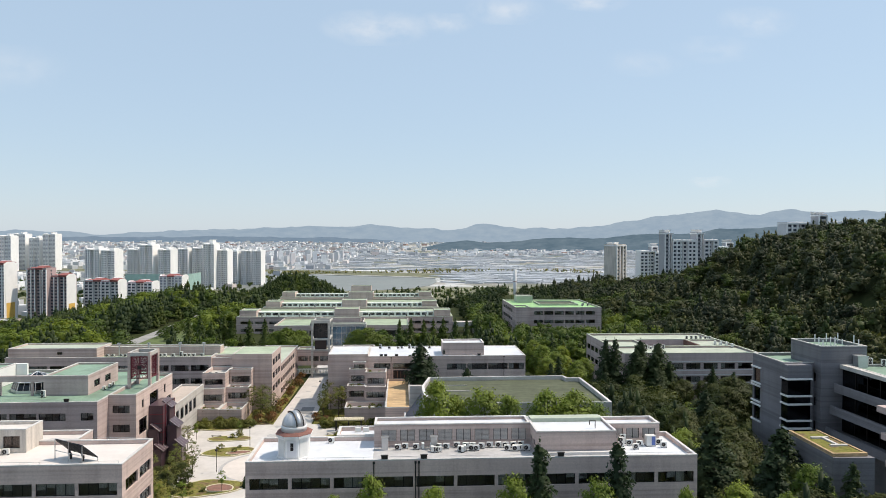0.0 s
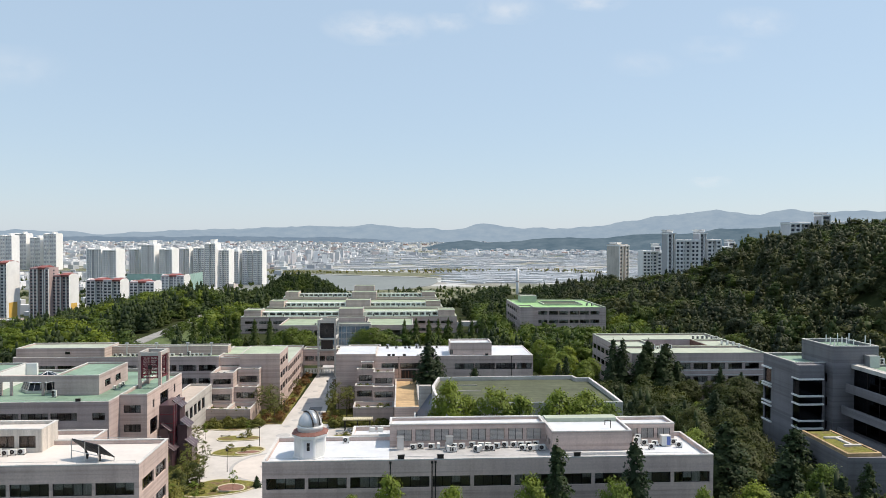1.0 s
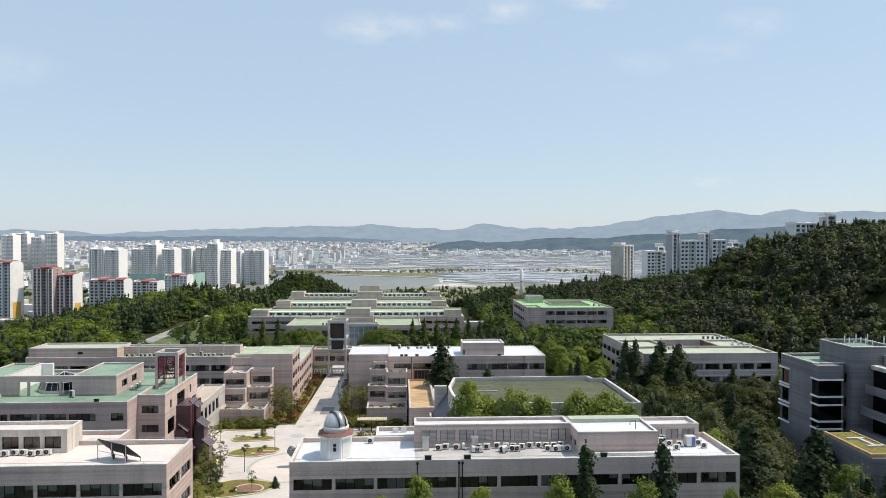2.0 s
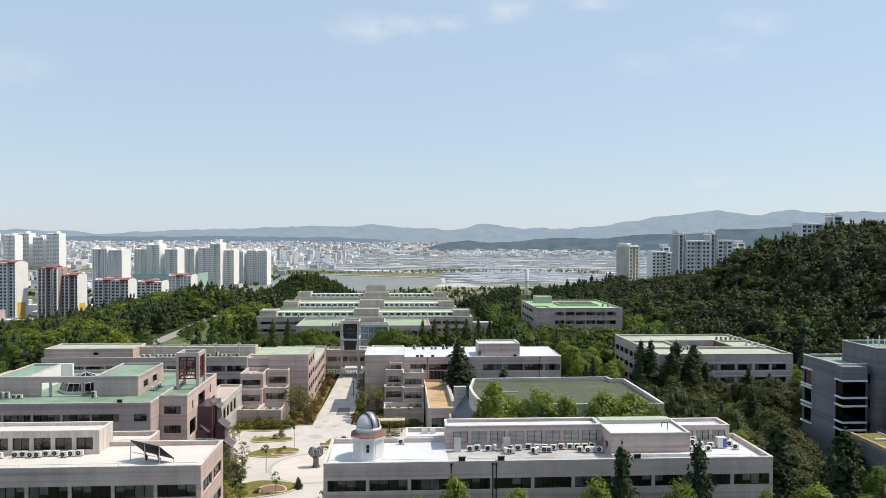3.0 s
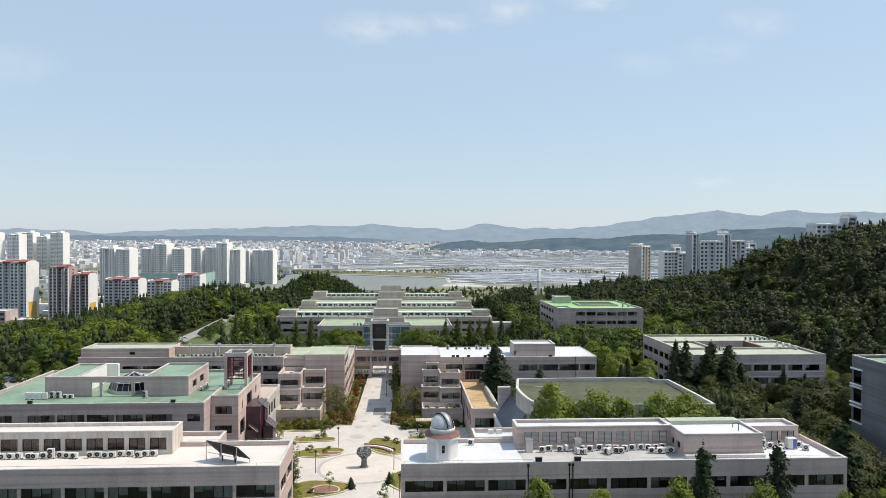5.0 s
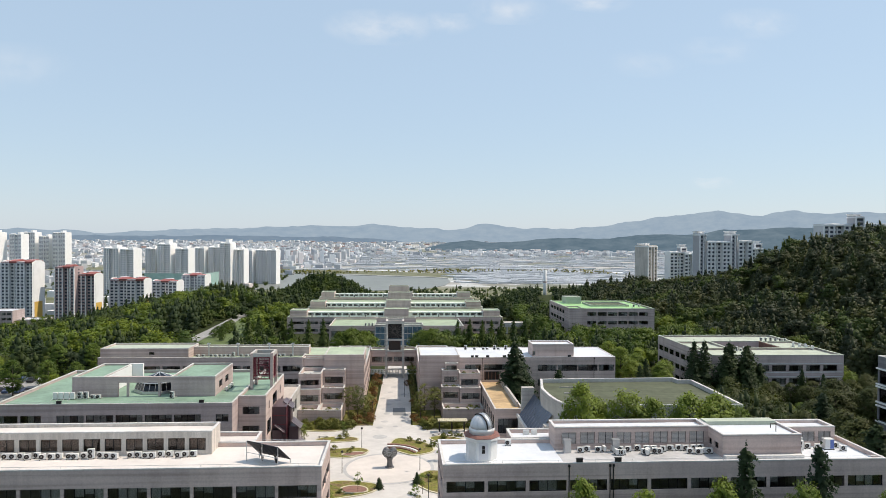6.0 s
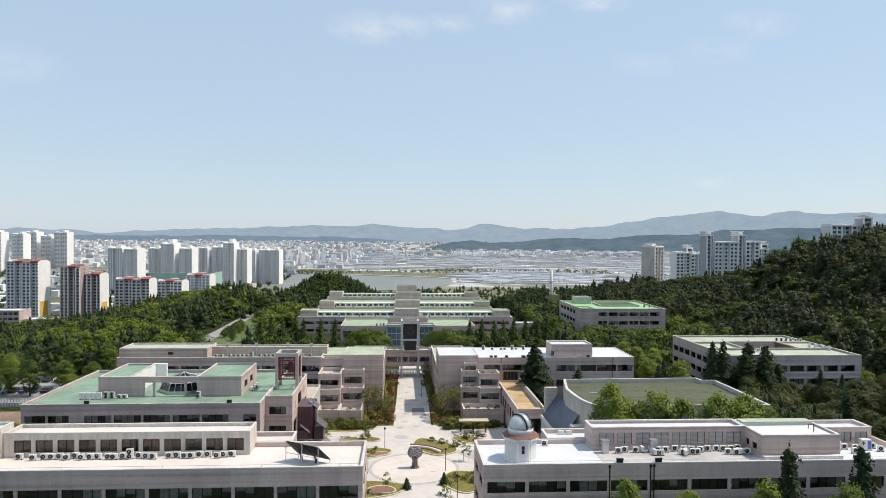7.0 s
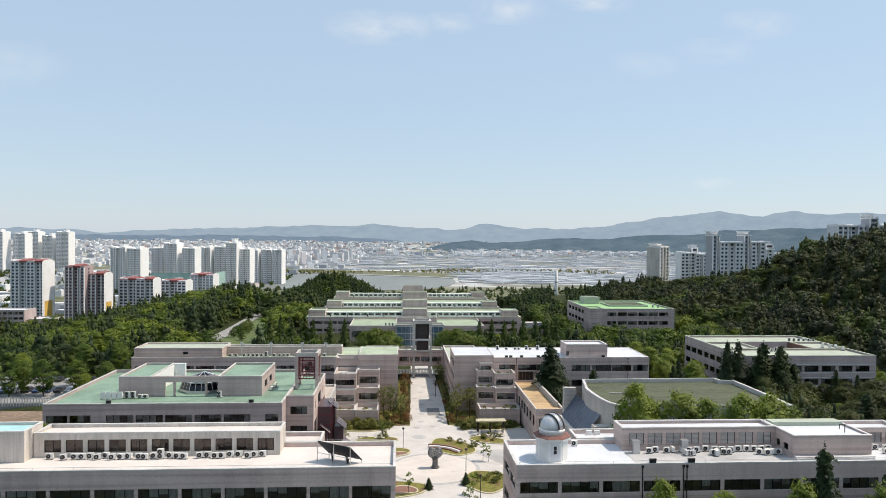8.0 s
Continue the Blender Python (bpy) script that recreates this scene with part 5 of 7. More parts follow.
def solar_collector(x, y, z):
    ob = thing("solar_collector", "tilted dark solar panel on slim steel posts", "solar panel", x, y, z)
    a, c, d, f = Vector((-3.0, 0.4, 2.65)), Vector((1.4, -1.7, 2.35)), Vector((2.8, -0.4, 0.4)), Vector((-1.6, 1.7, 0.7))
    up = (c - a).cross(f - a).normalized() * 0.1
    m = Mesh()
    m.v += [tuple(p) for p in (a, c, d, f)] + [tuple(p + up) for p in (a, c, d, f)]
    m.f += [(0, 1, 2, 3), (7, 6, 5, 4), (0, 4, 5, 1), (1, 5, 6, 2), (2, 6, 7, 3), (3, 7, 4, 0)]
    panel = part("panel", m, SOLAR, ob)
    for s in np.linspace(0, 1, 7):
        p, q = a.lerp(c, s) - up * 0.4, f.lerp(d, s) - up * 0.4
        part("panel_bar", Mesh().tube(p, q, 0.03, 0.03, 5), DARK_METAL, panel)
    for s in (0.0, 0.5, 1.0):
        p, q = a.lerp(c, s), f.lerp(d, s)
        part("post", Mesh().tube((p.x, p.y, 0), p, 0.06, 0.06, 8), STEEL, ob)
        part("foot_post", Mesh().tube((q.x, q.y, 0), q, 0.06, 0.06, 8), STEEL, ob)
    for s in (0.3, 0.75):
        p = a.lerp(d, 0.5).lerp(c.lerp(f, 0.5), 0.5) + (c - a) * (s - 0.5)
        part("bracket", Mesh().tube((p.x, p.y, 0), (p.x, p.y, 0.55), 0.10, 0.2).tube((p.x, p.y, 0.55), (p.x - 0.4, p.y, p.z - 0.1), 0.16, 0.06), DARK_METAL, ob)
    part("beam", Mesh().tube((a.x, a.y, 1.2), (c.x, c.y, 1.0), 0.04), STEEL, ob)
    return ob


solar_collector(-42.3, 90.6, 17.6)

# ---- campus: the green-roofed left block with the red tower ----
green_hall = thing("green_roof_hall", "concrete hall with a green roof and set-back upper storey", "building")
wl = [h for z in (12.7, 9.0, 5.3) for h in row(-98.2, -90.4, 2, 0.4, z, z + 1.4, 3) + row(-87.7, -61.9, 5, 0.4, z, z + 1.4) + [(-59.2, -56.9, z, z + 1.4, 2)]]
block(green_hall, -98.8, -56.2, 128.3, 160, 0, 16.1, CONCRETE_GREY, ROOF_GREEN, {"S": wl}, coping=COPING)
wing_s = [(-55.4, -52.2, z, z + 1.5, 3) for z in (12.8, 9.1, 5.4)]
wing_e = [(136.0, 136.9, 13.0, 14.6, 1), (140.2, 145.0, 12.4, 14.9, 4), (148.4, 149.4, 13.2, 15.0, 1), (134.6, 138.6, 8.0, 11.0, 3), (150.0, 152.6, 9.5, 12.0, 2), (150.0, 152.6, 5.5, 8.0, 2)]
block(green_hall, -56.2, -51.0, 133.0, 153.8, 0, 16.3, CONCRETE, ROOF_GREEN, {"S": wing_s, "E": wing_e}, coping=COPING)
roof_rail(green_hall, -98.4, -56.6, 128.5, 16.24)
for x in (-87.3, -61.8):
    roof_lamp(green_hall, x, 128.4, 16.25)
# upper storey round an open court with a skylight
block(green_hall, -88.6, -82.6, 136.3, 150.4, 15.6, 19.4, CONCRETE_GREY, ROOF_GREEN, drop=0.25)
part("court_side", Mesh().box(-82.55, -82.45, 136.95, 149.6, 15.65, 19.35), WHITE_PAINT, green_hall, "white painted side wall of the roof court")
part("court_back", Mesh().box(-82.5, -80.2, 149.7, 150.4, 15.65, 19.5), WHITE_PAINT, green_hall, "white painted return wall of the roof court")
part("front_wall", Mesh().box(-82.6, -80.0, 136.3, 136.9, 15.6, 19.5), CONCRETE_GREY, green_hall)
block(green_hall, -69.9, -61.4, 136.3, 150.4, 15.6, 19.4, CONCRETE_GREY, ROOF_GREEN, {"E": [(139.0, 141.6, 16.6, 18.0, 3), (144.0, 146.6, 16.6, 18.0, 3)]}, drop=0.25)
part("court_beam", Mesh().box(-80.0, -69.9, 136.3, 136.9, 18.35, 19.5), CONCRETE_GREY, green_hall)
for x in (-78.2, -72.2):
    part("court_post", Mesh().box(x - 0.2, x + 0.2, 136.4, 136.8, 15.6, 18.3), CONCRETE_GREY, green_hall)


def skylight(x, y, z):
    ob = thing("skylight", "glazed octagonal skylight with a pyramid roof in steel bars", "skylight", x, y, z)
    part("kerb", Mesh().lathe([(4.3, 0), (4.3, 0.5), (4.1, 0.5)], sides=8, turn=radians(22.5)), STEEL, ob)
    part("glazing", Mesh().lathe([(4.1, 0.5), (3.6, 1.9), (0.1, 3.4)], sides=8, turn=radians(22.5)), GLASS_DARK, ob, "dark sloping glass")
    for i in range(8):
        t = 2 * math.pi * i / 8 + radians(22.5)
        c, s = math.cos(t), math.sin(t)
        part("bar", Mesh().tube((4.12 * c, 4.12 * s, 0.5), (3.63 * c, 3.63 * s, 1.92), 0.07, 0.07, 6).tube((3.63 * c, 3.63 * s, 1.92), (0, 0, 3.45), 0.07, 0.07, 6), STEEL, ob)
    for i in range(8):
        p, q = [(math.cos(2 * math.pi * k / 8 + radians(22.5)), math.sin(2 * math.pi * k / 8 + radians(22.5))) for k in (i, i + 1)]
        for f in (0.33, 0.67):
            c, s = p[0] + (q[0] - p[0]) * f, p[1] + (q[1] - p[1]) * f
            part("bar", Mesh().tube((4.12 * c, 4.12 * s, 0.5), (3.63 * c, 3.63 * s, 1.92), 0.045, 0.045, 5), STEEL, ob)
    part("ring_bar", Mesh().lathe([(3.66, 1.85), (3.7, 1.92), (3.6, 1.98)], sides=8, turn=radians(22.5)), STEEL, ob)
    return ob


skylight(-74.2, 142.4, 15.65).matrix_world = pose(-74.2, 142.4, 15.65) @ Matrix.Diagonal((1.12, 1.12, 1.05, 1))
for i in range(4):
    put_ac(-90.8 + i * 1.05, 134.4, 15.6, True, 180)
for x, d in ((-87.5, False), (-86.4, True), (-85.3, True), (-84.0, False), (-83.0, False), (-69.2, True)):
    put_ac(x, 134.8, 15.6, d)
for x, y in ((-60.4, 141.0), (-60.2, 143.4), (-60.3, 145.0)):
    put_ac(x, y, 15.6, False, 90)


def frame_tower(x0, x1, y0, y1, z0, z1):
    """A concrete frame that carries a dark red steel lattice box."""
    ob = thing("lattice_tower", "concrete frame tower with a dark red steel lattice box", "tower")
    for x in (x0, x1 - 0.55):
        for y in (y0, y1 - 0.55):
            part("post", Mesh().box(x, x + 0.55, y, y + 0.55, z0, z1), CONCRETE, ob)
    b = Mesh()
    for y in (y0, y1 - 0.55):
        b.box(x0 + 0.55, x1 - 0.55, y + 0.02, y + 0.53, z1 - 0.75, z1 - 0.01)
    for x in (x0, x1 - 0.55):
        b.box(x + 0.02, x + 0.53, y0 + 0.55, y1 - 0.55, z1 - 0.75, z1 - 0.01)
    part("ring_beam", b, CONCRETE_PALE, ob)
    c0, c1, lo, hi = x0 + 0.6, x1 - 0.6, z0 + 2.1, z1 - 0.85
    mid = ((c0 + c1) / 2, (lo + hi) / 2)
    for y in (y0 + 0.2, y1 - 0.3):
        f = Mesh().box(c0, c1, y, y + 0.15, lo, lo + 0.22).box(c0, c1, y, y + 0.15, hi - 0.22, hi).box(c0, c0 + 0.2, y, y + 0.15, lo, hi).box(c1 - 0.2, c1, y, y + 0.15, lo, hi)
        face = part("lattice_frame", f, DARK_RED, ob)
        for i in range(20):
            t = 2 * math.pi * i / 20
            r = min((c1 - c0) / 2 / max(abs(math.cos(t)), 1e-6), (hi - lo) / 2 / max(abs(math.sin(t)), 1e-6))
            part("spoke", Mesh().tube((mid[0] + 0.4 * math.cos(t), y + 0.08, mid[1] + 0.4 * math.sin(t)), (mid[0] + r * math.cos(t), y + 0.08, mid[1] + r * math.sin(t)), 0.05, 0.05, 5), DARK_RED, face)
        part("hub", Mesh().box(mid[0] - 0.4, mid[0] + 0.4, y + 0.02, y + 0.13, mid[1] - 0.4, mid[1] + 0.4), DARK_METAL, face)
        for z in np.linspace(lo, hi, 7)[1:-1]:
            part("lattice_bar", Mesh().box(c0 + 0.2, c1 - 0.2, y + 0.16, y + 0.21, z - 0.05, z + 0.05), DARK_RED, face)
    for x in (x0 + 0.2, x1 - 0.35):
        f = Mesh().box(x, x + 0.15, y0 + 0.6, y1 - 0.6, lo, lo + 0.22).box(x, x + 0.15, y0 + 0.6, y1 - 0.6, hi - 0.22, hi)
        for i in range(7):
            y = y0 + 0.6 + (y1 - y0 - 1.4) * i / 6
            f.box(x + 0.02, x + 0.12, y, y + 0.12, lo, hi)
        part("side_lattice", f, DARK_RED, ob)
    return ob


frame_tower(-55.7, -51.1, 140.9, 146.0, 15.7, 23.2)


# stepped glass bay on the side of the hall
glass_bay = thing("glass_bay", "dark glazed stair bay with tilted roof panels", "glazed bay")
part("shaft", Mesh().box(-50.95, -48.2, 139.5, 146.5, 0, 12.6), MAROON, glass_bay, "dark glass shaft")
for z in np.arange(1.5, 12.6, 1.85):
    part("transom", Mesh().box(-50.9, -48.14, 139.44, 139.5, z, z + 0.12).box(-48.2, -48.13, 139.5, 146.5, z, z + 0.12), DARK_RED, glass_bay)
for y in np.arange(139.5, 146.6, 1.4):
    part("mullion", Mesh().box(-48.2, -48.12, y - 0.06, y + 0.06, 0, 12.6), DARK_RED, glass_bay)
for i, (x, y, z) in enumerate(((-48.4, 141.8, 12.2), (-46.6, 140.6, 8.4), (-49.6, 138.4, 8.2), (-45.4, 140.0, 4.6), (-48.6, 137.6, 4.4))):
    m = Mesh()
    u, v, w = Vector((1.9, 0, -1.5)), Vector((0, 3.4, 0)), Vector((0.12, 0, 0.15))
    o = Vector((x - 0.8, y, z + 0.8))
    pts = [o, o + u, o + u + v, o + v]
    m.v += [tuple(p) for p in pts] + [tuple(p + w) for p in pts]
    m.f += [(3, 2, 1, 0), (4, 5, 6, 7), (0, 1, 5, 4), (1, 2, 6, 5), (2, 3, 7, 6), (3, 0, 4, 7)]
    pan = part("tilted_panel", m, MAROON, glass_bay, "tilted maroon-grey glass panel")
    for s in (0, 0.33, 0.66, 1):
        part("bar", Mesh().tube(o + v * s + w, o + v * s + u + w, 0.05, 0.05, 5), COPING, pan)
    part("bay_box", Mesh().box(x - 1.2, x + 0.7, y + 0.2, y + 3.2, 0, z - 0.2), MAROON, glass_bay)


# ---- campus: the two wings with stepped terraces ----
def terrace(parent, x0, x1, y0, y1, z0, top, wall, holes, planted=True):
    """A stepped storey: wall, band of windows, and a parapet with a planter behind it."""
    block(parent, x0, x1, y0, y1, z0, top, wall, CONCRETE_PALE, {"S": holes}, drop=0.9, coping=COPING)
    if planted:
        part("planter", Mesh().box(x0 + 0.4, x1 - 0.4, y0 + 0.35, y0 + 1.1, top - 0.9, top - 0.25), GRASS, parent, "grassy planter behind the parapet")


west_wing = thing("west_wing", "long concrete wing with green roofs and stepped terraces", "building")
block(west_wing, -45.5, -34.9, 185.0, 198.5, 0, 15.15, CONCRETE, ROOF_WING, {"E": [h for z in (11.6, 8.0, 4.4) for h in row(186.0, 197.4, 3, 0.9, z, z + 1.8, 3)]}, drop=0.08, cap=0.05, coping=COPING)
block(west_wing, -45.5, -35.0, 198.5, 232.0, 0, 9.9, CONCRETE, ROOF_PALE, {"E": [h for z in (7.3, 4.0, 0.9) for h in row(199.6, 224.0, 7, 0.9, z, z + 1.6, 3)]}, coping=COPING)
block(west_wing, -105.5, -51.5, 186.4, 203.5, 0, 14.2, CONCRETE, ROOF_SAGE, {"S": [h for z in (10.4, 6.8) for h in row(-104.6, -52.2, 10, 0.6, z, z + 1.6)]}, coping=COPING)
block(west_wing, -51.5, -45.6, 190.0, 203.5, 0, 14.2, CONCRETE, ROOF_WING, drop=0.08, cap=0.05, coping=COPING)
block(west_wing, -105.3, -82.2, 187.6, 197.0, 13.4, 16.5, CONCRETE, ROOF_PALE, {"S": [(-92.6, -91.2, 14.9, 15.6, 1)]}, drop=0.3)
block(west_wing, -82.2, -50.6, 192.4, 196.0, 13.4, 16.1, CONCRETE, ROOF_PALE, drop=0.25)
terrace(west_wing, -51.4, -45.6, 187.0, 190.0, 0, 13.8, CONCRETE, [(-50.9, -46.2, 10.2, 11.75, 3)], False)
terrace(west_wing, -51.4, -45.6, 177.8, 187.0, 0, 11.4, CONCRETE, [(-50.8, -46.2, 8.5, 9.9, 3)])
terrace(west_wing, -45.5, -39.8, 182.2, 185.0, 0, 11.5, CONCRETE, [(-45.0, -40.3, 8.1, 9.8, 3)])
terrace(west_wing, -45.5, -39.7, 178.6, 182.2, 0, 7.5, CONCRETE, [(-45.0, -40.3, 4.6, 6.2, 3)])
terrace(west_wing, -51.2, -45.6, 176.5, 177.8, 0, 7.6, CONCRETE, [(-50.7, -46.1, 4.6, 6.2, 3)], False)
terrace(west_wing, -50.6, -45.6, 171.0, 176.5, -0.2, 3.7, CONCRETE, [])
terrace(west_wing, -45.5, -39.8, 171.0, 178.6, -0.2, 3.6, CONCRETE, [])
for x, y, z in ((-50, 180.4, 10.5), (-48.4, 180.6, 10.5), (-43.8, 180.4, 6.6), (-42.0, 180.5, 6.6), (-43.2, 183.6, 10.6)):
    put_ac(x, y, z, False)
x = -80.6
while x < -54.0:
    put_ac(x, 190.6, 13.7, rng_ac.random() < 0.2)
    x += rng_ac.choice((1.1, 1.2, 1.5, 2.2))
for x in (-78, -70, -61.5, -55):
    stack = part("vent_stack", Mesh().tube((x, 191.9, 13.7), (x, 191.9, 17.0), 0.2), STEEL, west_wing)
    part("vent_cowl", Mesh().box(x - 0.4, x + 0.4, 191.5, 192.3, 17.0, 17.3), STEEL, stack)
# low link from the green hall to the west wing
west_link = thing("link_corridor", "low concrete corridor with a pale pink flat roof", "corridor")
block(west_link, -56.2, -50.65, 153.85, 176.4, 0, 8.9, CONCRETE_PALE, surface("buff_roof", (0.50, 0.42, 0.36), grain=1.5, stain=0.2), {"E": row(155, 170, 5, 1.0, 4.6, 7.2, 3)}, drop=0.35, coping=COPING)

east_wing = thing("east_wing", "concrete wing with white roofs and planted terraces", "building")
block(east_wing, -19.7, -9.0, 184.2, 198.5, 0, 15.0, CONCRETE, ROOF_WHITE, {"W": [h for z in (11.6, 8.0, 4.4) for h in row(185.4, 197.4, 3, 0.9, z, z + 1.8, 3)]}, drop=0.08, cap=0.05, coping=COPING_WHITE)
block(east_wing, -19.6, -9.0, 198.5, 232.0, 0, 9.9, CONCRETE, ROOF_PALE, {"W": [h for z in (7.3, 4.0, 0.9) for h in row(199.6, 224, 7, 0.9, z, z + 1.6, 3)]}, coping=COPING_WHITE)
block(east_wing, -9.0, 34.4, 184.7, 201.8, 0, 14.3, CONCRETE, ROOF_WHITE, {"S": [(-2.3, 6.1, 10.8, 12.4, 5), (12.7, 17.9, 10.5, 12.2, 4), (18.3, 23.7, 10.5, 12.2, 4), (24.0, 29.4, 10.5, 12.2, 4), (29.8, 34.0, 10.5, 12.2, 3), (-7.4, -2.9, 10.8, 12.4, 3), (12.7, 34.0, 6.4, 8.2, 9)]}, drop=0.08, cap=0.05, coping=COPING_WHITE)
block(east_wing, 11.5, 23.0, 186.0, 193.0, 13.7, 17.6, CONCRETE, ROOF_WHITE, {"S": [(11.5, 12.2, 14.6, 15.8, 1)]}, drop=0.3, coping=COPING_WHITE)
terrace(east_wing, -13.9, -9.45, 181.5, 184.2, 0, 11.4, CONCRETE, [(-13.4, -9.8, 8.2, 9.8, 4)])
terrace(east_wing, -9.4, -3.9, 179.3, 184.7, 0, 11.0, CONCRETE, [(-8.9, -4.4, 8.0, 9.5, 3)])
terrace(east_wing, -14.2, -9.45, 178.4, 181.5, 0, 7.6, CONCRETE, [(-13.7, -9.8, 4.8, 6.4, 3)])
terrace(east_wing, -9.4, -3.9, 177.0, 179.3, 0, 7.6, CONCRETE, [(-9.0, -4.3, 4.8, 6.4, 3)], False)
terrace(east_wing, -14.2, -4.0, 171.0, 177.0, -0.2, 3.7, CONCRETE, [])
block(east_wing, -12.9, -9.5, 182.9, 184.19, 10.5, 13.0, CONCRETE, CONCRETE_PALE, {"S": [(-12.6, -9.8, 10.7, 12.5, 2)]}, drop=0.1)
downspout(east_wing, -2.7, 184.7, 8, 14.2)
downspout(east_wing, 28.4, 184.7, 4, 14.2)
for x in (-5.4, -4.2, -1.2, 3.4, 4.8, 21.5):
    roof_lamp(east_wing, x, 184.8, 14.35)
x = -6
while x < 9:
    put_ac(x, 197.5, 14.22, rng_ac.random() < 0.3)
    x += rng_ac.choice((1.1, 1.4, 2.2, 2.6))
for x, y, z, s, k in ((-12.8, 179.2, 6.9, 0.7, "shrub"), (-11.0, 179.2, 6.9, 0.8, "shrub_a"), (-8.2, 180.0, 10.3, 0.7, "shrub"), (-5.6, 180.0, 10.3, 0.6, "shrub_a"), (-12.6, 182.2, 10.6, 0.6, "shrub_b"), (-13, 171.8, 3.0, 0.8, "shrub"), (-10.6, 171.8, 3.0, 0.7, "shrub_a"), (-7.4, 171.8, 3.0, 1.0, "shrub_a"), (-5.6, 171.8, 3.0, 0.9, "shrub"),
                      (-49, 171.8, 2.9, 0.8, "shrub_b"), (-47, 171.8, 2.9, 0.7, "shrub"), (-43, 171.8, 2.8, 0.9, "shrub_a"), (-41, 171.8, 2.8, 0.7, "shrub"), (-44, 179.4, 6.7, 0.6, "shrub_a"), (-49.6, 178.6, 10.6, 0.5, "shrub"), (-41.4, 182.9, 10.7, 0.55, "shrub_b")):
    plant(k, x, y, s, x * 40, z)
entrance = part("entrance_door", Mesh().box(-2.1, 2.0, 184.5, 184.7, 8.0, 10.5), DARK_FRAME, east_wing, "dark glazed entrance with mullions")
for i in range(5):
    part("door_mullion", Mesh().box(-2.0 + i * 0.95, -1.86 + i * 0.95, 184.43, 184.497, 8.0, 10.4), BRICK_RED, entrance)
# covered way with an ochre deck
covered_way = thing("covered_way", "concrete covered way with an ochre roof deck", "corridor")
block(covered_way, -3.6, 2.9, 153.2, 184.4, 0, 8.1, CONCRETE, ORANGE_DECK, {"W": row(155, 176, 6, 1.0, 3.6, 6.2, 3), "S": [(-2.9, 2.1, 2.6, 6.0, 4)]}, drop=0.45, coping=COPING)
part("side_rail", Mesh().box(1.9, 2.4, 157, 183, 7.66, 8.9), CONCRETE_PALE, covered_way)


# ---- campus: bridge and gate tower ----
bridge = thing("bridge_link", "enclosed concrete bridge between the two wings", "bridge")
block(bridge, -34.95, -19.75, 228.6, 235.0, 3.7, 9.0, CONCRETE, ROOF_PALE, {"S": row(-34.4, -20.4, 4, 0.5, 5.2, 6.8, 4)}, coping=COPING)
fascia = part("fascia", Mesh().box(-34.95, -19.75, 228.9, 229.2, 0.9, 1.15).box(-34.95, -19.75, 228.9, 229.2, 2.3, 2.55), WHITE_PAINT, bridge, "white rails of the slatted screen below the bridge")
for i in range(30):
    part("fascia_slat", Mesh().box(-34.7 + i * 0.5, -34.42 + i * 0.5, 228.95, 229.1, 1.15, 2.3), WHITE_PAINT, fascia)
RAY_BAR = surface("grey_bronze_bar", (0.16, 0.13, 0.12), rough=0.5)
gate = thing("gate_tower", "tall concrete frame tower with a dark lattice screen", "tower")
for x in (-29.95, -24.4):
    for y in (226.9, 236.4):
        part("post", Mesh().box(x, x + 0.65, y, y + 0.65, 0, 19.1), CONCRETE_PALE, gate)
for z in (18.1, 12.4, 8.7, 2.6):
    part("beam", Mesh().box(-29.3, -24.4, 226.95, 227.5, z, z + (0.55 if z < 18 else 1.0)), CONCRETE_PALE, gate)
    part("beam", Mesh().box(-29.9, -29.35, 227.55, 236.4, z, z + 0.55), CONCRETE_PALE, gate)
    part("beam", Mesh().box(-24.35, -23.8, 227.55, 236.4, z, z + 0.55), CONCRETE_PALE, gate)
    part("beam", Mesh().box(-29.3, -24.4, 236.45, 237.0, z, z + 0.55), CONCRETE_PALE, gate)
screen = part("screen", Mesh().box(-29.15, -24.55, 227.6, 227.7, 13.1, 18.0), surface("black_screen", (0.02, 0.018, 0.017)), gate, "dark square screen with rays of bars")
for i in range(18):
    t = 2 * math.pi * i / 18
    r = min(2.25 / max(abs(math.cos(t)), 1e-6), 2.4 / max(abs(math.sin(t)), 1e-6))
    part("ray", Mesh().tube((-26.85 + 0.5 * math.cos(t), 227.55, 15.55 + 0.5 * math.sin(t)), (-26.85 + r * math.cos(t), 227.55, 15.55 + r * math.sin(t)), 0.05, 0.05, 4), RAY_BAR, screen)
part("lower_screen", Mesh().box(-28.8, -24.9, 227.6, 227.7, 9.3, 12.35), surface("brown_screen", (0.05, 0.035, 0.03)), gate)

# ---- campus: the theatre with the curved wall ----
theatre = thing("theatre", "auditorium with a curved parapet and a mossy green roof", "building")
arc = [(6.1, 150.4)] + [(4.35 + 3.6 * (1 - math.cos(a)) ** 1.5, 143.0 - 16.2 * math.sin(a)) for a in np.linspace(0.1, math.pi / 2, 9)] + [(40.2, 126.0), (40.3, 136.0), (40.1, 148.5), (37.2, 148.7), (36.8, 151.0)]
ccw = arc
inner = []
cx, cy = 22.0, 138.5
for x, y in ccw:
    k = 1 - 0.55 / math.hypot(x - cx, y - cy)
    inner.append((cx + (x - cx) * k, cy + (y - cy) * k))
part("roof", Mesh().prism(inner, 14.4, 14.75), ROOF_MOSS, theatre, "sunken green felt roof")
wall, rim = Mesh(), Mesh()
n = len(ccw)
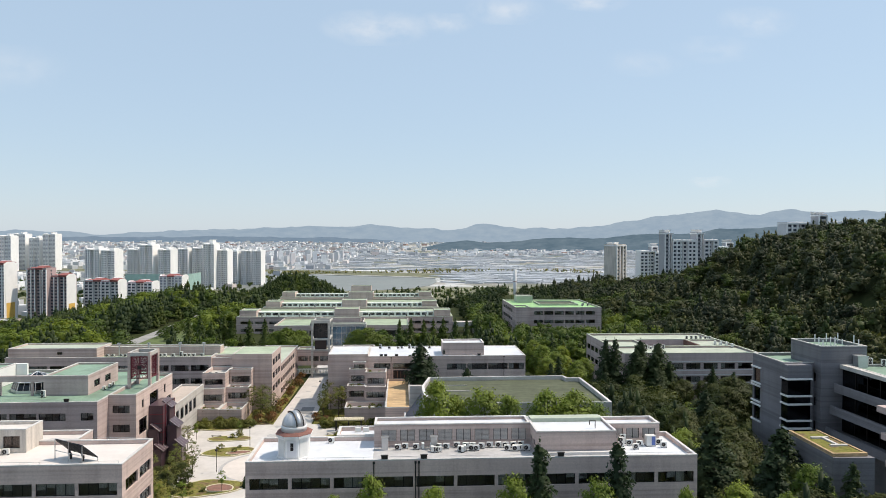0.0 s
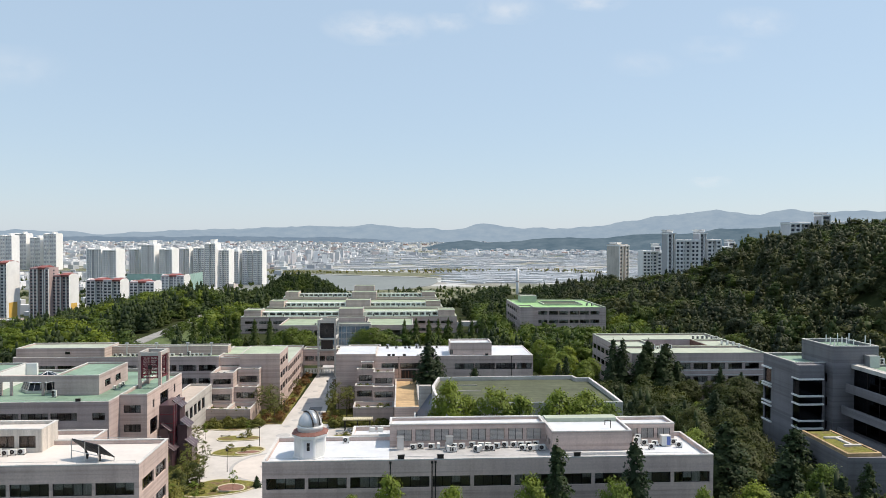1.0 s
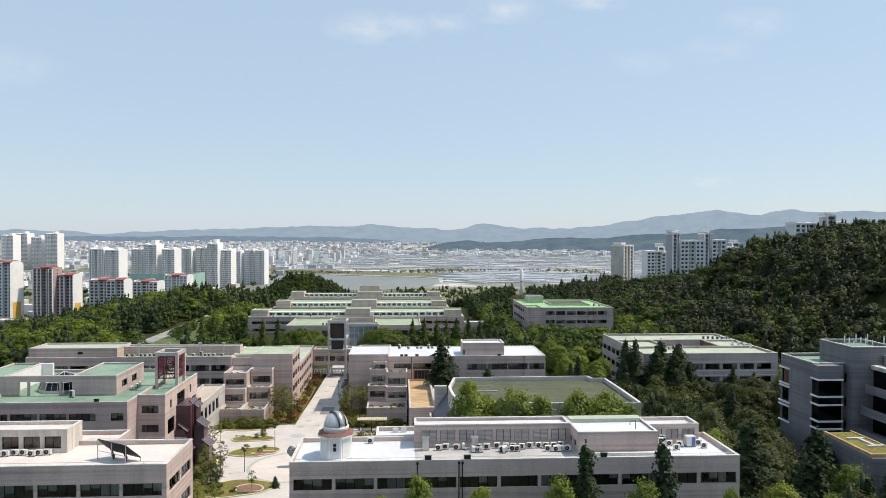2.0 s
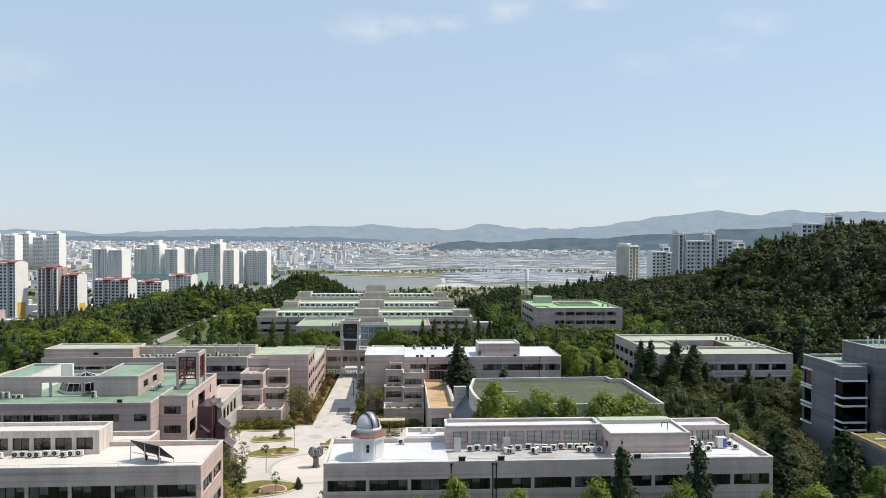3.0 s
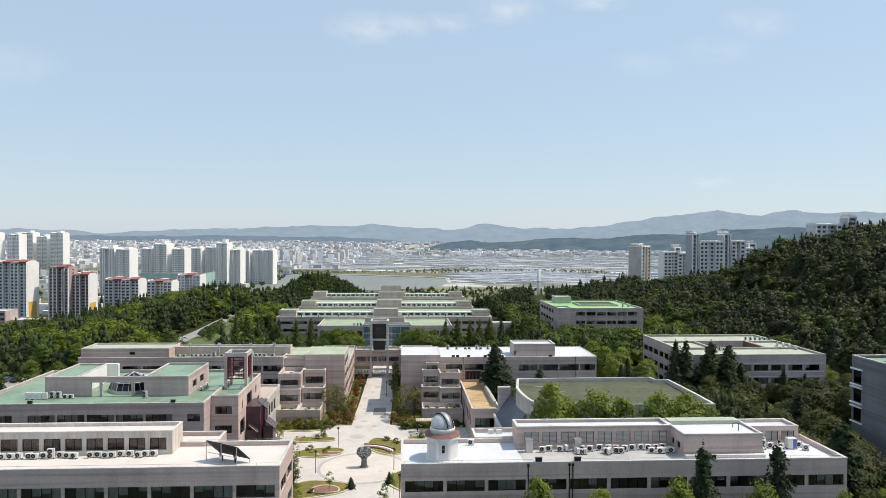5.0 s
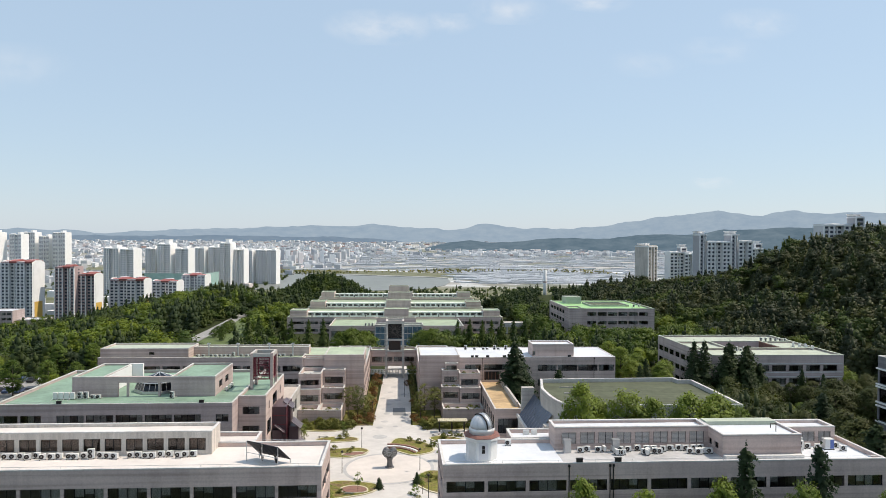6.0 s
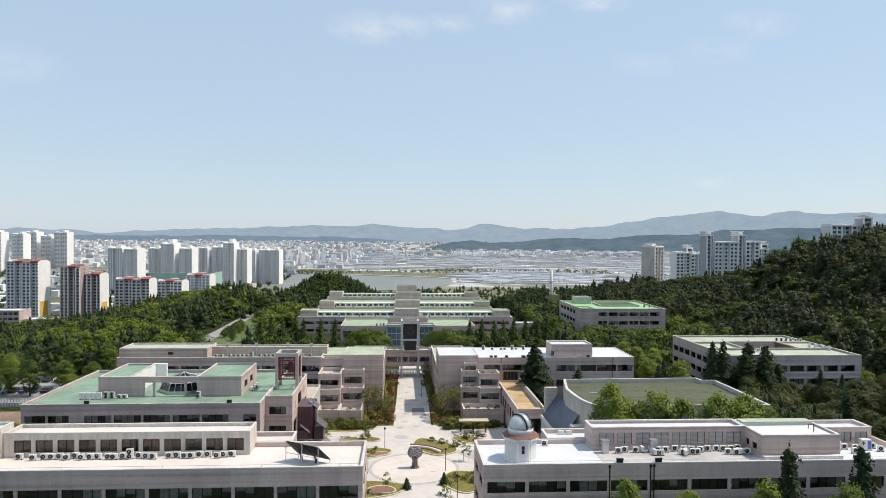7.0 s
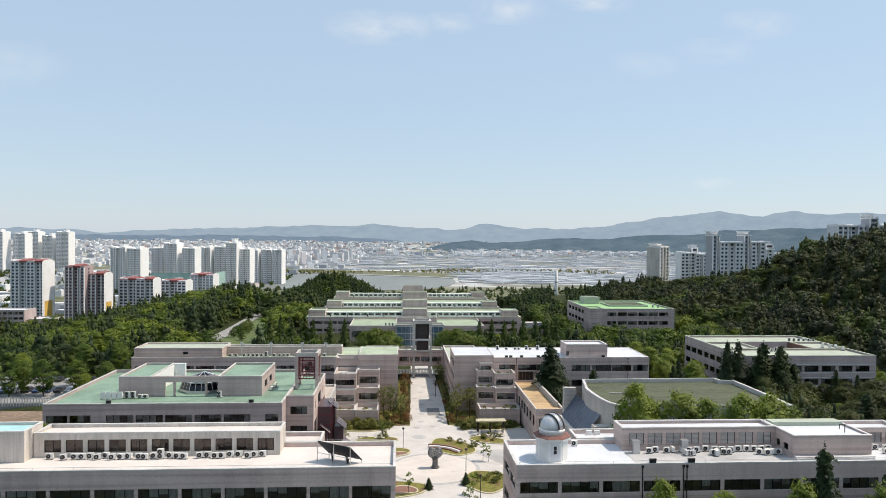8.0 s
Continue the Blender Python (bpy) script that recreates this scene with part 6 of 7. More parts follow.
for i in range(n):
    a, b, c, d = ccw[i], ccw[(i + 1) % n], inner[(i + 1) % n], inner[i]
    wall.face((*a, 0), (*b, 0), (*b, 15.4), (*a, 15.4))
    wall.face((*d, 14), (*c, 14), (*c, 15.4), (*d, 15.4))
    rim.prism([a, b, c, d], 15.38, 15.62)
part("wall", wall, CONCRETE_PALE, theatre)
part("coping", rim, COPING_WHITE, theatre)
part("roof_vent", Mesh().box(9.0, 14.5, 139.8, 140.1, 14.75, 14.95).box(9.2, 14.3, 145.0, 145.2, 14.75, 14.95), CONCRETE_PALE, theatre, "low kerb on the roof")
part("end_wall", Mesh().box(1.9, 4.6, 149.6, 151.0, 0, 13.8), CONCRETE_PALE, theatre)
slope = Mesh()
for i in range(10):
    t0, t1 = i / 10, (i + 0.9) / 10
    slope.face((1.2, 132 + 18 * t0, 7.6), (4.6, 132 + 18 * t0, 12.4), (4.6, 132 + 18 * t1, 12.4), (1.2, 132 + 18 * t1, 7.6))
part("sloping_glazing", slope, surface("slate_blue_sheet", (0.085, 0.105, 0.15), rough=0.35, grain=2.0, spread=0.2, stain=0.25), theatre, "dark blue sloping glazing beside the curved wall")
part("glazing_base", Mesh().box(1.1, 4.4, 131.6, 150, 0, 7.55), CONCRETE_PALE, theatre)
part("slope_kerb", Mesh().box(0.75, 1.15, 131.5, 150, 7.3, 8.0), COPING_WHITE, theatre, "pale kerb along the foot of the slope")
part("buttress", Mesh().box(2.4, 6.0, 128.2, 130.2, 0, 11.2), CONCRETE_PALE, theatre)

# ---- campus: the terraced hall behind ----
hall = thing("terraced_hall", "wide concrete hall rising in three roof terraces", "building")
MX = -26.2
CLERESTORY = surface("pale_green_render", (0.80, 0.82, 0.76), grain=2.0, stain=0.15)
TIERS = ((-79.4, 25.4, 331, 372, 8.0), (-75.0, 20.8, 372, 420, 8.5), (-74.5, 20.0, 420, 448, 9.7))
for i, (x0, x1, y0, y1, z) in enumerate(TIERS):
    holes = [h for k in ((4.6, 1.0) if i == 0 else ()) for h in row(x0 + 2, x1 - 2, 15, 0.8, k, k + 1.3, 4)]
    block(hall, x0, x1, y0, y1, -3, z, CONCRETE, ROOF_SAGE, {"S": holes} if holes else None, coping=ROOF_PALE, rim=0.8)
    clere = [h for a, b in ((x0 + 9.4, MX - 7.2), (MX + 7.4, x1 - 9.4)) for h in row(a, b, 11, 0.9, z + 0.15, z + 1.35, 2)]
    block(hall, x0 + 9, x1 - 9, y0 + 6.0, y0 + 9.0, z - 0.6, z + 1.75, CLERESTORY, ROOF_PALE, {"S": clere}, drop=0.1, coping=CLERESTORY, rim=1.3)
    for s, u0 in ((0, x0 + 1.0), (1, x1 - 9.0)):
        block(hall, u0, u0 + 8, y0 + 2.5, y0 + 13, z - 0.5, z + 2.9, CONCRETE, ROOF_SAGE, drop=0.3, coping=ROOF_PALE)
for x0, x1, y0, y1, z in ((-35.4, -17.9, 301, 306, 11.1), (-32.7, -20.8, 334, 345, 11.5), (-32.5, -19.1, 374, 384, 12.1), (-32.3, -17.3, 418, 428, 12.9), (-32.1, -19.3, 437, 447, 15.3)):
    block(hall, x0, x1, y0, y1, -3, z, CONCRETE_GREY, ROOF_SAGE, drop=0.3, coping=CONCRETE_PALE)
block(hall, -56.4, -35.5, 303, 331, -2, 7.4, CONCRETE, ROOF_SAGE, {"S": row(-55.4, -36.4, 4, 0.6, 2.4, 5.2, 4)}, coping=COPING)
block(hall, -17.8, 3.4, 303, 331, -2, 7.4, CONCRETE, ROOF_SAGE, {"S": row(-17, 2.6, 4, 0.6, 2.4, 5.2, 4)}, coping=COPING)
for i in range(28):
    put_ac(-68 + i * 2.95 + rng_ac.uniform(-0.6, 0.6), (335.0, 376.5, 424.0)[i % 3], (7.6, 8.1, 9.3)[i % 3], True)
for x in (-40.4, -38.8, -37.4):
    put_ac(x, 306, 6.9, True)
# glazed entrance hall in front of it
pav = thing("glass_pavilion", "blue glazed entrance hall with a flat concrete roof", "pavilion")
block(pav, -36.0, -15.2, 293.0, 299.9, -1, 9.2, CONCRETE_PALE, ROOF_PALE, core=False)
part("curtain_wall", Mesh().box(-35.6, -15.6, 292.9, 292.98, 0.2, 8.5), surface("blue_curtain_glass", (0.12, 0.19, 0.25), rough=0.12, grain=0.4, spread=0.35, stain=0.3, relief=0.0, streak=(0.5, 0.5, 0.3), specular=0.8), pav, "blue-grey glass curtain wall")
for z in (0.2, 2.8, 5.4, 8.3):
    part("transom", Mesh().box(-35.7, -15.5, 292.78, 292.88, z, z + 0.2), COPING, pav)
for i in range(11):
    part("mullion", Mesh().box(-35.65 + i * 1.99, -35.53 + i * 1.99, 292.8, 292.89, 0.2, 8.5), COPING, pav)
link = thing("link_corridor", "raised corridor on columns beside the terraced hall", "corridor")
part("deck", Mesh().box(25.4, 48, 328, 333, 3.4, 5.6), CONCRETE_PALE, link)
for i in range(6):
    part("column", Mesh().box(27 + i * 4, 27.6 + i * 4, 328.4, 329, -1, 3.4), CONCRETE_PALE, link)

# ---- campus: library-like block and the court block to the east ----
def office(name, label, x0, x1, y0, y1, z0, z1, roof, rows_s, rows_w, wall=CONCRETE_GREY):
    ob = thing(name, label, "building")
    block(ob, x0, x1, y0, y1, z0, z1, wall, roof, {"S": rows_s, "W": rows_w}, coping=ROOF_PALE if roof is not ROOF_WHITE else COPING_WHITE, rim=0.5)
    return ob


far_block = office("laboratory_block", "three-storey concrete block with a bright green roof", 52.6, 92.6, 307, 348, 0, 14.7, ROOF_BRIGHT,
                   [h for z in (11.4, 7.4, 3.4) for h in row(61, 89.5, 6, 0.7, z, z + 1.7, 3)], [h for z in (11.4, 7.4, 3.4) for h in row(310, 345, 6, 1.2, z, z + 1.7, 3)])
block(far_block, 52.4, 59.0, 306.0, 316, 0, 14.9, CONCRETE_GREY, ROOF_BRIGHT, drop=0.4, coping=ROOF_PALE)
block(far_block, 58, 66, 336, 344, 14.0, 17.4, ROOF_PALE, ROOF_PALE, drop=0.2)
part("skylight_pit", Mesh().box(67, 85, 322, 336, 14.2, 14.6), ROOF_MOSS, far_block, "dark sunken roof field")
part("pit_rim", Mesh().box(66.5, 85.5, 321.5, 322, 14.2, 15).box(66.5, 85.5, 336, 336.5, 14.2, 15).box(66.5, 67, 322, 336, 14.2, 15).box(85, 85.5, 322, 336, 14.2, 15), ROOF_PALE, far_block)
for i in range(4):
    put_ac(86.5 + i * 1.3, 318 + (i % 2) * 3, 14.2, True)

chimney = thing("chimney", "tall white chimney with a dark band", "chimney", 90.8, 535, -3.2)
part("shaft", Mesh().lathe([(1.35, -4), (1.3, 10), (1.25, 24.6), (1.05, 24.7)], sides=24), WHITE_PAINT, chimney, smooth=True)
part("band", Mesh().lathe([(1.30, 14.5), (1.36, 14.6), (1.36, 15.6), (1.25, 15.7)], sides=24), CONCRETE_GREY, chimney)

court = thing("court_block", "two-storey concrete block round an inner court", "building")
CX0, CX1, CY0, CY1, CZ = 64.2, 104.0, 190.0, 230.0, 13.6
sw = [h for z in (9.0, 5.2, 1.4) for h in row(67.0, 102.0, 7, 0.9, z, z + 1.7, 3)]
for z in (8.55, 11.0, 4.75, 7.2):
    part("band", Mesh().box(CX0 + 3, CX1 - 0.4, CY0 - 0.07, CY0 - 0.003, z, z + 0.28), COPING_WHITE, court, "pale sill band")
block(court, CX0, CX1, CY0, 203.0, 0, CZ, CONCRETE_GREY, ROOF_PALE, {"S": sw, "W": [h for z in (9.0, 5.2, 1.4) for h in row(191.2, 202.4, 3, 0.9, z, z + 1.7, 2)]}, coping=ROOF_PALE, rim=0.5)
block(court, CX0, 76.0, 203.0, 216.0, 0, CZ, CONCRETE_GREY, ROOF_PALE, {"W": [h for z in (9.0, 5.2, 1.4) for h in row(203.6, 215.4, 3, 0.9, z, z + 1.7, 2)]}, coping=ROOF_PALE, rim=0.5)
block(court, 93.0, CX1, 203.0, 216.0, 0, CZ, CONCRETE_GREY, ROOF_PALE, {"W": row(204, 215, 3, 0.8, 9.0, 10.6, 3)}, coping=ROOF_PALE, rim=0.5)
block(court, CX0, CX1, 216.0, CY1, 0, CZ, CONCRETE_GREY, ROOF_PALE, {"S": row(77, 92, 5, 0.6, 9.6, 11.2, 2), "W": [h for z in (9.0, 5.2, 1.4) for h in row(216.6, 229.2, 3, 0.9, z, z + 1.7, 2)]}, coping=ROOF_PALE, rim=0.5)
part("court_wall", Mesh().box(92.6, 93, 203, 216, 9, CZ), BRICK_RED, court)
for i in range(6):
    put_ac(95.0 + i * 1.4, 219.0 - i * 0.4, 13.1, True)
    put_ac(99.5 + (i % 3) * 1.3, 208.0 - i * 1.2, 13.1, True, 90)
for i in range(5):
    put_ac(74.5 + i * 1.3, 200.5, 13.1, i % 2 == 0)

# ---- campus: the glazed block at the right ----
glazed = thing("glazed_block", "grey panelled block with dark ribbon glazing and balconies", "building")
GZ = 24.0
ribbon = [(121.2, 129.6, z, z + 2.5, 3) for z in (20.0, 16.0, 12.0)]
block(glazed, 70.2, 80.0, 119.6, 130.4, 0, GZ, CONCRETE_DARK, ROOF_GREEN, {"W": [(127.6, 130.0, z, z + 2.8, 1) for z in (18.6, 15.0, 11.2)]}, coping=COPING, glass=GLASS_DARK)
block(glazed, 76.0, 84.6, 117.4, 127.0, 0, 27.3, CONCRETE_DARK, ROOF_GREEN, {"W": [(119.0, 119.6, z, z + 1.6, 1) for z in (20.6, 16.2, 11.8)]}, drop=0.6, coping=COPING)
for i, z in enumerate((21.2, 18.1, 16.6, 13.6, 12.2, 9.6)):
    part("band", Mesh().box(69.9, 74.6, 117.7, 120.2, z, z + 0.3), WHITE_PAINT, glazed, "white metal band")
part("corner_glazing", Mesh().box(70.1, 74.4, 118.0, 120.0, 9.6, 21.4), GLASS_DARK, glazed, "dark wrap-round corner glazing")
part("corner_core", Mesh().box(70.4, 74.2, 118.3, 120.0, 9.0, 21.4), DARK_ROOM, glazed)
part("corner_head", Mesh().box(70.0, 74.6, 117.9, 120.0, 21.5, 23.9).box(70.0, 74.6, 117.9, 120.0, 0, 9.6), CONCRETE_DARK, glazed)
for z in (21.4, 18.3, 17.8, 14.7, 14.0, 10.9):
    part("band", Mesh().box(69.9, 70.19, 127.2, 130.6, z, z + 0.28), WHITE_PAINT, glazed, "white metal band")
# receding balconied side
for i, (z, y_in) in enumerate(((19.9, 116.2), (15.9, 116.6), (11.9, 117.0))):
    part("balcony", Mesh().box(77.6 - i * 0.5, 80.6, 60, y_in, z - 0.5, z - 0.2).box(77.6 - i * 0.5, 77.9 - i * 0.5, 60, y_in, z - 0.2, z + 1.0), CONCRETE_DARK, glazed, "concrete balcony front")
    part("glazing", Mesh().box(80.0, 80.1, 60, 117.3, z + 0.1, z + 3.4), GLASS_DARK, glazed, "dark glazed balcony wall")
    for j in range(18):
        part("mullion", Mesh().box(79.9, 80.0, 61 + j * 3.1, 61.12 + j * 3.1, z + 0.1, z + 3.4), DARK_FRAME, glazed)
block(glazed, 80.4, 96, 60, 117.3, 0, 24.0, DARK_ROOM, ROOF_GREEN, drop=0.3, coping=COPING)
part("floor_edge", Mesh().box(79.4, 80.4, 60, 117.3, 23.4, 24.1), COPING, glazed)
for i in range(3):
    part("cross_bay", Mesh().box(74.5 - i * 0.0, 78.6, 94 - i, 101 - i, 19.8 - 4 * i, 20.8 - 4 * i), CONCRETE_GREY, glazed)
rngm = random.Random(5)
for i in range(11):
    x, y = 76.6 + i * 0.75, 117.9 + (i % 3) * 2.4
    mast = thing("antenna", "slim white antenna on the stair head", "antenna", x, y, 26.7, group="roof antennas")
    hgt = rngm.uniform(0.8, 2.4)
    part("pole", Mesh().tube((0, 0, 0), (0, 0, hgt), 0.05, 0.05, 6), STEEL, mast)
    part("aerial", Mesh().box(-0.08, 0.08, -0.05, 0.05, hgt * 0.35, hgt), WHITE_PAINT, mast)
for x, y in ((85.6, 117.9), (87.2, 116.6), (88.5, 115.5), (90, 114)):
    put_ac(x, y, 23.75, True, 0)
dish_box = thing("vent_box", "white roof fan housing beside the stair head", "vent", 82.6, 116.4, 23.75)
part("casing", Mesh().box(-0.9, 0.9, -0.8, 0.7, 0, 2.0).box(-1.0, 1.0, -0.9, 0.8, 2.0, 2.12), STEEL, dish_box)
# roof garden in front of it
annex = thing("garden_annex", "low concrete annex with a planted roof and orange edging", "annex")
# Tree shade on these walls is put into the colour by darker concrete.
m = Mesh().prism([(63.4, 106.6), (62.9, 94.0), (68.9, 93.6), (68.9, 106.6)], 0, 15.0)
part("wall", m, CONCRETE_DARK, annex)
part("bed", Mesh().prism([(63.9, 106.0), (63.5, 94.8), (68.0, 94.8), (68.0, 106.0)], 15.0, 15.35), GRASS, annex, "grassy roof bed")
part("edging", Mesh().prism([(63.45, 106.3), (63.0, 94.3), (63.4, 94.3), (63.85, 106.3)], 15.0, 15.5).box(63.45, 68.3, 94.3, 94.7, 15.0, 15.5).box(68.05, 68.35, 94.75, 106.3, 15.0, 15.5), ORANGE_DECK, annex)
part("path", Mesh().box(64.6, 67.4, 101.9, 102.4, 15.352, 15.6).box(65.2, 67.8, 98.0, 98.5, 15.352, 15.6).box(66.2, 66.7, 98.5, 101.9, 15.352, 15.6), PAVING, annex)


# ---- courts, beds and paths ----
plaza = Mesh().prism([(-50.8, 100), (-20.0, 100), (-20.0, 107), (1.0, 107), (1.0, 166), (-22.4, 170), (-22.0, 196), (-23.4, 300), (-29.4, 300), (-31.2, 196), (-32.0, 172), (-50.6, 166)], -0.3, 0.06)
solid("pavement", plaza, PAVING, "pale stone paving of the campus court", "pavement", kind="structure")
solid("pavement", Mesh().prism([(-35.2, 60), (-19.7, 60), (-19.7, 100), (-35.2, 100)], -0.3, 0.05), PAVING, "pale stone paving between two blocks", "pavement", kind="structure")


def disc(name, label, cx, cy, r0, r1, z, material, squash=1.0, a0=0.0, a1=360.0):
    m, k = Mesh(), 48
    for i in range(k):
        s, t = radians(a0 + (a1 - a0) * i / k), radians(a0 + (a1 - a0) * (i + 1) / k)
        m.prism([(cx + r0 * math.cos(s), cy + r0 * squash * math.sin(s)), (cx + r1 * math.cos(s), cy + r1 * squash * math.sin(s)), (cx + r1 * math.cos(t), cy + r1 * squash * math.sin(t)), (cx + r0 * math.cos(t), cy + r0 * squash * math.sin(t))], z - 0.05, z)
    return solid(name, m, material, label, "paving", kind="structure")


disc("trim", "pinkish pale paving disc under the sculpture", -27.4, 138.9, 0.0, 8.55, 0.07, PAVING_PINK)
disc("trim", "grey paving ring round the sculpture", -27.4, 138.9, 8.6, 9.3, 0.075, PAVING_GREY)
for gx, gy, gr in ((-29.0, 173.5, 0.9), (-28.6, 181.0, 0.9), (-24.2, 179.0, 0.8), (-28.2, 191.0, 0.9), (-24.0, 203.0, 0.9), (-28.0, 206.0, 0.8), (-26.2, 169.0, 0.7), (-30.2, 168.0, 0.9), (-25.6, 196.0, 0.9), (-27.0, 213.0, 1.0), (-30.0, 198.5, 0.8), (-29.6, 186.0, 0.6)):
    disc("trim", "grey tree grate in the paved path", gx, gy, 0.0, gr, 0.075, PAVING_GREY)
# Dark grey rectangle laid just above the pale path.
solid("trim", Mesh().box(-27.0, -23.6, 179.4, 187.0, 0.0, 0.078), PATH_DARK, "dark grey rectangle on the paved path", "paving", kind="structure")
solid("trim", Mesh().prism([(-19.0, 150.0), (-12.0, 139.0), (-6.0, 139.0), (-6.0, 150.5)], 0.0, 0.08), PAVING_GREY, "grey paved ramp beside the court", "paving", kind="structure")
disc("trim", "grey paving disc in the path", -29.8, 160.4, 0.0, 1.7, 0.075, PAVING_GREY)


def bed(cx, cy, rx, ry, turn=0.0, cover=GRASS, label="kidney-shaped lawn bed with a pale kerb", tall=0.2):
    ob = thing("planting_bed", label, "planting bed", cx, cy, 0.05, turn, "beds of the court")
    k = 28
    out = [(rx * math.cos(2 * math.pi * i / k) * (1 + 0.12 * math.sin(4 * math.pi * i / k + cx)), ry * math.sin(2 * math.pi * i / k) * (1 + 0.1 * math.cos(6 * math.pi * i / k + cy))) for i in range(k)]
    mid = [(x * (1 - 0.3 / rx), y * (1 - 0.3 / ry)) for x, y in out]
    kerb = Mesh()
    kerb.v += [(*p, z) for ring, z in ((out, 0), (out, tall), (mid, tall), (mid, 0)) for p in ring]
    kerb.f += [(r * k + i, r * k + (i + 1) % k, (r + 1) * k + (i + 1) % k, (r + 1) * k + i) for r in range(3) for i in range(k)]
    part("kerb", kerb, KERB, ob)
    part("lawn" if cover is GRASS else "soil", Mesh().prism(mid, 0, tall - 0.04), cover, ob)
    return ob


for cx, cy, rx, ry, turn in ((-22.6, 152.2, 4.2, 6.6, 24), (-37.4, 148.6, 5.4, 3.3, 8), (-39.6, 158.2, 5.6, 2.2, 4), (-13.6, 157.0, 5.4, 2.4, -28), (-36.0, 127.0, 6.4, 4.4, 15), (-17.6, 131.0, 4.4, 6.0, 0), (-43.5, 167.4, 6.5, 2.6, 0), (-11.5, 167.6, 6.5, 2.4, 0),
                             (-46.6, 140, 3.8, 7.0, 0), (-22.2, 113, 2.2, 5.0, 0), (-37, 112.0, 2.4, 6.0, 0), (-46.6, 110.0, 5.0, 7.0, 0), (-10.0, 118.0, 6.0, 6.5, 0)):
    bed(cx, cy, rx, ry, turn)
bed(-35.0, 147.6, 2.6, 1.3, 14, BRICK_RED, "red-soil bed with a pale kerb", 0.26)
bed(-33.6, 126.8, 2.9, 2.0, 0, BRICK_RED, "red-soil bed with a pale kerb", 0.26)
# planted strips along the path
for x0, x1, y0, y1 in ((-39.6, -31.8, 170, 184.9), (-34.7, -31.8, 185, 222), (-21.9, -14.4, 170, 184.1), (-21.9, -20.5, 184.3, 222)):
    solid("lawn", Mesh().box(x0, x1, y0, y1, -0.1, 0.16), GRASS, "planted strip of grass and soil beside the path", "lawn", kind="structure")


def heart_sculpture(x, y):
    ob = thing("sculpture", "dark bronze sculpture of a pierced heart on a stem", "sculpture", x, y, 0.06)
    m = Mesh().lathe([(0.75, 0), (0.75, 0.12), (0.5, 0.2), (0.42, 1.4), (0.6, 1.9)], sides=16)
    k = len(m.v)
    for s in (-1, 1):
        for i in range(11):
            for j in range(16):
                a, b = math.pi * (i + 0.0) / 10, 2 * math.pi * j / 16
                r = 1.0 * (1 + 0.10 * math.sin(5 * b) * math.sin(3 * a))
                m.v.append((s * 0.5 + r * math.sin(a) * math.cos(b) * 0.72, r * math.sin(a) * math.sin(b) * 0.6, 2.75 + 1.0 * math.cos(a) + s * s * 0.1 - 0.35 * abs(math.sin(a) * math.cos(b)) * (1 if (s * math.cos(b)) < 0 else 0)))
        for i in range(10):
            for j in range(16):
                p, q = k + i * 16 + j, k + i * 16 + (j + 1) % 16
                m.f.append((p, q, q + 16, p + 16))
        k = len(m.v)
    part("body", m, surface("mottled_bronze", (0.15, 0.15, 0.155), rough=0.45, metal=0.4, grain=3.5, spread=0.6, stain=0.3), ob)
    for s in (-1, 1):
        for i in range(16):
            a, d = i * 2.4, 0.17 * math.sqrt(i + 0.5)
            p = Vector((s * 0.46 + d * math.cos(a) * 0.86, -0.60 + 0.5 * d * d, 2.72 + d * math.sin(a) * 1.15))
            part("boss", Mesh().tube(p, p + Vector((0, -0.09, 0)), 0.11, 0.08, 8), STEEL, ob, "pale polished boss")
    return ob


heart = heart_sculpture(-27.2, 139.2)
heart.matrix_world = heart.matrix_world @ Matrix.Diagonal((1.25, 1.25, 1.08, 1))


def cone_topiary(x, y, s):
    ob = thing("topiary", "dark clipped cone shrub on the court", "shrub", x, y, 0.05, group="clipped shrubs")
    rng = np.random.default_rng(int(abs(x) * 10))
    c = spire_crown(rng, 2.6 * s, 1.35 * s, 2600, 0.10, 0.06, 18, 12)
    part("foliage", bulk("foliage", c[0], c[1], LEAF_DARK, c[2]), None, ob)
    part("core", Mesh().lathe([(0.8 * s, 0.25 * s), (0.85 * s, 0.4 * s), (0.5 * s, 1.2 * s), (0.2 * s, 1.9 * s), (0.04, 2.2 * s)], sides=14), LEAF_DARK, ob, "dense dark inner foliage", True)
    part("trunk", Mesh().tube((0, 0, 0), (0, 0, 1.0), 0.12, 0.08), BARK, ob)


cone_topiary(-29.0, 127.4, 0.82)
cone_topiary(-21.9, 129.4, 0.9)


def bench(x, y, turn):
    ob = thing("bench", "pale stone bench in the court", "bench", x, y, 0.06, turn, "benches of the court")
    part("seat", Mesh().box(-1.2, 1.2, -0.28, 0.28, 0.4, 0.5), CONCRETE_PALE, ob)
    for s in (-0.85, 0.85):
        part("leg", Mesh().box(s - 0.14, s + 0.14, -0.22, 0.22, 0, 0.4), CONCRETE_PALE, ob)


for x, y, t in ((-43, 160, 0), (-39, 158.6, 0), (-13.8, 163.5, 5), (-10.5, 163.8, 0), (-16.5, 161, 30), (-44, 168, 0)):
    bench(x, y, t)

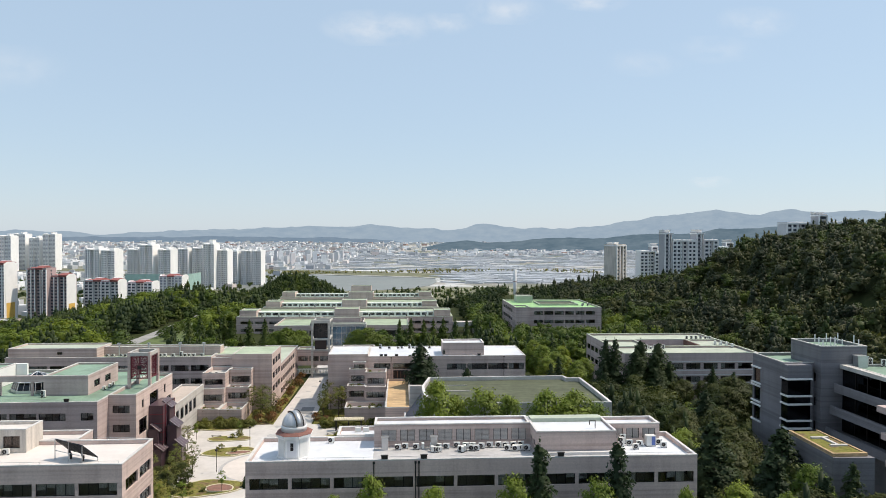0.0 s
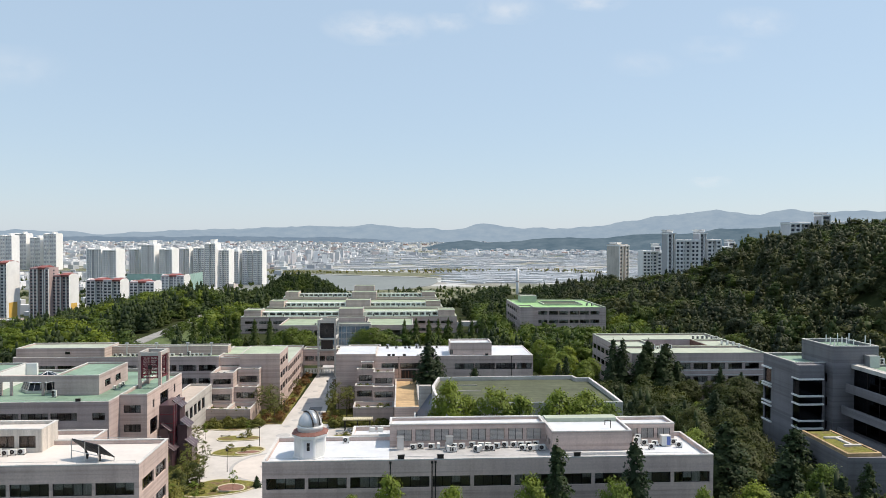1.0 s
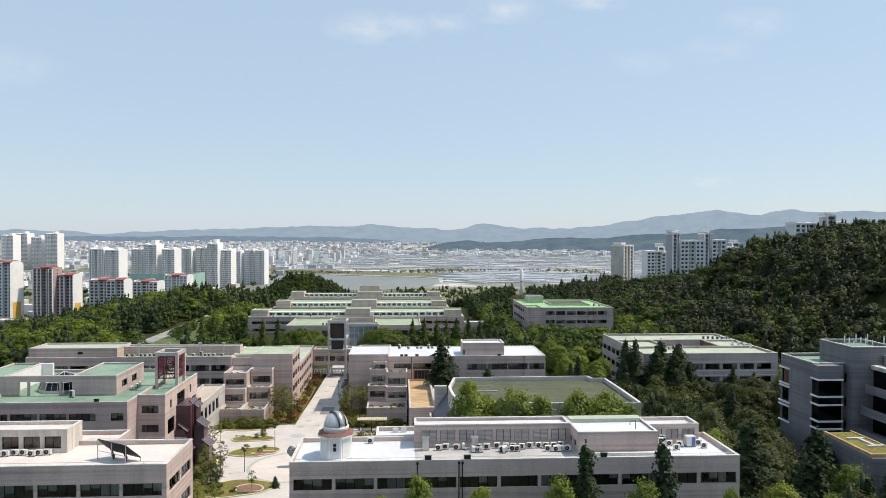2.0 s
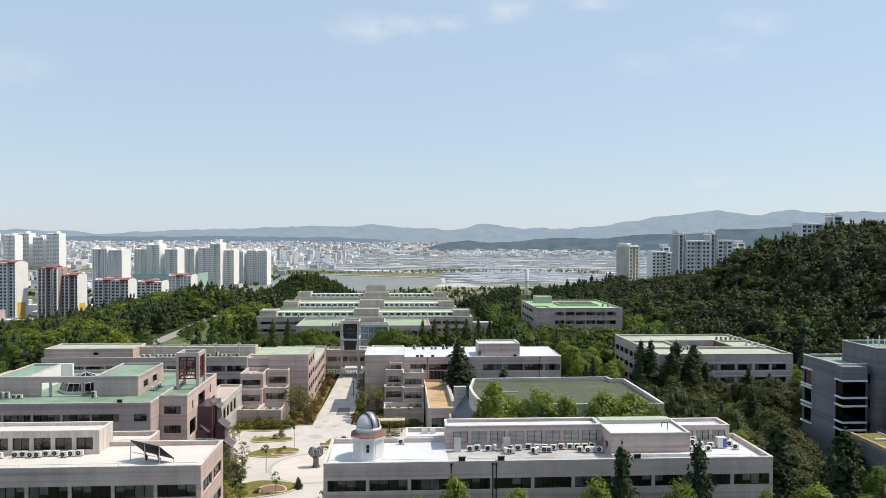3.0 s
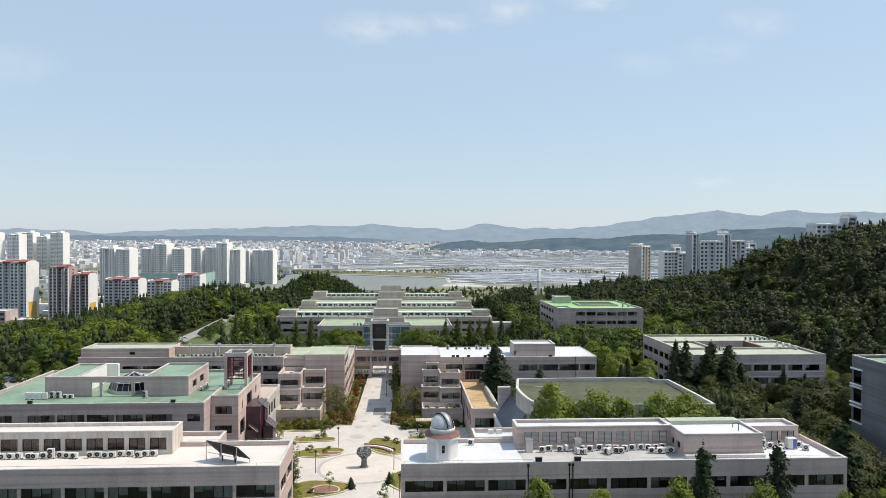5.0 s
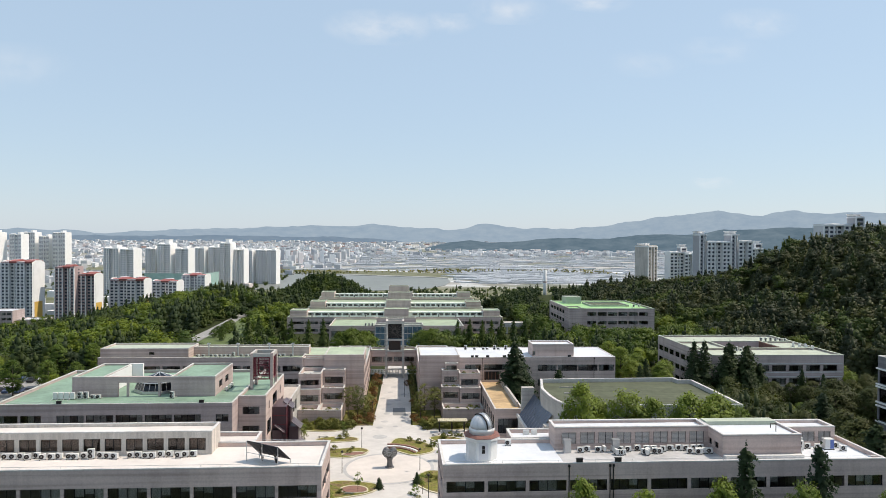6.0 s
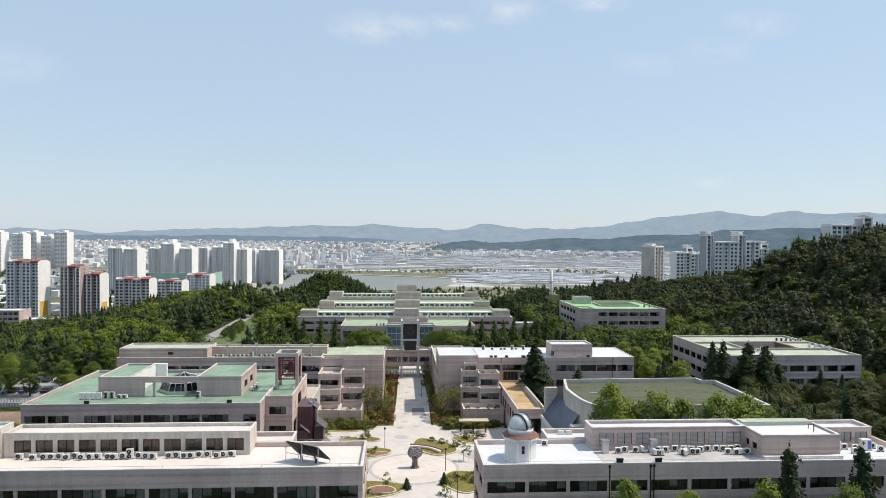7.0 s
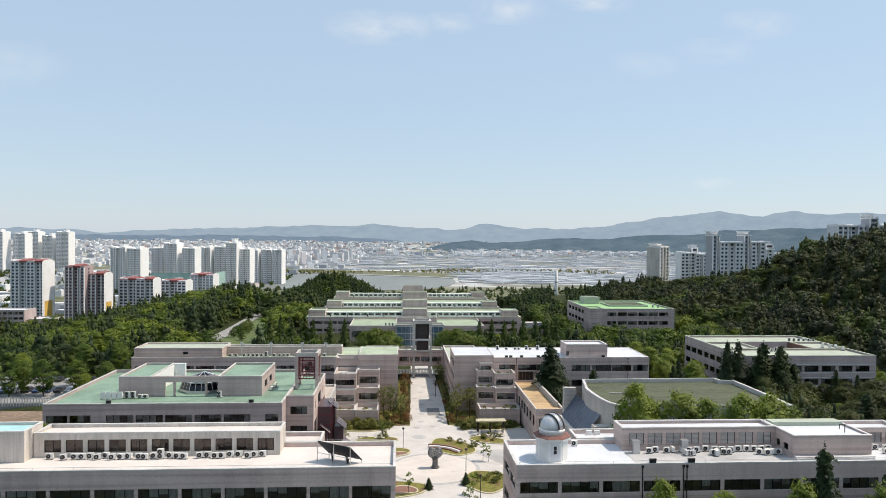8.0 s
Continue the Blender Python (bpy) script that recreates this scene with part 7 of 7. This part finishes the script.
# curved striped seat round a bed
curved = thing("curved_bench", "curved bench with red and white bands along a bed", "bench")
for z1, m, r in ((0.42, BRICK_RED, 0.0), (0.58, WHITE_PAINT, 0.55), (0.80, BRICK_RED, 1.1)):
    ring = [[(-27.4 + (6.6 + r + w) * math.cos(radians(a)), 142.6 + (8.6 + r + w) * math.sin(radians(a))) for a in np.linspace(36, 94, 17)] for w in (0.0, 0.5)]
    band = Mesh()
    for i in range(16):
        band.prism([ring[0][i], ring[1][i], ring[1][i + 1], ring[0][i + 1]], 0.06, z1)
    part("band", band, m, curved)


def pergola(x, y):
    ob = thing("pergola", "long pergola with a pale slatted roof", "pergola", x, y, 0.05)
    for px in (-3.0, 0, 3.0):
        for py in (-0.9, 0.9):
            part("post", Mesh().box(px - 0.1, px + 0.1, py - 0.1, py + 0.1, 0, 2.7), DARK_METAL, ob)
    for py in (-1.0, 0.9):
        part("beam", Mesh().box(-3.5, 3.5, py, py + 0.12, 2.7, 2.9), KERB, ob)
    for i in range(17):
        part("slat", Mesh().box(-3.4 + i * 0.42, -3.06 + i * 0.42, -1.2, 1.2, 2.9, 3.02), KERB, ob)


pergola(-12.6, 163.6)


def lamp_post(x, y):
    ob = thing("lamp_post", "slim dark lamp post with a small head", "lamp", x, y, 0.05, group="lamps of the court")
    part("pole", Mesh().tube((0, 0, 0), (0, 0, 4.2), 0.07, 0.05, 8), DARK_METAL, ob)
    part("head", Mesh().lathe([(0.08, 4.1), (0.28, 4.3), (0.26, 4.5), (0.05, 4.62)], sides=12), DARK_METAL, ob)


for x, y in ((-33.6, 152.2), (-21.1, 137.0), (-20.0, 122.0), (-32.2, 176), (-23.8, 200), (-36.6, 136)):
    lamp_post(x, y)

# ---- planting of the courts ----
rp = random.Random(41)
for x, y, s in ((-38.6, 178.5, 1.0), (-36.0, 175.5, 0.95), (-34.2, 173.2, 0.85), (-36.8, 182.0, 0.95), (-33.4, 178.6, 0.75), (-33.2, 204, 0.55),
                (-18.6, 180.5, 1.0), (-16.2, 176.5, 1.0), (-19.8, 174.6, 0.9), (-20.6, 178.0, 0.8), (-15.8, 181.5, 0.9)):
    plant(rp.choice(("olive", "olive_a", "olive_b")), x, y, s * 1.05, rp.uniform(0, 360))
for x, y, s in ((-32.6, 171.6, 0.9), (-33.0, 174.6, 0.9), (-35.6, 171.0, 1.0), (-32.4, 181, 0.7), (-32.4, 191, 0.7), (-32.6, 200, 0.7), (-21.3, 172.2, 0.9), (-19.0, 170.6, 0.8), (-21.4, 191, 0.6), (-31.8, 214, 0.9), (-22.6, 214, 0.8)):
    plant(rp.choice(("russet", "russet_a")), x, y, s, rp.uniform(0, 360))
for i in range(84):
    side = rp.choice((-1, 1))
    x = rp.uniform(-50, -36.6) if side < 0 else rp.uniform(-19.5, -4.4)
    y = rp.uniform(166.2, 170.4)
    plant(rp.choice(("shrub", "shrub_a", "shrub_b")), x, y, rp.uniform(0.6, 1.35), rp.uniform(0, 360))
for i in range(40):
    x, y = rp.choice((rp.uniform(-39, -32.4), rp.uniform(-21.4, -15))), rp.uniform(170.6, 184)
    plant(rp.choice(("shrub", "shrub_a", "shrub_b")), x, y, rp.uniform(0.4, 0.9), rp.uniform(0, 360))
for i in range(64):
    t = rp.uniform(0, 6.28)
    cx, cy = rp.choice(((-20.4, 156.5), (-19.4, 153.5), (-37.5, 149.8), (-17.4, 131.5), (-16.6, 133.0), (-46.6, 140), (-38.5, 126), (-12.4, 158.4), (-40, 160.5), (-10, 118), (-37, 112)))
    plant(rp.choice(("shrub", "shrub_a", "shrub_b")), cx + 2.6 * math.cos(t), cy + 1.8 * math.sin(t), rp.uniform(0.35, 0.8), rp.uniform(0, 360))
for x, y, s in ((-32.8, 125.2, 0.95), (-22.6, 116.5, 1.1), (-38.5, 162.5, 0.7), (-16.9, 143.1, 0.9), (-15.8, 142.4, 0.8), (-21.0, 124.5, 0.9), (-47.0, 158, 0.9), (-37.6, 118, 1.1)):
    plant(rp.choice(("sapling", "sapling_a")), x, y, s, rp.uniform(0, 360))
for x, y, s in ((-37.6, 104.5, 1.3), (-39.4, 109.5, 1.2), (-41.0, 135.0, 0.85), (-38.0, 113.5, 0.75), (-44, 121, 0.8), (-47.6, 131, 0.75), (-46.6, 150, 0.75), (-45.0, 104.0, 0.9), (-40.4, 118.5, 0.85), (-41.6, 124.0, 0.9), (-39.8, 128.5, 0.75), (-42.6, 130.5, 0.85), (-43.0, 114.0, 0.9), (-44.8, 137.0, 0.7), (-22.4, 110, 0.7), (-21.6, 104.6, 0.75)):
    plant(rp.choice(("olive", "olive_a", "olive_b")), x, y, s, rp.uniform(0, 360))
# low trees and shrubs along the walk between the wings
for y in np.arange(186, 228, 3.4):
    plant(rp.choice(("olive", "olive_a", "shrub_b")), -20.9 + rp.uniform(-0.5, 0.3), y + rp.uniform(-1, 1), rp.uniform(0.5, 0.8), rp.uniform(0, 360))
    plant(rp.choice(("russet", "shrub", "shrub_a", "russet_a")), -33.2 + rp.uniform(-0.8, 0.8), y + rp.uniform(-1, 1), rp.uniform(0.6, 1.0), rp.uniform(0, 360))
# bushy trees beside the court
for x, y, s in ((-39.4, 112.0, 0.66), (-41.0, 119.0, 0.60), (-40.4, 126.0, 0.55), (-42.6, 107.0, 0.7), (-43.4, 122.5, 0.6)):
    plant(rp.choice(("shade", "broad_a")), x, y, s, rp.uniform(0, 360))
# conifers and broad trees on the lawns: place, height
for x, y, h in ((5.0, 177.0, 19.4), (7.6, 181.0, 15.0), (66.9, 184.5, 18.6), (71.6, 184.0, 17.6), (64.6, 181.5, 16.4), (69.2, 180.0, 15.6), (74.0, 181.5, 13.0), (17.8, 181.4, 11.8), (47.7, 100, 19.3), (60.0, 102.5, 17.3), (52.6, 92, 17.0), (64.5, 139, 15)):
    plant(rp.choice(("cedar", "cedar_a", "cedar_b")), x, y, h / 14 * 1.4, rp.uniform(0, 360), 0, 1 / 1.4)
for x, y, h in ((57.6, 186.5, 18.4), (59.6, 184.5, 18.9), (55.5, 181.0, 13.5), (-59.6, 166, 14), (63.1, 90, 15.6), (57.4, 87, 15.0), (86.5, 182, 11.2), (92, 181, 10.0), (45.0, 190, 13), (41.8, 186, 12)):
    plant(rp.choice(("spruce", "spruce_a", "spruce_b")), x, y, h / 14 * 1.2, rp.uniform(0, 360), 0, 1 / 1.2)
for x, y, h in ((16.9, 81.0, 22.2), (27.0, 82.0, 21.9)):
    plant("spruce_c", x, y, h / 14 * 0.98, rp.uniform(0, 360), 0, 1 / 0.98)
# row before the theatre: place, height, breadth
for x, y, h, w in ((6.4, 117.0, 22.0, 8.2), (9.8, 119.0, 19.0, 6.6), (14.4, 117.0, 20.9, 9.2), (18.6, 116.2, 19.6, 8.0), (25.6, 117.0, 20.1, 9.0), (28.4, 115.5, 19.0, 7.0), (30.6, 117.5, 19.8, 9.4), (34.8, 118.5, 18.0, 7.0), (22.0, 114.5, 15.0, 6.0)):
    plant(rp.choice(("broad", "broad_a", "broad_b")), x, y, w / 5.8, rp.uniform(0, 360), 0, h / (w / 5.8 * 9.9))
# trees at the foot of the near block
for x, y, h, w in ((-96.5, 123.5, 14.6, 5.2), (-3.6, 80.0, 18.8, 6.4), (4.1, 80.0, 17.2, 7.0), (13.6, 80, 18.6, 6.4), (24.0, 80, 18.0, 6.6), (35.8, 82, 15.6, 5.0), (-8.0, 80, 16.4, 5.5), (-12.6, 80, 15.6, 5), (43.0, 83, 16.1, 7.2), (57.8, 91, 15.4, 6.8), (49.0, 82, 14.6, 6)):
    plant(rp.choice(("broad", "broad_a", "broad_b")), x, y, w / 6.8, rp.uniform(0, 360), 0, h / (w / 6.8 * 9.9))
for x, y, s in ((45.8, 88, 1.35), (55.3, 86, 1.35), (62, 79, 1.3), (52.7, 105, 1.4), (57.5, 109, 1.3), (46, 112, 1.2), (53, 118, 1.25), (59.5, 117, 1.2), (56, 128, 1.15), (58.7, 136, 1.2), (50, 140, 1.15), (46, 150, 1.0), (68, 148, 1.1), (76, 152, 1.25), (79.5, 157, 1.38), (84, 150, 1.3), (90, 158, 1.2), (74, 178, 0.8), (84, 176, 0.8), (98, 178, 0.9), (96, 185, 0.7), (108, 186, 0.9), (79, 183, 0.75), (84.5, 184, 0.7), (90, 183, 0.78), (95.5, 184, 0.72), (101, 183, 0.8), (76.5, 179, 0.85), (88, 177, 0.7), (60.5, 118, 1.3), (62, 124, 1.35), (64, 131, 1.3), (66, 88, 1.2), (70, 84, 1.2), (74, 80, 1.2)):
    plant(rp.choice(("shade", "shade_a", "shade_b")), x, y, s, rp.uniform(0, 360), 0)
for x, y, s in ((44.5, 106, 1.25), (47.5, 111, 1.35), (43.5, 114, 1.2), (50.5, 117, 1.3), (46.0, 121, 1.2), (43, 196, 1.2), (47, 203, 1.25), (52, 196, 1.1), (45, 212, 1.3), (52, 216, 1.2), (57, 206, 1.0), (50, 188, 1.0), (44, 222, 1.3), (47, 126, 1.1), (63, 142, 1.05), (74, 162, 0.7), (70, 160, 0.7), (107, 196, 1.0), (106, 190, 0.9)):
    plant(rp.choice(("broad", "broad_a", "broad_b")), x, y, s, rp.uniform(0, 360), 0)
# pointed trees before the terraced hall and round clipped domes
for x in (-88, -83.5, -79, -74, -69.5, -63, -57.5, 0, 4.2, 9.0, 13.5, 18, 23, 28, 33):
    plant(rp.choice(("column", "column_a")), x + rp.uniform(-0.7, 0.7), 286 + rp.uniform(-3, 3), rp.uniform(1.2, 1.45), rp.uniform(0, 360), 0)
for x, y, s in ((-47.4, 260, 1.55), (-43.2, 258, 1.75), (-38.6, 260, 1.6), (-17.0, 260, 1.6), (-12.4, 258, 1.75), (-7.4, 260, 1.6)):
    plant(rp.choice(("dome", "dome_a")), x, y, s, rp.uniform(0, 360), 0)
# low round bushes along the lane
for x, y, s in ((-110.5, 318, 0.55), (-108.0, 322, 0.65), (-111.0, 327, 0.6), (-106.5, 330, 0.5), (-109.5, 335, 0.7), (-111.0, 343, 0.6), (-107.8, 341, 0.55), (-111.2, 352, 0.6), (-104.5, 308, 0.5)):
    plant(rp.choice(("dome", "dome_a")), x, y, s, rp.uniform(0, 360), 0.15)

# ---- west edge: car park, fence and road ----
solid("lawn", Mesh().prism([(-113.9, 300), (-92, 250), (-86, 250), (-87, 320), (-106, 400), (-114.9, 400)], -0.3, 0.2), surface("mown_lawn", (0.10, 0.135, 0.042), grain=0.8, spread=0.3, stain=0.25), "sunlit lawn beside the lane", "lawn", kind="structure")
solid("road", Mesh().prism([(-121, 290), (-114.5, 290), (-114, 345), (-115.2, 424), (-121.5, 424), (-120.4, 345)], -0.2, 0.3), ASPHALT, "pale asphalt lane through the wood", "road", kind="structure")
solid("pavement", Mesh().prism([(-190, 196), (-102, 196), (-102, 230), (-190, 232)], -3, 0.12), ASPHALT, "pale asphalt car park", "pavement", kind="structure")
solid("soil", Mesh().prism([(-176, 150), (-99.5, 120), (-99.5, 186), (-176, 188)], -3, 0.1), surface("bare_soil", (0.24, 0.17, 0.12), grain=0.9, spread=0.35, stain=0.35, relief=0.15), "bare brown soil with rubble beside the hall", "soil", kind="structure")
fence = thing("fence", "grey picket fence along the car park", "fence", -100.5, 192, 0.1)
for i in range(90):
    x = -i * 0.75
    part("picket", Mesh().box(x - 0.12, x + 0.12, -0.04, 0.04, 0, 2.4), COPING, fence)
for z in (0.6, 2.0):
    part("rail", Mesh().box(-67.5, 0.3, 0.05, 0.12, z, z + 0.15), COPING, fence)


def car(x, y, turn, paint):
    ob = thing("car", "parked car with dark windows", "car", x, y, 0.14, turn, "parked cars")
    side = [(-2.15, 0.3), (-2.15, 0.85), (-1.2, 0.95), (-0.6, 1.45), (1.0, 1.47), (1.75, 0.98), (2.15, 0.9), (2.15, 0.3)]
    m = Mesh()
    k = len(side)
    for s in (-0.88, 0.88):
        m.v += [(u, s * (0.86 if z > 1.2 else 1.0), z) for u, z in side]
    m.f += [tuple(range(k)), tuple(range(2 * k - 1, k - 1, -1))] + [(i, (i + 1) % k, k + (i + 1) % k, k + i) for i in range(k)]
    part("body", m, paint, ob)
    g = Mesh()
    g.box(-0.75, 1.35, -0.875, 0.875, 1.0, 1.36)
    part("glazing", g, APT_WINDOW, ob)
    for u in (-1.35, 1.35):
        for s in (-0.8, 0.8):
            part("wheel", Mesh().tube((u, s - 0.1, 0.32), (u, s + 0.1, 0.32), 0.32, 0.32, 14), RUBBER, ob)


rc = random.Random(8)
paints = [surface("paint_%s" % n, c, rough=0.3, metal=0.2, spread=0.02, stain=0.05, relief=0.0) for n, c in (("white", (0.75, 0.75, 0.75)), ("silver", (0.4, 0.41, 0.43)), ("black", (0.03, 0.03, 0.035)), ("blue", (0.08, 0.12, 0.22)))]
for i in range(16):
    car(-107 - i * 3.1, 209 + rc.uniform(-0.3, 0.3), 90, rc.choice(paints))
for i in range(12):
    car(-110 - i * 3.2, 224 + rc.uniform(-0.3, 0.3), 90, rc.choice(paints))
for x, y, s in ((-108, 200.5, 0.8), (-116, 216, 0.85), (-124, 201, 0.75), (-134, 217, 0.85), (-146, 203, 0.8), (-104, 232, 1.0), (-152, 221, 1.0), (-160, 205, 0.9), (-104.5, 176, 0.6), (-112, 140, 0.9), (-108, 130, 0.7), (-103, 199, 0.9), (-112, 204, 1.0), (-119, 203, 1.05), (-128, 206, 1.0), (-137, 204, 1.1), (-144, 207, 1.0), (-153, 206, 1.1), (-109, 233, 1.1), (-118, 234, 1.0), (-128, 235, 1.1), (-139, 234, 1.1)):
    plant(rp.choice(("broad_c", "leafy", "leafy_a")), x, y, s, rp.uniform(0, 360), 0)
